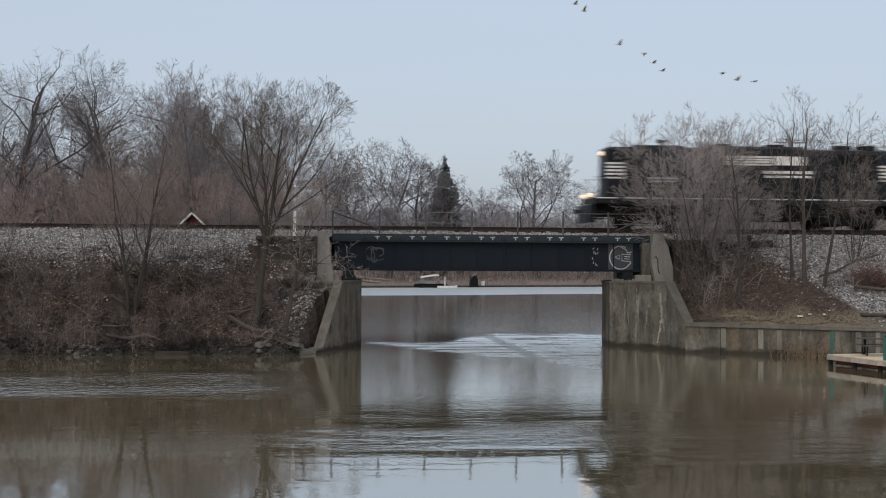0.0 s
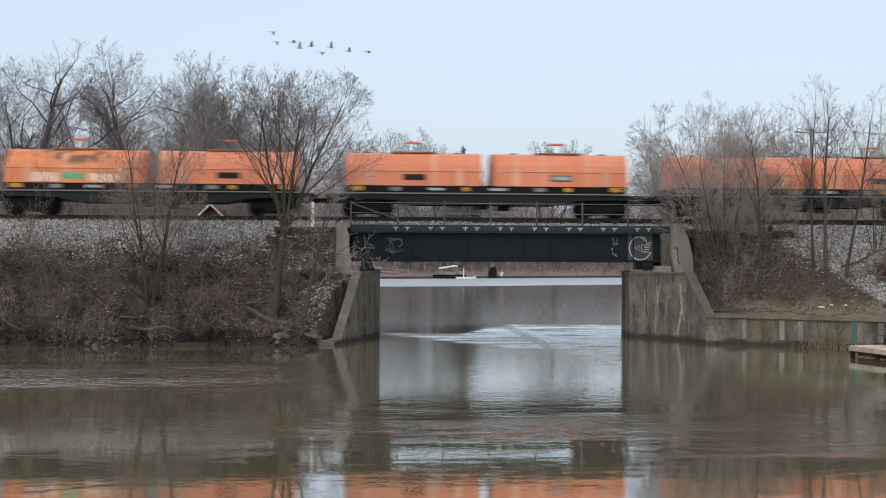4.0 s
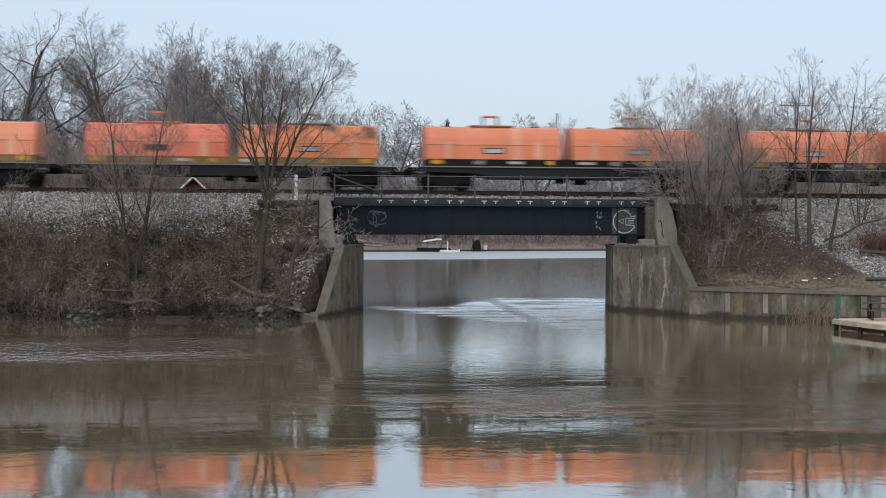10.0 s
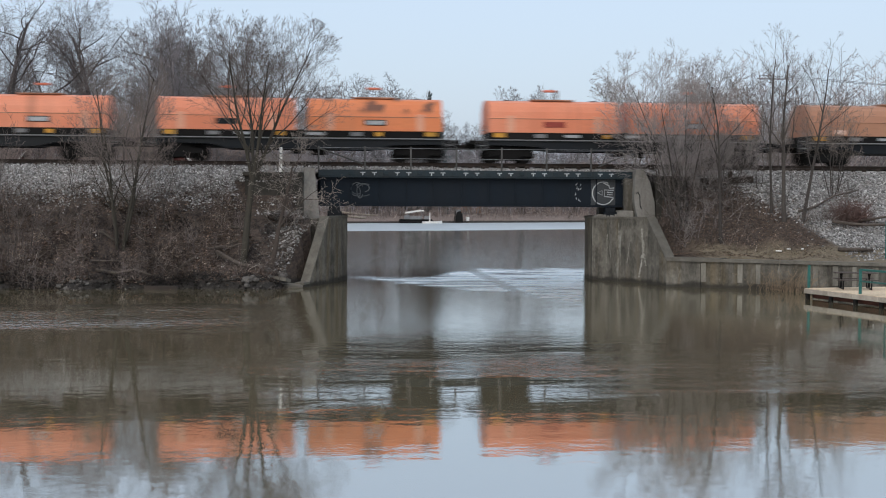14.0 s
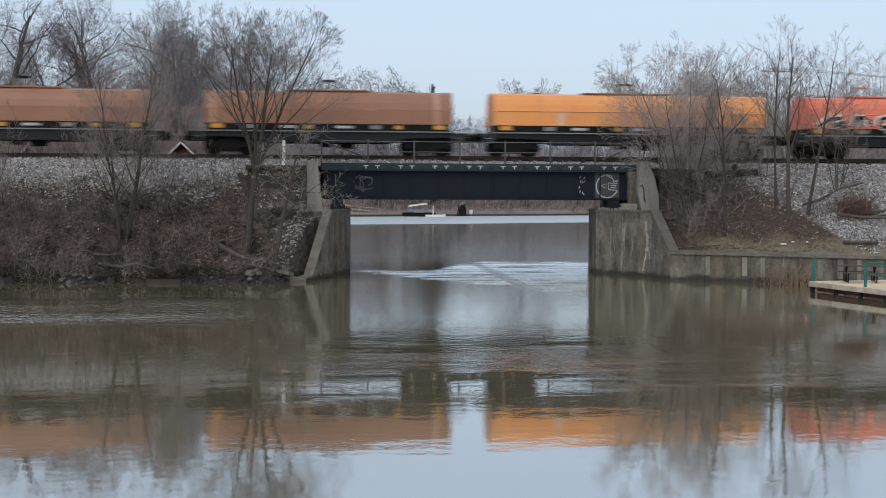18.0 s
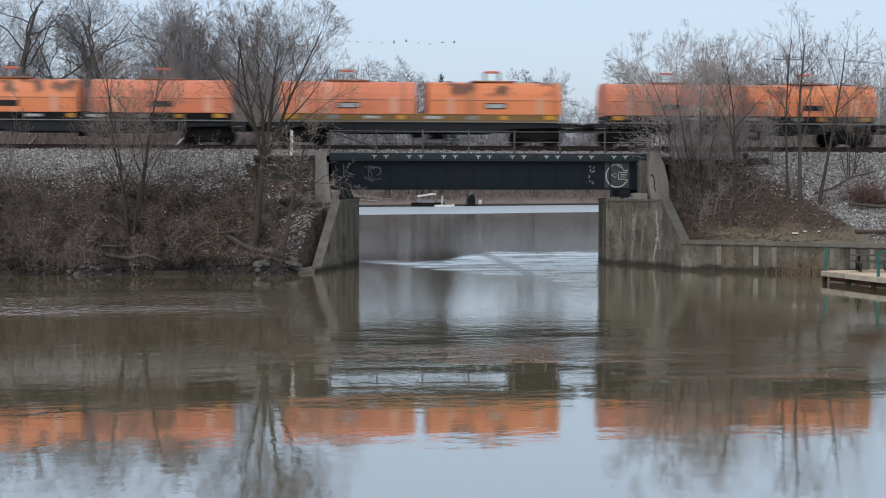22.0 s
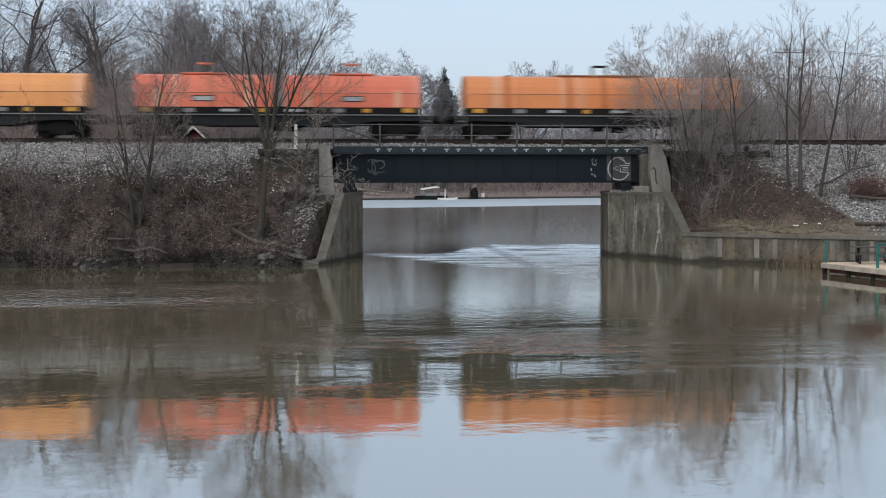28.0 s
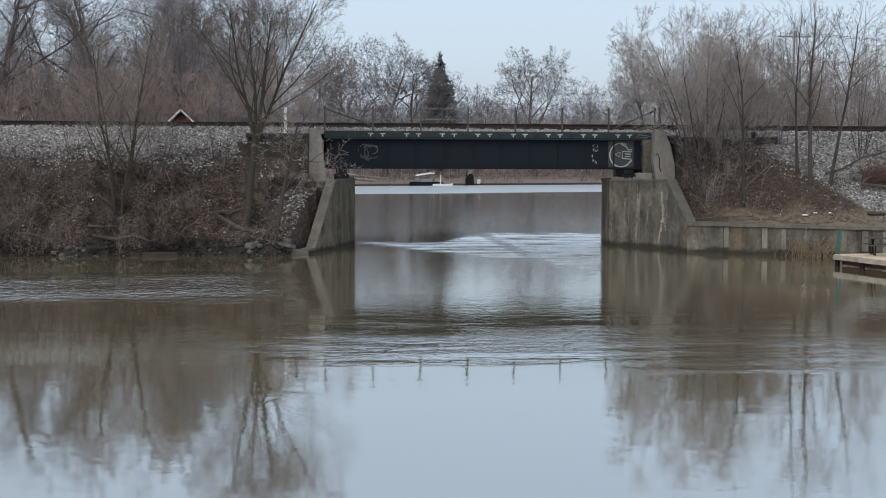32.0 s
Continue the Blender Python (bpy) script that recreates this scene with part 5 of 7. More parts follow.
CANE = stem_paint("pale_canes", [(0.0, (0.14, 0.105, 0.085)), (0.6, (0.27, 0.225, 0.19)), (1.0, (0.5, 0.45, 0.4))])
brambles("brambles", 130, left_bank, 1.0, 31, "pale bent canes in the brush")
brambles("brambles", 60, right_bank, 0.9, 32, "pale arching canes on the bank")
litter("fallen_leaves", 26000, left_bank, 8, "dead brown leaves on the bank")
litter("fallen_leaves", 6000, lambda rr: (lambda x: (x, rr.uniform(max(61, wall_line(x) + 1.6), 68.8)))(rr.uniform(18.9, 26)), 9, "dead brown leaves on the bank", 0.06)

# rocks and logs at the water's edge
rr = random.Random(12)
for k in range(26):
    x = rr.uniform(-16, 0.2) if k < 15 else rr.uniform(-1.8, 0.4)
    y = 63.35 + 0.35 * math.sin(x * 0.9) + rr.uniform(-0.1, 0.35)
    if x > -1.2:
        y += 0.6
    g = Geo()
    bm = bmesh.new()
    bmesh.ops.create_icosphere(bm, subdivisions=1, radius=1)
    for v in bm.verts:
        v.co *= 1 + 0.35 * noise.noise(v.co * 1.3 + Vector((k, 0, 0)))
        v.co.x, v.co.y, v.co.z = round(v.co.x * 3) / 3 * 0.6 + v.co.x * 0.4, v.co.y * 0.8, v.co.z * 0.6
    me = bpy.data.meshes.new("rock")
    bm.to_mesh(me)
    bm.free()
    me.materials.append(ROCK)
    ob = new("rock", me)
    s = rr.uniform(0.08, 0.2) if x < -1.8 else rr.uniform(0.14, 0.3)
    ob.matrix_basis = pose(x, y, height(x, y) + 0.04, 0, 0, rr.random() * 360) @ Matrix.Scale(s, 4)
    tagged(ob, "grey broken rock at the water's edge", "rock", "rocks along the bank")


for x, y, w, a, tilt in ((0.45, 64.05, 0.42, 12, 14), (-0.25, 63.75, 0.5, -20, -9), (0.1, 64.3, 0.34, 40, 20)):
    solid("concrete_slab", Geo().slab([(-w, -0.2), (w * 0.8, -0.26), (w, 0.18), (-w * 0.7, 0.25)], -0.09, 0.07), CAP, "broken concrete slab at the water's edge", "slab", "broken slabs").matrix_basis = pose(x, y, max(0.08, height(x, y) + 0.06), tilt, 8, a)


def log(points, r, label, name="log", wood=LOG):
    n = len(points)
    solid(name, Geo().tube(points, [r * (1.1 - 0.5 * i / n) for i in range(n)], 7), wood, label, "log", "fallen wood", smooth=True)


def on_ground(x, y, up=0.08):
    """A point a little over the ground."""
    return (x, y, height(x, y) + up)


log([on_ground(-3.2, 65.3, 0.25), on_ground(-2.2, 64.6, 0.2), on_ground(-1.5, 64.1, 0.15)], 0.11, "fallen mossy log sloping to the water")
log([on_ground(-8.6, 64.1, 0.1), on_ground(-7.6, 63.8, 0.26), on_ground(-6.8, 63.95, 0.2), on_ground(-6.1, 63.7, 0.3)], 0.075, "pale driftwood branch at the water's edge")
log([on_ground(25.6, 66.2, 0.12), on_ground(26.6, 66.6, 0.2), on_ground(27.8, 67.2, 0.25), on_ground(29.4, 68.0, 0.3)], 0.055, "long grey fallen branch on the ballast")
log([on_ground(26.2, 62.6, 0.12), on_ground(27.8, 62.3, 0.2)], 0.09, "pale log on the grassy strip")
log([on_ground(26.7, 64.6, 0.25), on_ground(28.2, 64.4, 0.4), on_ground(30.0, 64.2, 0.4)], 0.08, "pale dead branch on the bank")
log([on_ground(28.2, 65.0, 0.3), on_ground(29.8, 64.6, 0.6), on_ground(31.4, 64.7, 0.7)], 0.06, "thin dead branch on the bank")
for k in range(16):
    x, y = rr.uniform(-15, -0.6), rr.uniform(63.9, 66.8)
    a, ln = rr.uniform(-0.6, 0.6) + (math.pi if k % 2 else 0), rr.uniform(0.5, 1.4)
    q = (x + ln * math.cos(a), y + 0.5 * ln * math.sin(a))
    log([on_ground(x, y, 0.1), on_ground((x + q[0]) / 2, (y + q[1]) / 2, 0.25), on_ground(q[0], q[1], 0.15 + 0.4 * rr.random())], rr.uniform(0.025, 0.06), "pale broken branch lying in the brush", "dead_branch")
solid("timber_beam", Geo().box(-1.4, 1.4, -0.15, 0.15, -0.16, 0.2, 0.03), TIE, "old dark sleeper lying on the bank", "timber").matrix_basis = pose(22.95, 69.45, 5.2, 0, -3, 3)
solid("timber_stub", Geo().box(-0.09, 0.09, -0.09, 0.09, -0.3, 0.42, 0.02), TIE, "short dark timber stub on the bank", "timber").matrix_basis = pose(23.2, 69.75, 5.3)
solid("timber_beam", Geo().box(-0.75, 0.75, -0.12, 0.12, -0.1, 0.12, 0.02), TIE, "old sleeper half in the water", "timber").matrix_basis = pose(-5.6, 63.0, 0.05, 0, 0, 3)
for x, y in ((23.66, 63.8), (23.75, 63.75), (24.14, 63.65), (24.7, 63.3)):
    solid("litter_scrap", Geo().box(-0.09, 0.09, -0.06, 0.06, 0, 0.07, 0.02), WHITE, "white scrap of litter on the grass", "litter", "litter").matrix_basis = pose(x, y, height(x, y) + 0.01, 0, 0, x * 90)
undergrowth("reeds", 120, reed_bed, 1.1, REED, "dry tan reeds by the retaining wall", 13, forks=3, r0=0.007, lean=0.3)

# ---- lineside ----
mp = thing("marker_post", pose(-0.2, 69.7, 5.45), "white wooden marker post beside the track", "post", "marker posts")
part("shaft", Geo().box(-0.075, 0.075, -0.075, 0.075, -0.2, 1.3, 0.015), WHITE, mp)
part("band", Geo().box(-0.08, 0.08, -0.08, 0.08, 0.95, 1.0), GREY_PAINT, mp, "dark worn band")
mp = thing("marker_post", pose(20.55, 70.1, 5.5), "short grey marker post beside the track", "post", "marker posts")
part("shaft", Geo().box(-0.09, 0.09, -0.09, 0.09, -0.2, 0.75, 0.02), CONCRETE_PALE, mp)
sig = thing("marker_lamp", pose(-11.6, 76.4, 5.6), "small pale marker lamp behind the rails", "lamp")
part("stem", Geo().tube([(0, 0, 0), (0, 0, 0.5)], [0.025, 0.025], 6), STEEL_POST, sig)
part("lens", Geo().box(-0.08, 0.08, -0.05, 0.05, 0.42, 0.58, 0.03), glow("lit_lens", (1.0, 0.9, 0.7), 1.5), sig, "lit lens")


def utility_pole(x, y, tall):
    t = thing("utility_pole", pose(x, y, 3.3), "wooden utility pole with crossarms in the woods", "pole")
    part("pole", Geo().tube([(0, 0, -0.5), (0, 0, tall)], [0.12, 0.08], 8), TWIG_FAR, t)
    for z in (tall - 0.4, tall - 2.4):
        part("crossarm", Geo().box(-1.3, 1.3, -0.07, 0.07, z - 0.05, z + 0.05, 0.02), TWIG_FAR, t)
        for k in range(4):
            part("insulator", Geo().tube([(-1.1 + 0.73 * k, 0, z + 0.07), (-1.1 + 0.73 * k, 0, z + 0.28)], [0.05, 0.04], 6), GREY_PAINT, t)
        for k in range(2):
            part("wire", Geo().tube([(-1.1 + 2.2 * k, 0, z + 0.28), (20, 5, z - 0.5), (60, 12, z - 0.2)], [0.015] * 3, 4), UNDER, t)


utility_pole(37.9, 104, 10.8)

# ---- houses in the distance ----


def cottage(x, y, w, d, wall_h, roof_h, siding, label, turn=0.0, z=3.2):
    t = thing("house", pose(x, y, z, 0, 0, turn), label, "house", "houses in the distance")
    part("wall", Geo().box(-w, w, -d, d, -0.5, wall_h), siding, t)
    part("gable", Geo().extrude_y([(-w, wall_h), (w, wall_h), (0, wall_h + roof_h - 0.12)], -d + 0.01, d - 0.01), siding, t)
    for s in (-1, 1):
        part("roof", Geo().add([(s * (w + 0.4), -d - 0.4, wall_h - 0.2), (0, -d - 0.4, wall_h + roof_h), (0, d + 0.4, wall_h + roof_h), (s * (w + 0.4), d + 0.4, wall_h - 0.2), (s * (w + 0.4), -d - 0.4, wall_h - 0.05), (0, -d - 0.4, wall_h + roof_h + 0.16), (0, d + 0.4, wall_h + roof_h + 0.16), (s * (w + 0.4), d + 0.4, wall_h - 0.05)], [(0, 1, 2, 3), (4, 7, 6, 5), (0, 4, 5, 1), (3, 2, 6, 7), (0, 3, 7, 4)]), ROOF, t)
        part("fascia", Geo().tube([(s * (w + 0.42), -d - 0.43, wall_h - 0.12), (0, -d - 0.43, wall_h + roof_h + 0.08)], [0.11 if w > 1 else 0.07] * 2, 4), WHITE, t, "white fascia board")
        if w < 1:
            continue
        win = part("window", Geo().box(s * w * 0.45 - 0.5, s * w * 0.45 + 0.5, -d - 0.04, -d + 0.02, 1.0, 2.2), WHITE, t)
        part("pane", Geo().box(s * w * 0.45 - 0.42, s * w * 0.45 + 0.42, -d - 0.06, -d - 0.045, 1.08, 2.12), GLASS_DARK, win)
    return t


cottage(-6.75, 91, 0.6, 1.4, 3.0, 0.8, BRICKRED, "small dark red house with white gable boards behind the track", 0, 3.4)
cottage(-23.5, 108, 3.5, 4, 2.0, 2.4, BRICKRED, "dark red house among the trees", 70)
cottage(10.0, 300, 6, 5, 3.2, 3.4, SIDING, "pale house behind the far shore", 80, 3.0)
cottage(63.0, 330, 7, 5, 3.2, 3.4, SIDING, "pale house behind the far shore", 10, 3.0)

BROWN_SIDING = worn("brown_timber_siding", (0.34, 0.19, 0.11), (0.22, 0.12, 0.075), 0.85, grain=6, patch=0.8)
cottage(34.5, 264, 3.2, 4, 3.4, 2.2, BROWN_SIDING, "brown timber house on the far shore", 0, 1.6)
cottage(25.5, 256, 0.75, 2, 5.2, 1.0, SIDING, "narrow white boathouse on the far shore", 0, 1.2)

# ---- far shore boats ----
bx = 22.7
boat = thing("pontoon_boat", pose(bx, far_shore(bx) - 1.0, 0.02) @ Matrix.Scale(0.9, 4), "pontoon boat with a pale canopy moored at the far shore", "boat")
for y in (-0.9, 0.9):
    part("pontoon", Geo().tube([(-3.3, y, 0.4), (-3.0, y, 0.3), (3.0, y, 0.3), (3.3, y, 0.45)], [0.1, 0.33, 0.33, 0.1], 8), UNDER, boat)
part("deck", Geo().box(-3.1, 3.1, -1.2, 1.2, 0.62, 0.75), UNDER, boat)
for x0, x1, z1 in ((-2.3, -1.2, 1.55), (1.6, 2.6, 1.4)):
    part("seat_bench", Geo().box(x0, x1, -1.1, -0.5, 0.755, z1, 0.06), GREY_PAINT, boat, "pale grey seat bench")
part("side_rail", Geo().box(-1.15, 1.0, -1.22, -1.15, 0.75, 1.35, 0.02), GREY_PAINT, boat)
part("canopy", Geo().extrude_y([(-2.0, 1.85), (-1.9, 2.15), (0.9, 2.55), (1.5, 2.5), (1.5, 2.28), (0.8, 2.28)], -1.2, 1.2), WHITE, boat, "pale folded canopy")
for x in (-1.6, 1.1):
    part("canopy_post", Geo().tube([(x, -1.15, 0.75), (x * 0.9, -1.15, 2.35)], [0.04, 0.04], 5), GREY_PAINT, boat)
skiff = thing("skiff", pose(bx + 2.7, far_shore(bx) - 3.0, 0.02) @ Matrix.Scale(0.72, 4), "low white skiff moored at the far shore", "boat")
part("hull", Geo().slab([(-2.4, -0.6), (1.6, -0.7), (2.4, 0), (1.6, 0.7), (-2.4, 0.6)], 0.0, [0.45, 0.5, 0.7, 0.5, 0.45]), WHITE, skiff)
part("mast", Geo().tube([(-0.6, 0, 0.3), (-0.6, 0, 2.6)], [0.16, 0.13], 6), WHITE, skiff, "white upright post")
hoist = thing("boat_hoist", pose(bx + 8.0, far_shore(bx + 8) - 0.5, 0.0) @ Matrix.Scale(1.0, 4), "dark boat hoist standing on the far shore", "hoist")
for x in (-0.9, 0.9):
    part("hoist_leg", Geo().tube([(x, 0, -0.4), (x * 0.5, 0, 2.2)], [0.07, 0.07], 5), UNDER, hoist)
part("hoist_cover", Geo().extrude_y([(-0.55, 0.1), (0.75, 0.1), (0.7, 1.5), (0.3, 2.1), (-0.2, 2.0), (-0.5, 1.2)], -0.5, 0.5), UNDER, hoist, "dark tarpaulin cover")
part("hoist_wheel", Geo().tube([(0, -0.1, 2.0), (0, 0.1, 2.0)], [0.4, 0.4], 12), GREY_PAINT, hoist)
solid("bucket", Geo().tube([(0, 0, 0), (0, 0, 0.75)], [0.3, 0.36], 10), WHITE, "white bucket on the far shore", "bucket").matrix_basis = pose(bx + 9.9, far_shore(bx + 9.9) + 0.6, height(bx + 9.9, far_shore(bx + 9.9) + 0.6))
# pale trunks; the light timber colour also holds the haze at that range
log([(8.0, far_shore(8) + 3, 1.3), (11.0, far_shore(11) + 2.5, 1.2), (14.0, far_shore(14) + 2, 0.9)], 0.2, "pale fallen trunk on the far shore", wood=DOCK_SIDE)
log([(8.5, far_shore(8) + 5, 2.1), (12.0, far_shore(12) + 4, 1.6), (16.0, far_shore(16) + 3, 1.3)], 0.16, "pale fallen trunk on the far shore", wood=DOCK_SIDE)

# ---- dock ----
dock = thing("dock", pose(22.0, 56.0, 0, 0, 0, -79.5), "weathered timber dock with green railings over the water", "dock")
board = Geo().box(0, 0.265, 0, 4.0, 0.43, 0.47, 0.006).mesh("deck_board", DECK)
for i in range(38):
    part("deck_board", board, None, dock, at=pose(0.28 * i, 0, 0.004 * math.sin(i * 2.3)))
for i in range(6):
    part("front_fascia", Geo().box(1.78 * i, 1.78 * i + 1.76, -0.05, -0.003, 0.25, 0.44, 0.01), DOCK_SIDE, dock)
    part("pile", Geo().tube([(0.15 + 1.75 * i, 0.06, -1.4), (0.15 + 1.75 * i, 0.06, 0.42)], [0.1, 0.1], 8), UNDER, dock)
part("end_fascia", Geo().box(-0.05, -0.003, 0, 4.0, 0.34, 0.44, 0.01), DOCK_SIDE, dock)
part("beam", Geo().box(0.1, 10.6, 0.3, 0.5, 0.05, 0.33, 0.02), DOCK_UNDER, dock, "rust-red beam under the dock")
for x in (0.15, 3.9, 7.4):
    part("railing_post", Geo().box(x - 0.05, x + 0.05, 0.05, 0.15, 0.45, 1.45, 0.012), GREEN, dock, "green railing post")
part("railing", Geo().box(3.9, 10.5, 0.06, 0.14, 1.4, 1.48, 0.01), GREEN, dock, "green top rail")
part("railing", Geo().box(3.9, 10.5, 0.07, 0.13, 0.95, 1.01, 0.01), GREEN, dock, "green middle rail")
tb = thing("picnic_table", pose(23.8, 55.0, 0.475, 0, 0, -15) @ Matrix.Scale(0.95, 4), "dark picnic table with attached benches on the dock", "table")
for k in range(4):
    part("table_plank", Geo().box(-0.9, 0.9, -0.38 + 0.19 * k, -0.21 + 0.19 * k, 0.71, 0.75, 0.008), TABLE, tb)
for y in (-0.72, 0.72):
    part("bench", Geo().box(-0.9, 0.9, y - 0.13, y + 0.13, 0.42, 0.46, 0.008), TABLE, tb)
for x in (-0.6, 0.6):
    part("leg_frame", Geo().tube([(x, -0.75, 0.41), (x, -0.7, 0.04), (x, -0.25, 0.04), (x, 0.25, 0.7)], [0.03] * 4, 6), UNDER, tb)
    part("leg_frame", Geo().tube([(x, 0.75, 0.41), (x, 0.7, 0.04), (x, 0.25, 0.04), (x, -0.25, 0.7)], [0.03] * 4, 6), UNDER, tb)
gate = thing("handrail", pose(27.85, 61.0, 1.35, 0, 0, -30), "thin green handrail on the bank beside the dock", "handrail")
for x in (0, 1.6, 3.2):
    part("handrail_post", Geo().tube([(x, 0, -0.3), (x, 0, 1.9 if x == 0 else 1.1)], [0.045, 0.045], 6), GREEN, gate)
part("handrail_bar", Geo().tube([(0, 0, 0.75), (3.2, 0, 0.75)], [0.035, 0.035], 6), GREEN, gate)


# ---- rolling stock (x along the train, rail top at z 0, front towards -x) ----
SHARED = {}
WHEELS = {}


def shared(key, make):
    if key not in SHARED:
        SHARED[key] = make()
    return SHARED[key]


def wheel_mesh(r):
    def make():
        g = Geo().tube([(0, -0.7, 0), (0, 0.7, 0)], [0.09, 0.09], 8)
        for s in (-1, 1):
            g.tube([(0, s * 0.72, 0), (0, s * 0.75, 0), (0, s * 0.84, 0), (0, s * 0.85, 0)], [r * 0.9, r + 0.025, r, r * 0.75], 20)
            for k in range(4):
                a = math.tau * k / 4
                g.box(0.5 * r * math.cos(a) - 0.05, 0.5 * r * math.cos(a) + 0.05, s * 0.87 - 0.02, s * 0.87 + 0.02, 0.5 * r * math.sin(a) - 0.05, 0.5 * r * math.sin(a) + 0.05)
        return g.mesh("wheelset", UNDER)
    return shared(("wheel", r), make)


def frame_mesh(half):
    def make():
        out = [(-half - 0.3, 0.35), (-half - 0.3, 0.62), (-half + 0.25, 0.66), (-0.45, 0.86), (0.45, 0.86), (half - 0.25, 0.66), (half + 0.3, 0.62), (half + 0.3, 0.35), (half - 0.3, 0.4), (0.5, 0.2), (-0.5, 0.2), (-half + 0.3, 0.4)]
        return Geo().extrude_y(out, -0.09, 0.09).mesh("side_frame", UNDER)
    return shared(("side_frame", half), make)


def truck(parent, x, half=0.89, r=0.46):
    t = new("truck")
    t.empty_display_size, t.parent, t.matrix_basis = 0.2, parent, pose(x, 0, 0)
    for y in (-1.02, 1.02):
        part("side_frame", frame_mesh(half), None, t, at=pose(0, y, 0))
    for w in (-half, half):
        WHEELS.setdefault(parent.name, []).append((part("wheelset", wheel_mesh(r), None, t, at=pose(w, 0, r)), w, r))
    part("bolster", shared("bolster", lambda: Geo().box(-0.22, 0.22, -0.9, 0.9, 0.4, 0.82, 0.03).mesh("bolster", UNDER)), None, t)
    return t


def hood_section():
    s = [(-1.46, 1.68), (-1.46, 2.44), (-1.40, 2.5), (-1.34, 2.85), (-1.2, 3.15), (-0.98, 3.38), (-0.6, 3.5), (0.6, 3.5), (0.98, 3.38), (1.2, 3.15), (1.34, 2.85), (1.40, 2.5), (1.46, 2.44), (1.46, 1.68)]
    return [(y, z) for y, z in s]


def hood_mesh(length, paint):
    return shared(("hood", length, paint), lambda: Geo().extrude_x(hood_section(), -length / 2, length / 2).mesh("hood", HOODS[paint]))


def hood(parent, x, length, paint, plate, band=True, dark_roof=False):
    h = part("hood", hood_mesh(length, paint), None, parent, at=pose(x, 0, 0.024) @ Matrix.Diagonal((1, 1, 0.95, 1)))
    L = length
    for s in (-1, 1):
        part("end_rim", shared(("rim", paint), lambda: Geo().extrude_x([(y * 1.02, z + 0.03 if z > 1.7 else z) for y, z in hood_section()], -0.025, 0.025).mesh("end_rim", HOODS[paint])), None, h, at=pose(s * (L / 2 + 0.029), 0, 0))
        part("crease", shared(("crease", L), lambda: Geo().box(-L / 2, L / 2, -0.017, 0.017, 2.43, 2.475).mesh("crease", HOODS["brown"])), None, h, at=pose(0, s * 1.452, 0))
    part("roof_hatch", shared(("hatch", L, dark_roof, paint), lambda: Geo().box(-L * 0.17, L * 0.17, -0.75, 0.75, 3.503, 3.6, 0.03).mesh("roof_hatch", HOODS["brown" if dark_roof or paint != "red" else "red"])), None, h)
    dull = paint in ("brown", "tan", "amber", "ochre")
    bracket = part("lifting_bracket", shared(("lift", dull), lambda: Geo().box(-0.36, 0.36, -0.1, 0.1, 4.06, 4.19, 0.03).mesh("lifting_bracket", UNDER if dull else HOODS["red"])), None, h, "dark lifting bar" if dull else "red lifting bar")
    for u in (-0.38, 0.38):
        part("bracket_leg", shared("lift_leg", lambda: Geo().box(-0.07, 0.07, -0.06, 0.06, 3.52, 4.16, 0.015).mesh("bracket_leg", GREY_PAINT)), None, bracket, "pale steel leg", at=pose(u, 0, 0))
    for f in (-0.34, 0.34):
        if band:
            for y in (-1.482, 1.482):
                part("lifting_post", shared(("post", paint), lambda: Geo().box(-0.2, 0.2, -0.018, 0.018, 1.7, 2.62, 0.008).mesh("lifting_post", worn("pale_" + paint + "_post", (0.66, 0.34, 0.23), (0.6, 0.25, 0.14), 0.6))), None, h, "pale vertical lifting post", at=pose(f * L, y, 0))
        part("roof_lug", shared("roof_lug", lambda: Geo().box(-0.16, 0.16, -0.4, 0.4, 3.5, 3.58, 0.02).mesh("roof_lug", RUST)), None, h, at=pose(f * L, 0, 0))
    if plate:
        mat = {"white": CHALK, "dark": BLACK, "red": worn("dark_red_plate", (0.26, 0.045, 0.03), (0.2, 0.04, 0.03), 0.6)}[plate]
        p = part("placard", shared(("plate", plate), lambda: Geo().box(-0.58, 0.58, -1.49, -1.463, 1.98, 2.3, 0.01).mesh("placard", BLACK if plate != "red" else mat)), None, h, "{} placard".format({"white": "white lettered", "dark": "black", "red": "dark red"}[plate]))
        if plate == "white":
            part("lettering", shared("letters", lambda: Geo().box(-0.5, 0.5, -1.496, -1.492, 2.03, 2.25).mesh("lettering", CHALK)), None, p, "white lettering bars")
    return h


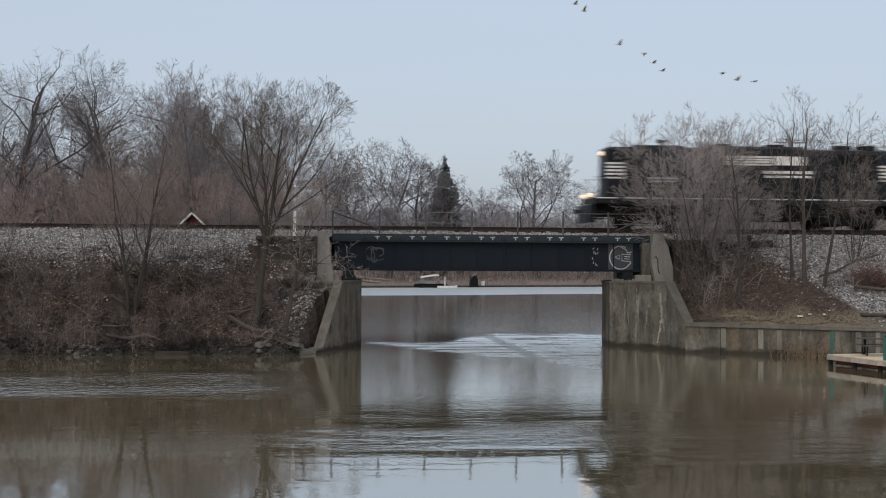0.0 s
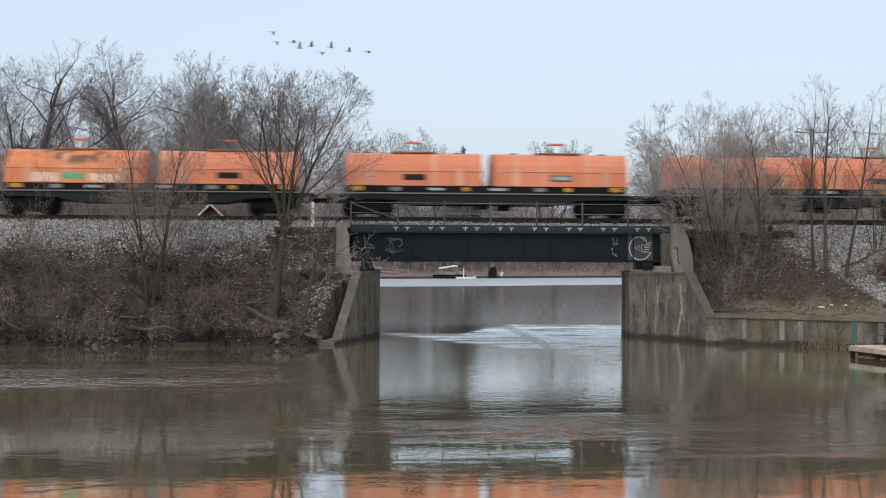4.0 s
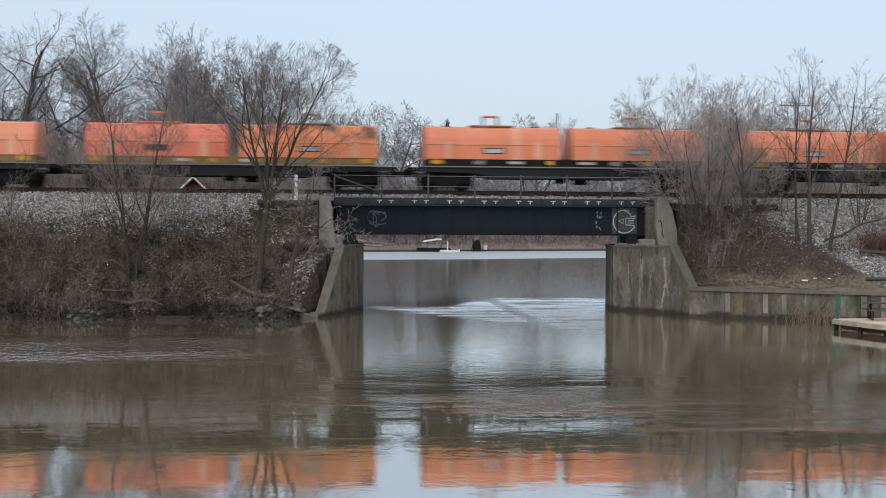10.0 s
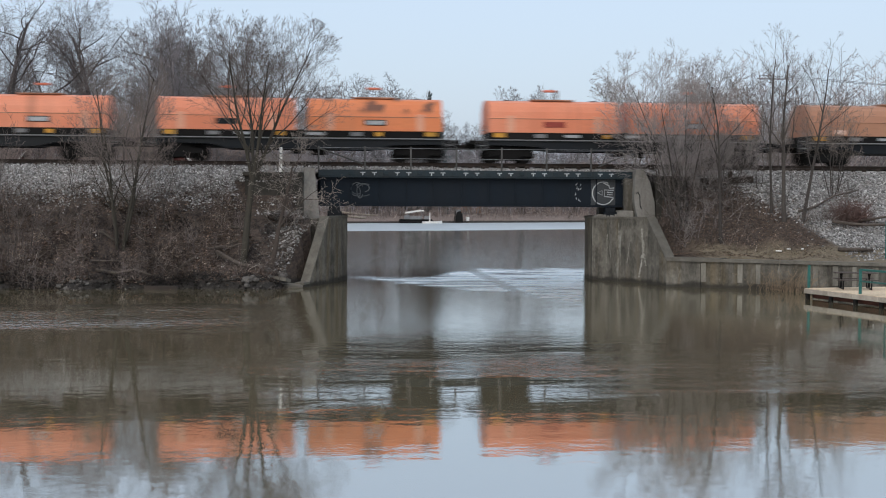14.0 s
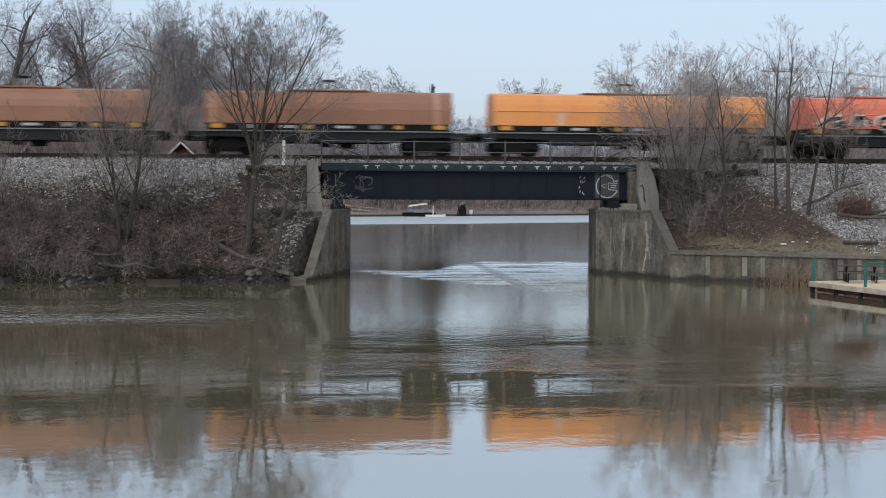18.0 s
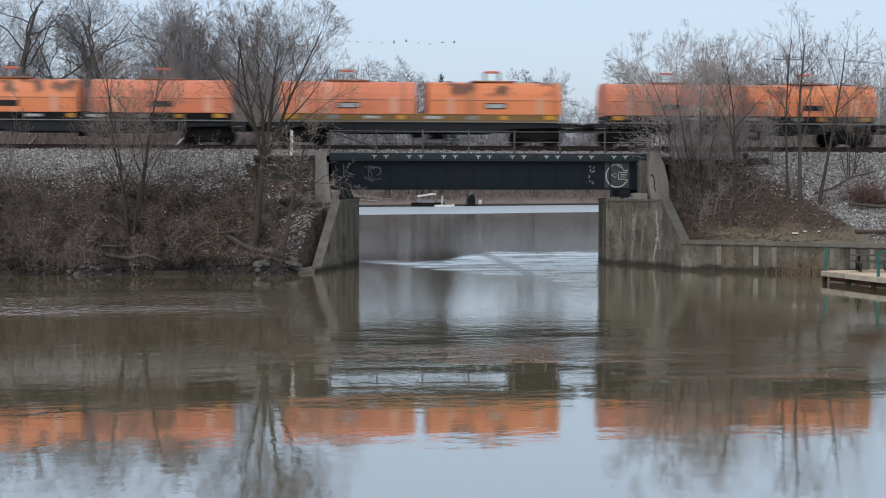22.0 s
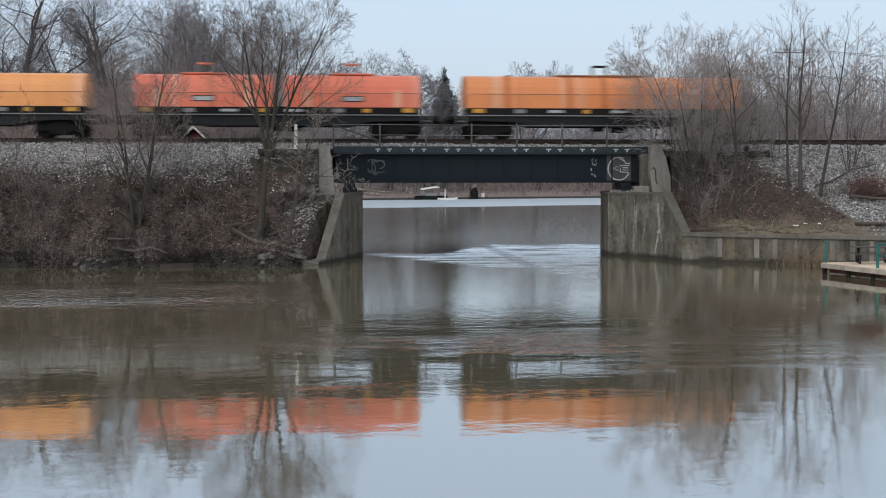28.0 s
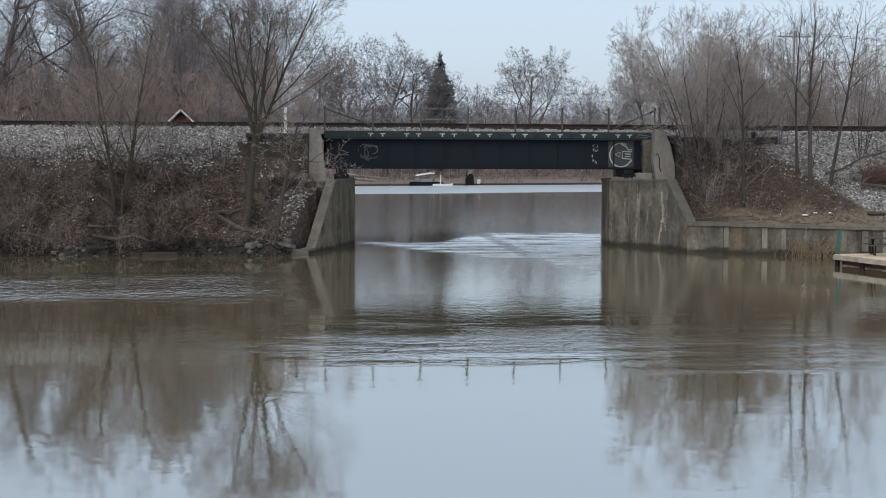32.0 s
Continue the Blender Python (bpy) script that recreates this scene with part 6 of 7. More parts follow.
def coil_underframe(car, half, sill):
    """Centre frame, side sills with their stencils, end platforms, couplers and two trucks."""
    yellow = sill == "yellow"
    side = worn("ochre_sill", (0.21, 0.125, 0.042), (0.08, 0.055, 0.028), 0.7) if yellow and "ochre" not in SHARED else None
    if side:
        SHARED["ochre"] = side
    mat = SHARED["ochre"] if yellow else UNDER
    part("trough", shared(("trough", half, sill), lambda: Geo().box(-half + 0.2, half - 0.2, -1.42, 1.42, 1.24, 1.66, 0.03).mesh("trough", mat)), None, car)
    part("walkway", shared(("walk", half), lambda: Geo().box(-half, half, -1.56, -1.43, 1.19, 1.25, 0.01).box(-half, half, 1.43, 1.56, 1.19, 1.25, 0.01).mesh("walkway", GREY_PAINT)), None, car, "pale walkway edge")
    part("side_sill", shared(("sill", half), lambda: Geo().extrude_y([(-half, 1.18), (half, 1.18), (half, 0.95), (half * 0.62, 0.88), (half * 0.5, 0.66), (-half * 0.5, 0.66), (-half * 0.62, 0.88), (-half, 0.95)], -1.4, -1.3).extrude_y([(-half, 1.18), (half, 1.18), (half, 0.95), (half * 0.62, 0.88), (half * 0.5, 0.66), (-half * 0.5, 0.66), (-half * 0.62, 0.88), (-half, 0.95)], 1.3, 1.4).box(-half, half, -0.35, 0.35, 0.7, 1.18).mesh("side_sill", BLACK)), None, car, "black fish-belly side sill")
    for s in (-1, 1):
        part("end_platform", shared("platform", lambda: Geo().box(-0.45, 0.45, -1.4, 1.4, 1.0, 1.18, 0.02).box(-0.6, 0.62, -0.16, 0.16, 0.72, 1.0, 0.03).mesh("end_platform", UNDER)), None, car, at=pose(s * (half + 0.4), 0, 0))
        part("coupler", shared("coupler", lambda: Geo().box(-0.42, 0.42, -0.1, 0.1, 0.78, 0.98, 0.03).mesh("coupler", RUST)), None, car, at=pose(s * (half + 0.76), 0, 0))
        part("ladder", shared("ladder", lambda: Geo().tube([(0, -1.45, 0.7), (0, -1.45, 1.95)], [0.025] * 2, 4).tube([(0.4, -1.45, 0.7), (0.4, -1.45, 1.95)], [0.025] * 2, 4).box(0, 0.4, -1.46, -1.44, 0.9, 0.94).box(0, 0.4, -1.46, -1.44, 1.3, 1.34).box(0, 0.4, -1.46, -1.44, 1.7, 1.74).mesh("ladder", GREY_PAINT)), None, car, at=pose(s * (half + 0.2) - 0.2, 0, 0))
        truck(car, s * (half - 1.35))
        part("reflector", shared("refl", lambda: Geo().box(-0.32, 0.32, -1.435, -1.422, 1.36, 1.58).mesh("reflector", YELLOW)), None, car, "yellow reflector", at=pose(s * (half - 0.75), 0, 0))
    for f, w, m in ((-0.62, 0.3, "g"), (-0.36, 0.42, "w"), (-0.12, 0.2, "y"), (0.1, 0.45, "w"), (0.38, 0.3, "g"), (0.58, 0.2, "y")):
        f += random.uniform(-0.05, 0.05)
        mat = {"g": GREY_PAINT, "w": CHALK, "y": YELLOW}[m]
        h = 0.07 if m == "w" else 0.1
        part("stencil", shared(("stencil", m, w), lambda: Geo().box(-w, w, -1.434, -1.422, 1.45 - h, 1.45 + h).mesh("stencil", mat)), None, car, at=pose(f * half, 0, 0))
    part("brake_cylinder", shared("brake", lambda: Geo().box(-0.5, 0.1, -1.0, -0.4, 0.42, 0.66, 0.03).mesh("brake_cylinder", UNDER)), None, car)
    part("air_reservoir", shared("reservoir", lambda: Geo().tube([(0.5, -0.7, 0.5), (1.3, -0.7, 0.5)], [0.16, 0.16], 8).mesh("air_reservoir", UNDER)), None, car)


def graffiti(parent, shapes):
    for nm, mat, label, boxes in shapes:
        for x0, x1, z0, z1 in boxes:
            g = Geo().add([(x0, -1.468, z0), (x1 - 0.05, -1.468, z0 - 0.03), (x1, -1.468, z1), (x0 + 0.08, -1.468, z1 + 0.04), (x0, -1.463, z0), (x1 - 0.05, -1.463, z0 - 0.03), (x1, -1.463, z1), (x0 + 0.08, -1.463, z1 + 0.04)], [(0, 1, 2, 3), (0, 4, 5, 1), (1, 5, 6, 2), (2, 6, 7, 3), (3, 7, 4, 0)])
            part(nm, g, mat, parent, label)


COIL = [  # paints and placards of the two hoods, sill
    ("scorched", None, "orange", "dark", "black"), ("orange", "dark", "orange", "white", "black"), ("orange", None, "orange", "dark", "black"),
    ("scorched", "white", "pink", "white", "black"), ("orange", "dark", "orange", "dark", "black"), ("scorched", "white", "orange", "red", "yellow"),
    ("red", "dark", "scorched", "white", "yellow"), ("orange", "white", "orange", "white", "black"), ("orange", "white", "orange", "white", "black"),
    ("orange", "white", "orange", "white", "black"), ("orange", "dark", "scorched", "white", "black"), ("orange", "red", "orange", "white", "black"),
    "tan", "brown", "brown", "amber",
    ("red", None, "red", "dark", "black"), ("scorched", "dark", "orange", "dark", "black"), ("orange", "white", "scorched", "white", "yellow"),
    ("orange", "dark", "scorched", "dark", "black"), ("orange", "red", "scorched", "white", "black"), ("orange", "dark", "orange", "dark", "yellow"),
    "amber", ("red", "white", "red", "white", "black"), "ochre",
]


def tag(parent, mat, points, w, label, out=0.0):
    """One sprayed stroke, flat on the hood's side."""
    part("graffiti", Geo().tube([(x, 0, z) for x, z in points], [w] * len(points), 6), mat, parent, label, at=pose(0, -1.466 - 0.1 * w - out, 0) @ Matrix.Diagonal((1, 0.08, 1, 1)))


def coil_car(k):
    spec = COIL[k]
    if isinstance(spec, str):
        look_of = {"tan": "tan single-hood coil car with pale patches", "brown": "rust-brown single-hood coil car", "amber": "amber single-hood coil car with rust bands", "ochre": "dull orange single-hood coil car with pale patches"}[spec]
    else:
        look_of = "{} two-hood steel coil car with {} underframe".format({"orange": "faded orange", "scorched": "stained orange", "red": "red-orange", "pink": "pinkish orange"}[spec[0]], "ochre" if spec[4] == "yellow" else "black")
    car = thing("coil_car", pose(0, TRACK, RAIL_TOP), look_of + " on the track", "train car", "freight train")
    if isinstance(spec, str):
        half = 6.55 if spec in ("brown", "tan") else 7.5
        coil_underframe(car, half, "black")
        h = hood(car, 0, half * 2 - 0.3, spec, None, band=False, dark_roof=True)
        if spec == "amber":
            part("pale_band", shared("pband", lambda: Geo().box(-0.22, 0.22, -1.475, -1.463, 1.7, 2.42).mesh("pale_band", worn("pale_band_paint", (0.62, 0.42, 0.3), (0.55, 0.3, 0.18), 0.6))), None, h, "pale vertical band", at=pose(-3.8, 0, 0))
            part("rust_band", shared("rband", lambda: Geo().extrude_x([(y * 1.008, z + 0.012) for y, z in hood_section()], -0.28, 0.28).mesh("rust_band", worn("rust_band_paint", (0.12, 0.05, 0.03), (0.26, 0.10, 0.045), 0.7, patch=1.5))), None, h, "rust-brown vertical band", at=pose(0.2 if k != 15 else 4.45, 0, 0))
            graffiti(h, [("stencil", CHALK, "white stencil bars", [(2.6, 3.9, 1.95, 2.1), (2.9, 3.6, 1.75, 1.88)])] if k == 15 else [])
        elif spec == "ochre":
            for u, wide in ((-5.2, 0.5), (-1.9, 0.35), (0.0, 0.55), (1.9, 0.4), (5.6, 0.5)):
                part("rust_stain", shared("rstain", lambda: Geo().extrude_x([(y * 1.008, z + 0.012) for y, z in hood_section()], -0.28, 0.28).mesh("rust_stain", worn("rust_stain_paint", (0.40, 0.135, 0.05), (0.27, 0.10, 0.045), 0.7, patch=1.2))), None, h, "rust-brown vertical stain", at=pose(u, 0, 0) @ Matrix.Diagonal((wide, 1, 1, 1)))
            graffiti(h, [("pale_patch", PALE_SPRAY, "pale paint patches", [(4.6, 5.0, 2.5, 2.75), (3.9, 4.3, 2.2, 2.4)])])
        elif spec == "tan":
            graffiti(h, [("pale_patch", PALE_SPRAY, "pale paint patches", [(-5.0, -4.4, 1.8, 2.0), (-0.6, -0.1, 2.1, 2.35), (3.0, 3.9, 1.95, 2.15), (4.3, 5.2, 1.72, 1.92)])])
        return car
    coil_underframe(car, 7.55, spec[4])
    a = hood(car, -3.86, 6.95, spec[0], spec[1])
    b = hood(car, 3.86, 6.95, spec[2], spec[3])
    if k == 0:
        graffiti(a, [("graffiti", PALE_SPRAY, "pale sprayed letters", [(-2.2, -0.8, 1.75, 2.2), (0.6, 2.5, 1.75, 2.15)]), ("graffiti", GREEN_SPRAY, "green sprayed patch", [(-0.7, 0.5, 1.9, 2.2)])])
    if k == 16:
        # fat sprayed bars, white edged and filled with black
        bars = (
            [[(-3.1, 1.78), (-2.5, 2.2), (-1.75, 2.3)], [(-2.3, 1.82), (-1.5, 2.1)], [(-1.9, 1.8), (-1.4, 1.8)]],
            [[(-1.1, 1.8), (-0.95, 2.35), (-0.4, 2.3)], [(-0.75, 2.3), (-0.6, 1.8)], [(-0.2, 2.3), (-0.15, 1.82)]],
            [[(0.35, 1.85), (0.45, 2.25), (0.85, 2.35), (1.15, 2.1), (0.9, 1.8), (0.5, 1.8)]],
            [[(1.4, 2.3), (2.1, 2.36), (2.9, 2.3)], [(1.6, 1.82), (2.5, 2.1)], [(2.3, 1.8), (2.8, 2.05)]],
        )
        for strokes in bars:
            for line in strokes:
                tag(a, WHITE, line, 0.2, "white sprayed edging")
                tag(a, UNDER, [(x + 0.04, z - 0.02) for x, z in line], 0.115, "black sprayed bar", 0.03)
    if k == 19:
        graffiti(a, [("graffiti", PALE_SPRAY, "pale sprayed letters", [(0.9, 1.7, 1.8, 2.25), (1.8, 2.5, 1.75, 2.2), (2.6, 3.2, 1.8, 2.25)])])
    if k == 21:
        for line in ([(-2.0, 1.9), (-1.9, 2.65)], [(-1.75, 2.6), (-1.65, 1.9)], [(-1.3, 1.85), (-1.2, 2.6), (-0.65, 2.5)], [(-1.2, 2.2), (-0.75, 2.15), (-0.6, 1.9)], [(0.35, 1.85), (0.4, 2.1), (0.8, 2.15)], [(1.0, 1.85), (1.2, 2.15), (1.45, 1.85)], [(1.7, 2.12), (1.75, 1.85), (2.1, 1.9)], [(2.3, 1.85), (2.5, 2.15), (2.8, 1.9)]):
            tag(a, WHITE, [(x - 0.1, z + 0.03) for x, z in line], 0.2, "white sprayed edging")
            tag(a, CYAN, line, 0.18, "cyan sprayed bar", 0.03)
    return car


def locomotive():
    lo = thing("locomotive", pose(0, TRACK, RAIL_TOP), "black high-nosed diesel locomotive with white stripes", "locomotive", "freight train")
    part("deck", Geo().box(-8.3, 8.3, -1.45, 1.45, 1.28, 1.62, 0.03), BLACK, lo)
    for i in range(11):
        part("sill_stripe", Geo().box(-8.2 + 1.5 * i, -7.1 + 1.5 * i, -1.47, -1.452, 1.56, 1.62), WHITE, lo, "white sill stripe")
    part("nose", Geo().box(-7.55, -6.0, -0.95, 0.95, 1.62, 4.35, 0.12), BLACK, lo)
    part("cab", Geo().extrude_x([(-1.5, 1.62), (-1.5, 3.95), (-1.1, 4.42), (0, 4.55), (1.1, 4.42), (1.5, 3.95), (1.5, 1.62)], -5.95, -3.5), BLACK, lo)
    for x0, x1 in ((-5.7, -4.85), (-4.7, -3.8)):
        w = part("cab_window", Geo().box(x0, x1, -1.53, -1.505, 3.05, 3.8, 0.01), BLACK, lo)
        part("pane", Geo().box(x0 + 0.07, x1 - 0.07, -1.545, -1.532, 3.12, 3.73), GLASS_DARK, w)
    part("long_hood", Geo().extrude_x([(-0.95, 1.62), (-0.95, 4.0), (-0.8, 4.3), (-0.4, 4.4), (0.4, 4.4), (0.8, 4.3), (0.95, 4.0), (0.95, 1.62)], -3.48, 7.5), BLACK, lo)
    door = Geo().box(-0.42, 0.42, -0.975, -0.952, 1.9, 3.6, 0.01).mesh("hood_door", BLACK)
    for i in range(10):
        part("hood_door", door, None, lo, at=pose(-2.4 + 0.98 * i, 0, 0))
    part("radiator_grille", Geo().box(4.6, 6.6, -0.98, -0.955, 3.5, 4.1, 0.01), UNDER, lo)
    for x in (-1.2, 1.6, 5.1, 6.4):
        part("roof_fan", Geo().tube([(x, 0, 4.38), (x, 0, 4.62)], [0.55, 0.52], 14), UNDER, lo)
    part("dynamic_brake_blister", Geo().box(-2.6, 2.9, -1.12, 1.12, 3.7, 4.46, 0.15), BLACK, lo)
    for i in range(4):
        part("hood_stripe", Geo().box(-1.45, 1.1, -1.15, -1.125, 3.88 - 0.135 * i - 0.05, 3.88 - 0.135 * i + 0.05), WHITE, lo, "white stripe")
    part("emblem", Geo().box(1.15, 2.85, -1.15, -1.125, 3.45, 3.93, 0.01), WHITE, lo, "white emblem block")
    part("lettering", Geo().box(0.7, 3.3, -1.0, -0.98, 3.0, 3.16).box(0.8, 3.2, -1.0, -0.98, 2.78, 2.9), WHITE, lo, "white lettering bars")
    part("cab_lettering", Geo().box(-5.5, -3.9, -1.53, -1.503, 2.6, 2.7).box(-5.4, -4.0, -1.53, -1.503, 2.45, 2.53), CHALK, lo, "white lettering bars")
    for i in range(5):
        part("nose_stripe", Geo().box(-7.58, -6.6, -0.975, -0.952, 2.65 + 0.19 * i, 2.75 + 0.19 * i), WHITE, lo, "white nose stripe")
        part("end_stripe", Geo().box(6.75, 7.52, -0.975, -0.952, 2.65 + 0.19 * i, 2.75 + 0.19 * i), WHITE, lo, "white end stripe")
    part("headlight", Geo().tube([(-7.7, 0, 4.05), (-7.5, 0, 4.05)], [0.1, 0.12], 10), LAMP_ON, lo, "lit headlight")
    for y in (-0.85, 0.85):
        part("ditch_light", Geo().tube([(-8.5, y, 1.75), (-8.3, y, 1.75)], [0.09, 0.1], 10), LAMP_ON, lo, "lit ditch light")
    part("centre_sill", Geo().box(-8.1, 8.1, -0.6, 0.6, 0.62, 1.275), UNDER, lo)
    for x0, x1 in ((-3.75, -2.75), (2.75, 3.6)):
        part("battery_box", Geo().box(x0, x1, -1.4, 1.4, 0.62, 1.275, 0.03), UNDER, lo)
    part("fuel_tank", Geo().extrude_x([(-1.3, 0.45), (-1.45, 0.65), (-1.45, 1.15), (-1.3, 1.28), (1.3, 1.28), (1.45, 1.15), (1.45, 0.65), (1.3, 0.45)], -2.7, 2.7), UNDER, lo)
    for s in (-1, 1):
        part("pilot", Geo().extrude_y([(s * 8.3, 1.3), (s * 8.55, 1.2), (s * 8.6, 0.25), (s * 8.2, 0.3)], -1.4, 1.4), BLACK, lo)
        part("coupler", Geo().box(s * 8.75 - 0.35, s * 8.75 + 0.35, -0.12, 0.12, 0.75, 1.0, 0.03), RUST, lo)
        for y in (-1.42, 1.42):
            part("handrail", Geo().tube([(s * 8.2, y, 1.62), (s * 8.2, y, 2.7), (s * 7.2, y, 2.7), (s * 6.2 if s > 0 else -6.2, y, 2.7)], [0.018] * 4, 5), UNDER, lo)
        t = truck(lo, s * 5.3, 1.38, 0.51)
        for y in (-1.06, 1.06):
            part('spring_plank', Geo().box(-1.75, 1.75, y - 0.07, y + 0.07, 0.52, 1.0, 0.04), UNDER, t)
            for w in (-1.38, 1.38):
                part('journal_box', Geo().box(w - 0.24, w + 0.24, y - 0.12, y + 0.12, 0.28, 0.78, 0.04), UNDER, t)
    for y in (-1.42, 1.42):
        part("handrail", Geo().tube([(-3.4, y, 2.65), (6.2, y, 2.65)], [0.016] * 2, 5), UNDER, lo)
        for i in range(7):
            part("stanchion", Geo().tube([(-3.3 + 1.55 * i, y, 1.62), (-3.3 + 1.55 * i, y, 2.65)], [0.014] * 2, 5), UNDER, lo)
    for s in (-1, 1):
        part("step", Geo().box(s * 8.0 - 0.3, s * 8.0 + 0.3, -1.5, -1.2, 0.45, 0.5).box(s * 8.0 - 0.3, s * 8.0 + 0.3, -1.5, -1.2, 0.85, 0.9), UNDER, lo)
    for c in lo.children:
        if c.type == 'MESH' and c.data.users == 1:
            for v in c.data.vertices:
                v.co.x *= 1.075 if v.co.x > 0 else 1.045
    part("horn", Geo().tube([(-4.9, 0, 4.75), (-4.3, 0, 4.75)], [0.12, 0.05], 8).box(-4.7, -4.5, -0.05, 0.05, 4.5, 4.75), UNDER, lo)
    return lo


def tank_car():
    tc = thing("tank_car", pose(0, TRACK, RAIL_TOP), "black tank car with yellow reflector squares", "train car", "freight train")
    xs, rs = [-7.5, -7.43, -7.2, -6.85, 6.85, 7.2, 7.43, 7.5], [0.3, 0.8, 1.2, 1.42, 1.42, 1.2, 0.8, 0.3]
    part("tank", Geo().tube([(x, 0, 2.62) for x in xs], rs, 28), TANK, tc, smooth=True)
    part("dome", Geo().tube([(-0.65, 0, 3.95), (-0.65, 0, 4.4)], [0.3, 0.28], 14), TANK, tc)
    part("platform", Geo().box(-1.05, 0.65, -1.0, 1.0, 4.0, 4.05), UNDER, tc)
    for x in (-1.05, -0.2, 0.65):
        part("platform_rail", Geo().tube([(x, -1.0, 4.0), (x, -1.0, 4.62)], [0.025] * 2, 5), GREY_PAINT, tc)
    part("platform_rail", Geo().tube([(-1.05, -1.0, 4.62), (0.65, -1.0, 4.62)], [0.025] * 2, 5), GREY_PAINT, tc)
    part("valve", Geo().tube([(0.35, -0.3, 4.0), (0.35, -0.3, 4.72)], [0.16, 0.15], 8), UNDER, tc)
    part("centre_sill", Geo().box(-8.1, 8.1, -0.35, 0.35, 0.75, 1.2), UNDER, tc)
    for x in (-3.8, -1.4, 1.65, 4.2):
        part("reflector", Geo().box(x - 0.27, x + 0.27, -1.45, -1.405, 2.45, 2.98), TANK_MARK, tc, "yellow reflector square")
    for x in (-7.0, 7.0):
        part("reflector", Geo().box(x - 0.16, x + 0.16, -1.38, -1.24, 2.05, 2.6), TANK_MARK, tc, "yellow end marking")
    for x0, x1, z in ((-6.0, -3.6, 2.2), (-6.0, -3.8, 1.95), (-3.2, -2.2, 1.9), (0.6, 1.5, 1.9), (2.4, 3.2, 1.95), (5.6, 6.75, 2.42), (5.6, 6.75, 2.25)):
        part("lettering", Geo().box(x0, x1, -1.37 if z < 2.15 else -1.45, -1.22 if z < 2.15 else -1.36, z - 0.07, z + 0.07), GREY_PAINT, tc, "white lettering bars")
    for s in (-1, 1):
        part("saddle", Geo().box(s * 6.0 - 0.5, s * 6.0 + 0.5, -1.3, 1.3, 1.0, 1.7, 0.05), UNDER, tc)
        part("end_platform", Geo().box(s * 7.7 - 0.4, s * 7.7 + 0.4, -1.4, 1.4, 1.05, 1.2, 0.02), UNDER, tc)
        part("coupler", Geo().box(s * 8.3 - 0.35, s * 8.3 + 0.35, -0.1, 0.1, 0.78, 0.98, 0.03), RUST, tc)
        part("handrail", Geo().tube([(s * 8.0, -1.4, 1.1), (s * 8.0, -1.4, 2.2), (s * 7.0, -1.5, 2.2)], [0.025] * 3, 5), GREY_PAINT, tc)
        truck(tc, s * 6.2)
    part("bottom_outlet", Geo().tube([(0, 0, 0.75), (0, 0, 1.3)], [0.2, 0.3], 8), UNDER, tc)
    part("side_rail", Geo().tube([(-6.8, -1.5, 1.9), (6.8, -1.5, 1.9)], [0.022] * 2, 5), UNDER, tc)
    return tc


TRAIN = [(locomotive(), 24.2), (tank_car(), 41.62)]
tail = 50.04
for k in range(25):
    pitch = 15.65 if k in (12, 13, 14) else 17.28
    TRAIN.append((coil_car(k), tail + pitch / 2 + {12: 0.25, 13: 0.22, 14: 0.38}.get(k, 0.0)))
    tail += pitch


# ---- geese ----
def goose(label, group, size):
    b = thing("goose", pose(0, 0, 30), label, "bird", group)
    part("body", Geo().tube([(-0.62 * size, 0, 0.03 * size), (-0.5 * size, 0, 0.04 * size), (-0.25 * size, 0, 0.02 * size), (0, 0, -0.02 * size), (0.25 * size, 0, 0), (0.42 * size, 0, 0.02 * size)], [0.025 * size, 0.04 * size, 0.035 * size, 0.09 * size, 0.07 * size, 0.02 * size], 8), FEATHER, b, smooth=True)
    for s in (-1, 1):
        w = Geo().slab([(-0.2 * size, 0), (-0.16 * size, s * 0.45 * size), (0.02 * size, s * 1.15 * size), (0.12 * size, s * 1.1 * size), (0.2 * size, s * 0.5 * size), (0.2 * size, 0)], -0.012, 0.012)
        part("wing", w, FEATHER, b)
    return b


GEESE = [goose("grey-brown goose in flight with beating wings", "geese flying over the bridge", 0.65) for _ in range(9)]
FAR_GEESE = [goose("distant goose in a flying line", "distant line of geese", 1.1) for _ in range(9)]


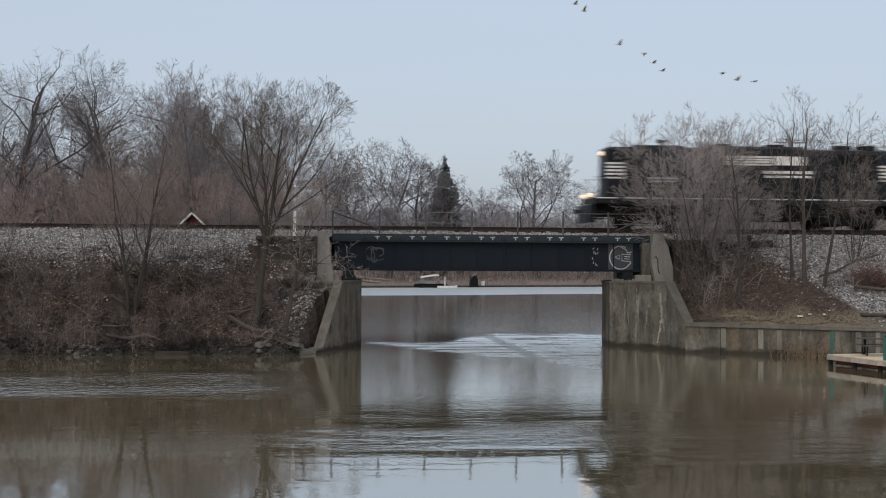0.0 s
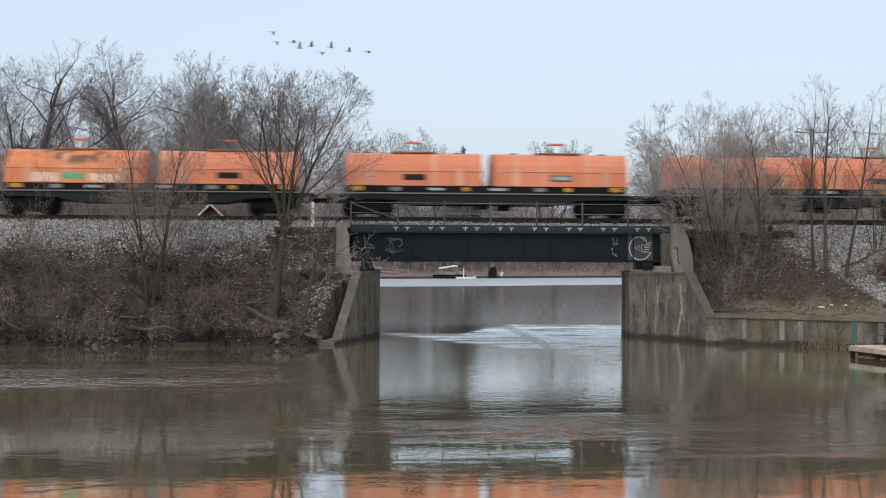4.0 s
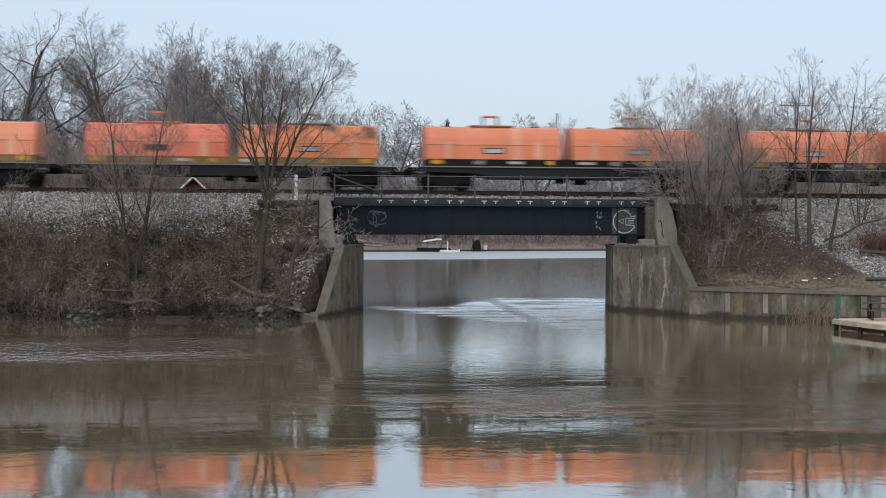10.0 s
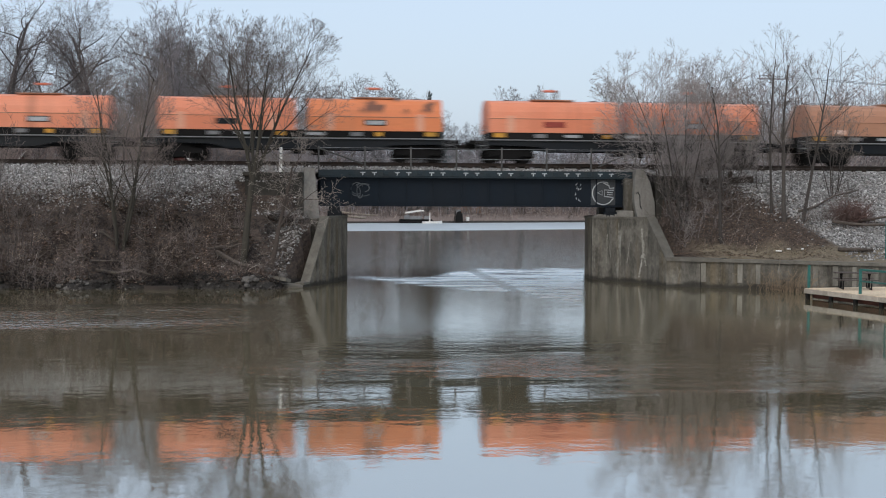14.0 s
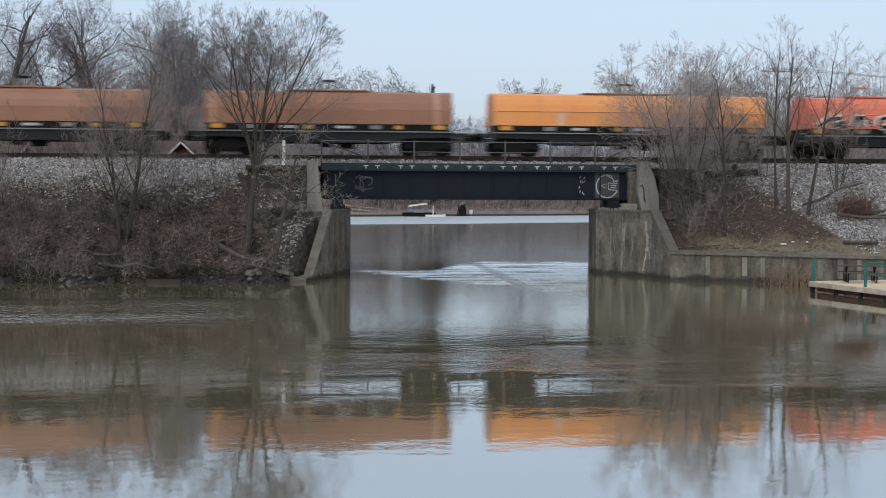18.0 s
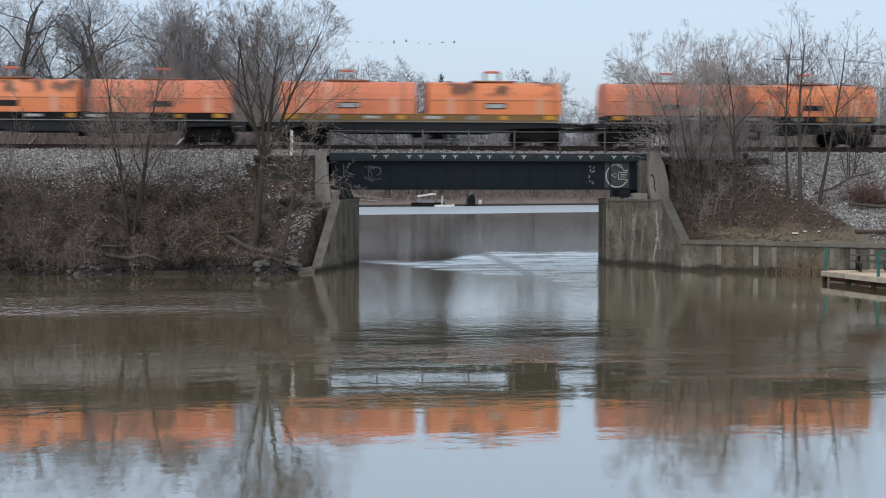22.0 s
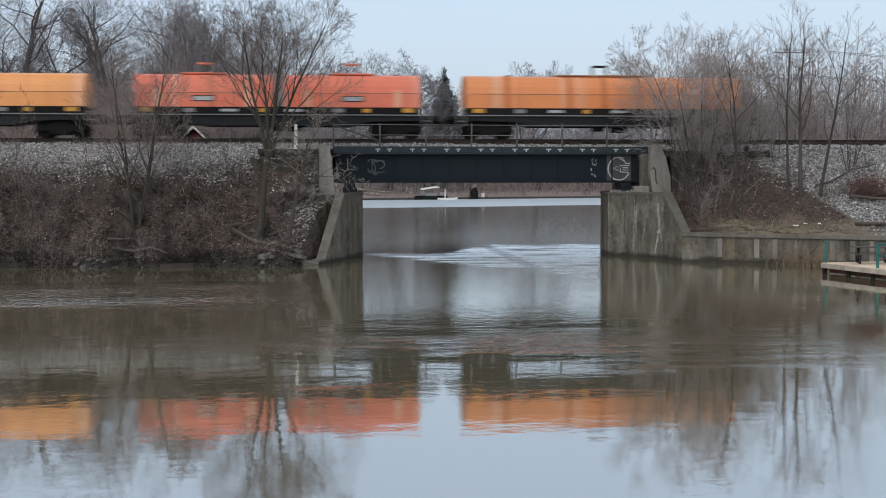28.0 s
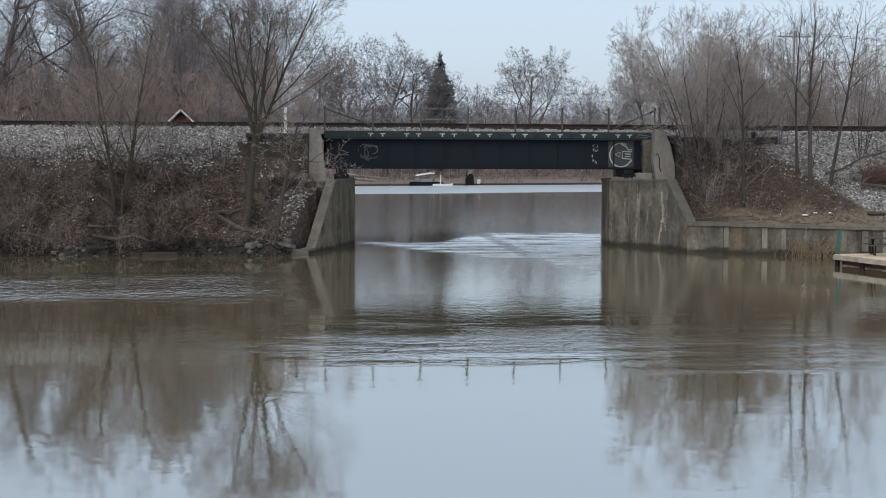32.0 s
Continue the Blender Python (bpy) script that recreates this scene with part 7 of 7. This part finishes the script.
def motions():
    # the train slows a little: metres run since the start
    run = [(0, 0.0), (4, 67.07), (8, 133.07), (12, 198.29), (16, 262.75), (20, 326.56), (24, 389.77), (28, 452.33), (32, 514.50)]
    for car, x in TRAIN:
        walk(car, [(t, pose(x - s, TRACK, RAIL_TOP)) for t, s in run])
        # the wheels roll while the car passes
        seen = [(i / FPS, lerp(i / FPS, run)) for i in range(32 * FPS + 1)]
        seen = [(t, s) for t, s in seen if -26 < x - s < 46] or [(0.0, 0.0)]
        for wheels, at, r in WHEELS[car.name]:
            rows = [(t, pose(at, 0, r, 0, -math.degrees(s / r) % 360, 0)) for t, s in seen]
            rows = [(0.0, rows[0][1])] * (rows[0][0] > 0) + rows + [(32.0, rows[-1][1])] * (rows[-1][0] < 32)
            walk(wheels, rows)
    # x and height of the nine geese, 120 m out
    flock = {
        0.0: [(24.1, 27.1), (25.2, 26.8), (28.8, 24.1), (30.4, 22.9), (31.6, 22.3), (32.8, 21.8), (37.5, 21.3), (39.3, 20.9), (41.4, 21.0)],
        1.0: [(15.0, 25.7), (16.6, 24.7), (18.4, 23.8), (23.5, 21.7), (24.8, 20.5), (25.4, 20.3), (27.3, 20.3), (28.6, 20.4), (30.8, 20.3)],
        2.2: [(9.1, 23.4), (10.9, 22.3), (11.6, 22.1), (14.7, 21.0), (14.3, 20.4), (15.2, 20.3), (16.3, 21.0), (17.5, 21.1), (19.6, 20.9)],
        3.5: [(0.2, 23.2), (0.6, 22.4), (2.0, 22.4), (2.9, 21.5), (3.5, 21.6), (4.5, 21.5), (5.2, 21.7), (6.8, 21.6), (8.6, 21.8)],
        6.0: [(-18.9, 23.6), (-17.3, 23.9), (-16.9, 24.4), (-16.1, 23.1), (-15.1, 23.8), (-14.5, 22.8), (-12.7, 23.0), (-11.9, 23.3), (-10.0, 23.0)],
        8.5: [(-31.0, 23.7), (-29.8, 23.8), (-28.6, 24.3), (-27.4, 23.3), (-26.2, 23.6), (-25.0, 23.5), (-24.0, 23.5), (-22.9, 23.7), (-21.5, 23.7)],
    }
    rng = random.Random(9)
    for k, b in enumerate(GEESE):
        rows = [(t, pose(p[k][0], 120 + 1.5 * (k % 3), p[k][1])) for t, p in flock.items()]
        x, z = flock[8.5][k]
        rows += [(12.0, pose(x - 24, 120, z)), (32.0, pose(x - 170, 120, z + 4))]
        walk(b, rows)
        flap(b, 0.0, 9.4, rng.random() * 6.28)
    for k, b in enumerate(FAR_GEESE):
        o = 3.5 * k
        walk(b, [(t, pose(34.0 + o + 16.2 * (t - 23.0), 400, 43.6 - 0.9 * (t - 23.0) + 0.25 * math.sin(k * 1.9), 0, 0, 180)) for t in (0.0, 20.0, 23.0, 25.0, 28.0, 32.0)])
        flap(b, 21.0, 27.0, k * 1.3)


def flap(bird, t0, t1, phase):
    wings = [c for c in bird.children if c.name.startswith("wing")]
    times = [0.0] * (t0 > 0) + [t0 + 0.1 * i for i in range(int((t1 - t0) / 0.1) + 1)] + [32.0]
    for s, w in zip((-1, 1), wings):
        walk(w, [(t, pose(0, 0, 0.04, s * (8 + 28 * math.sin(t * 21 + phase)))) for t in times])


motions()
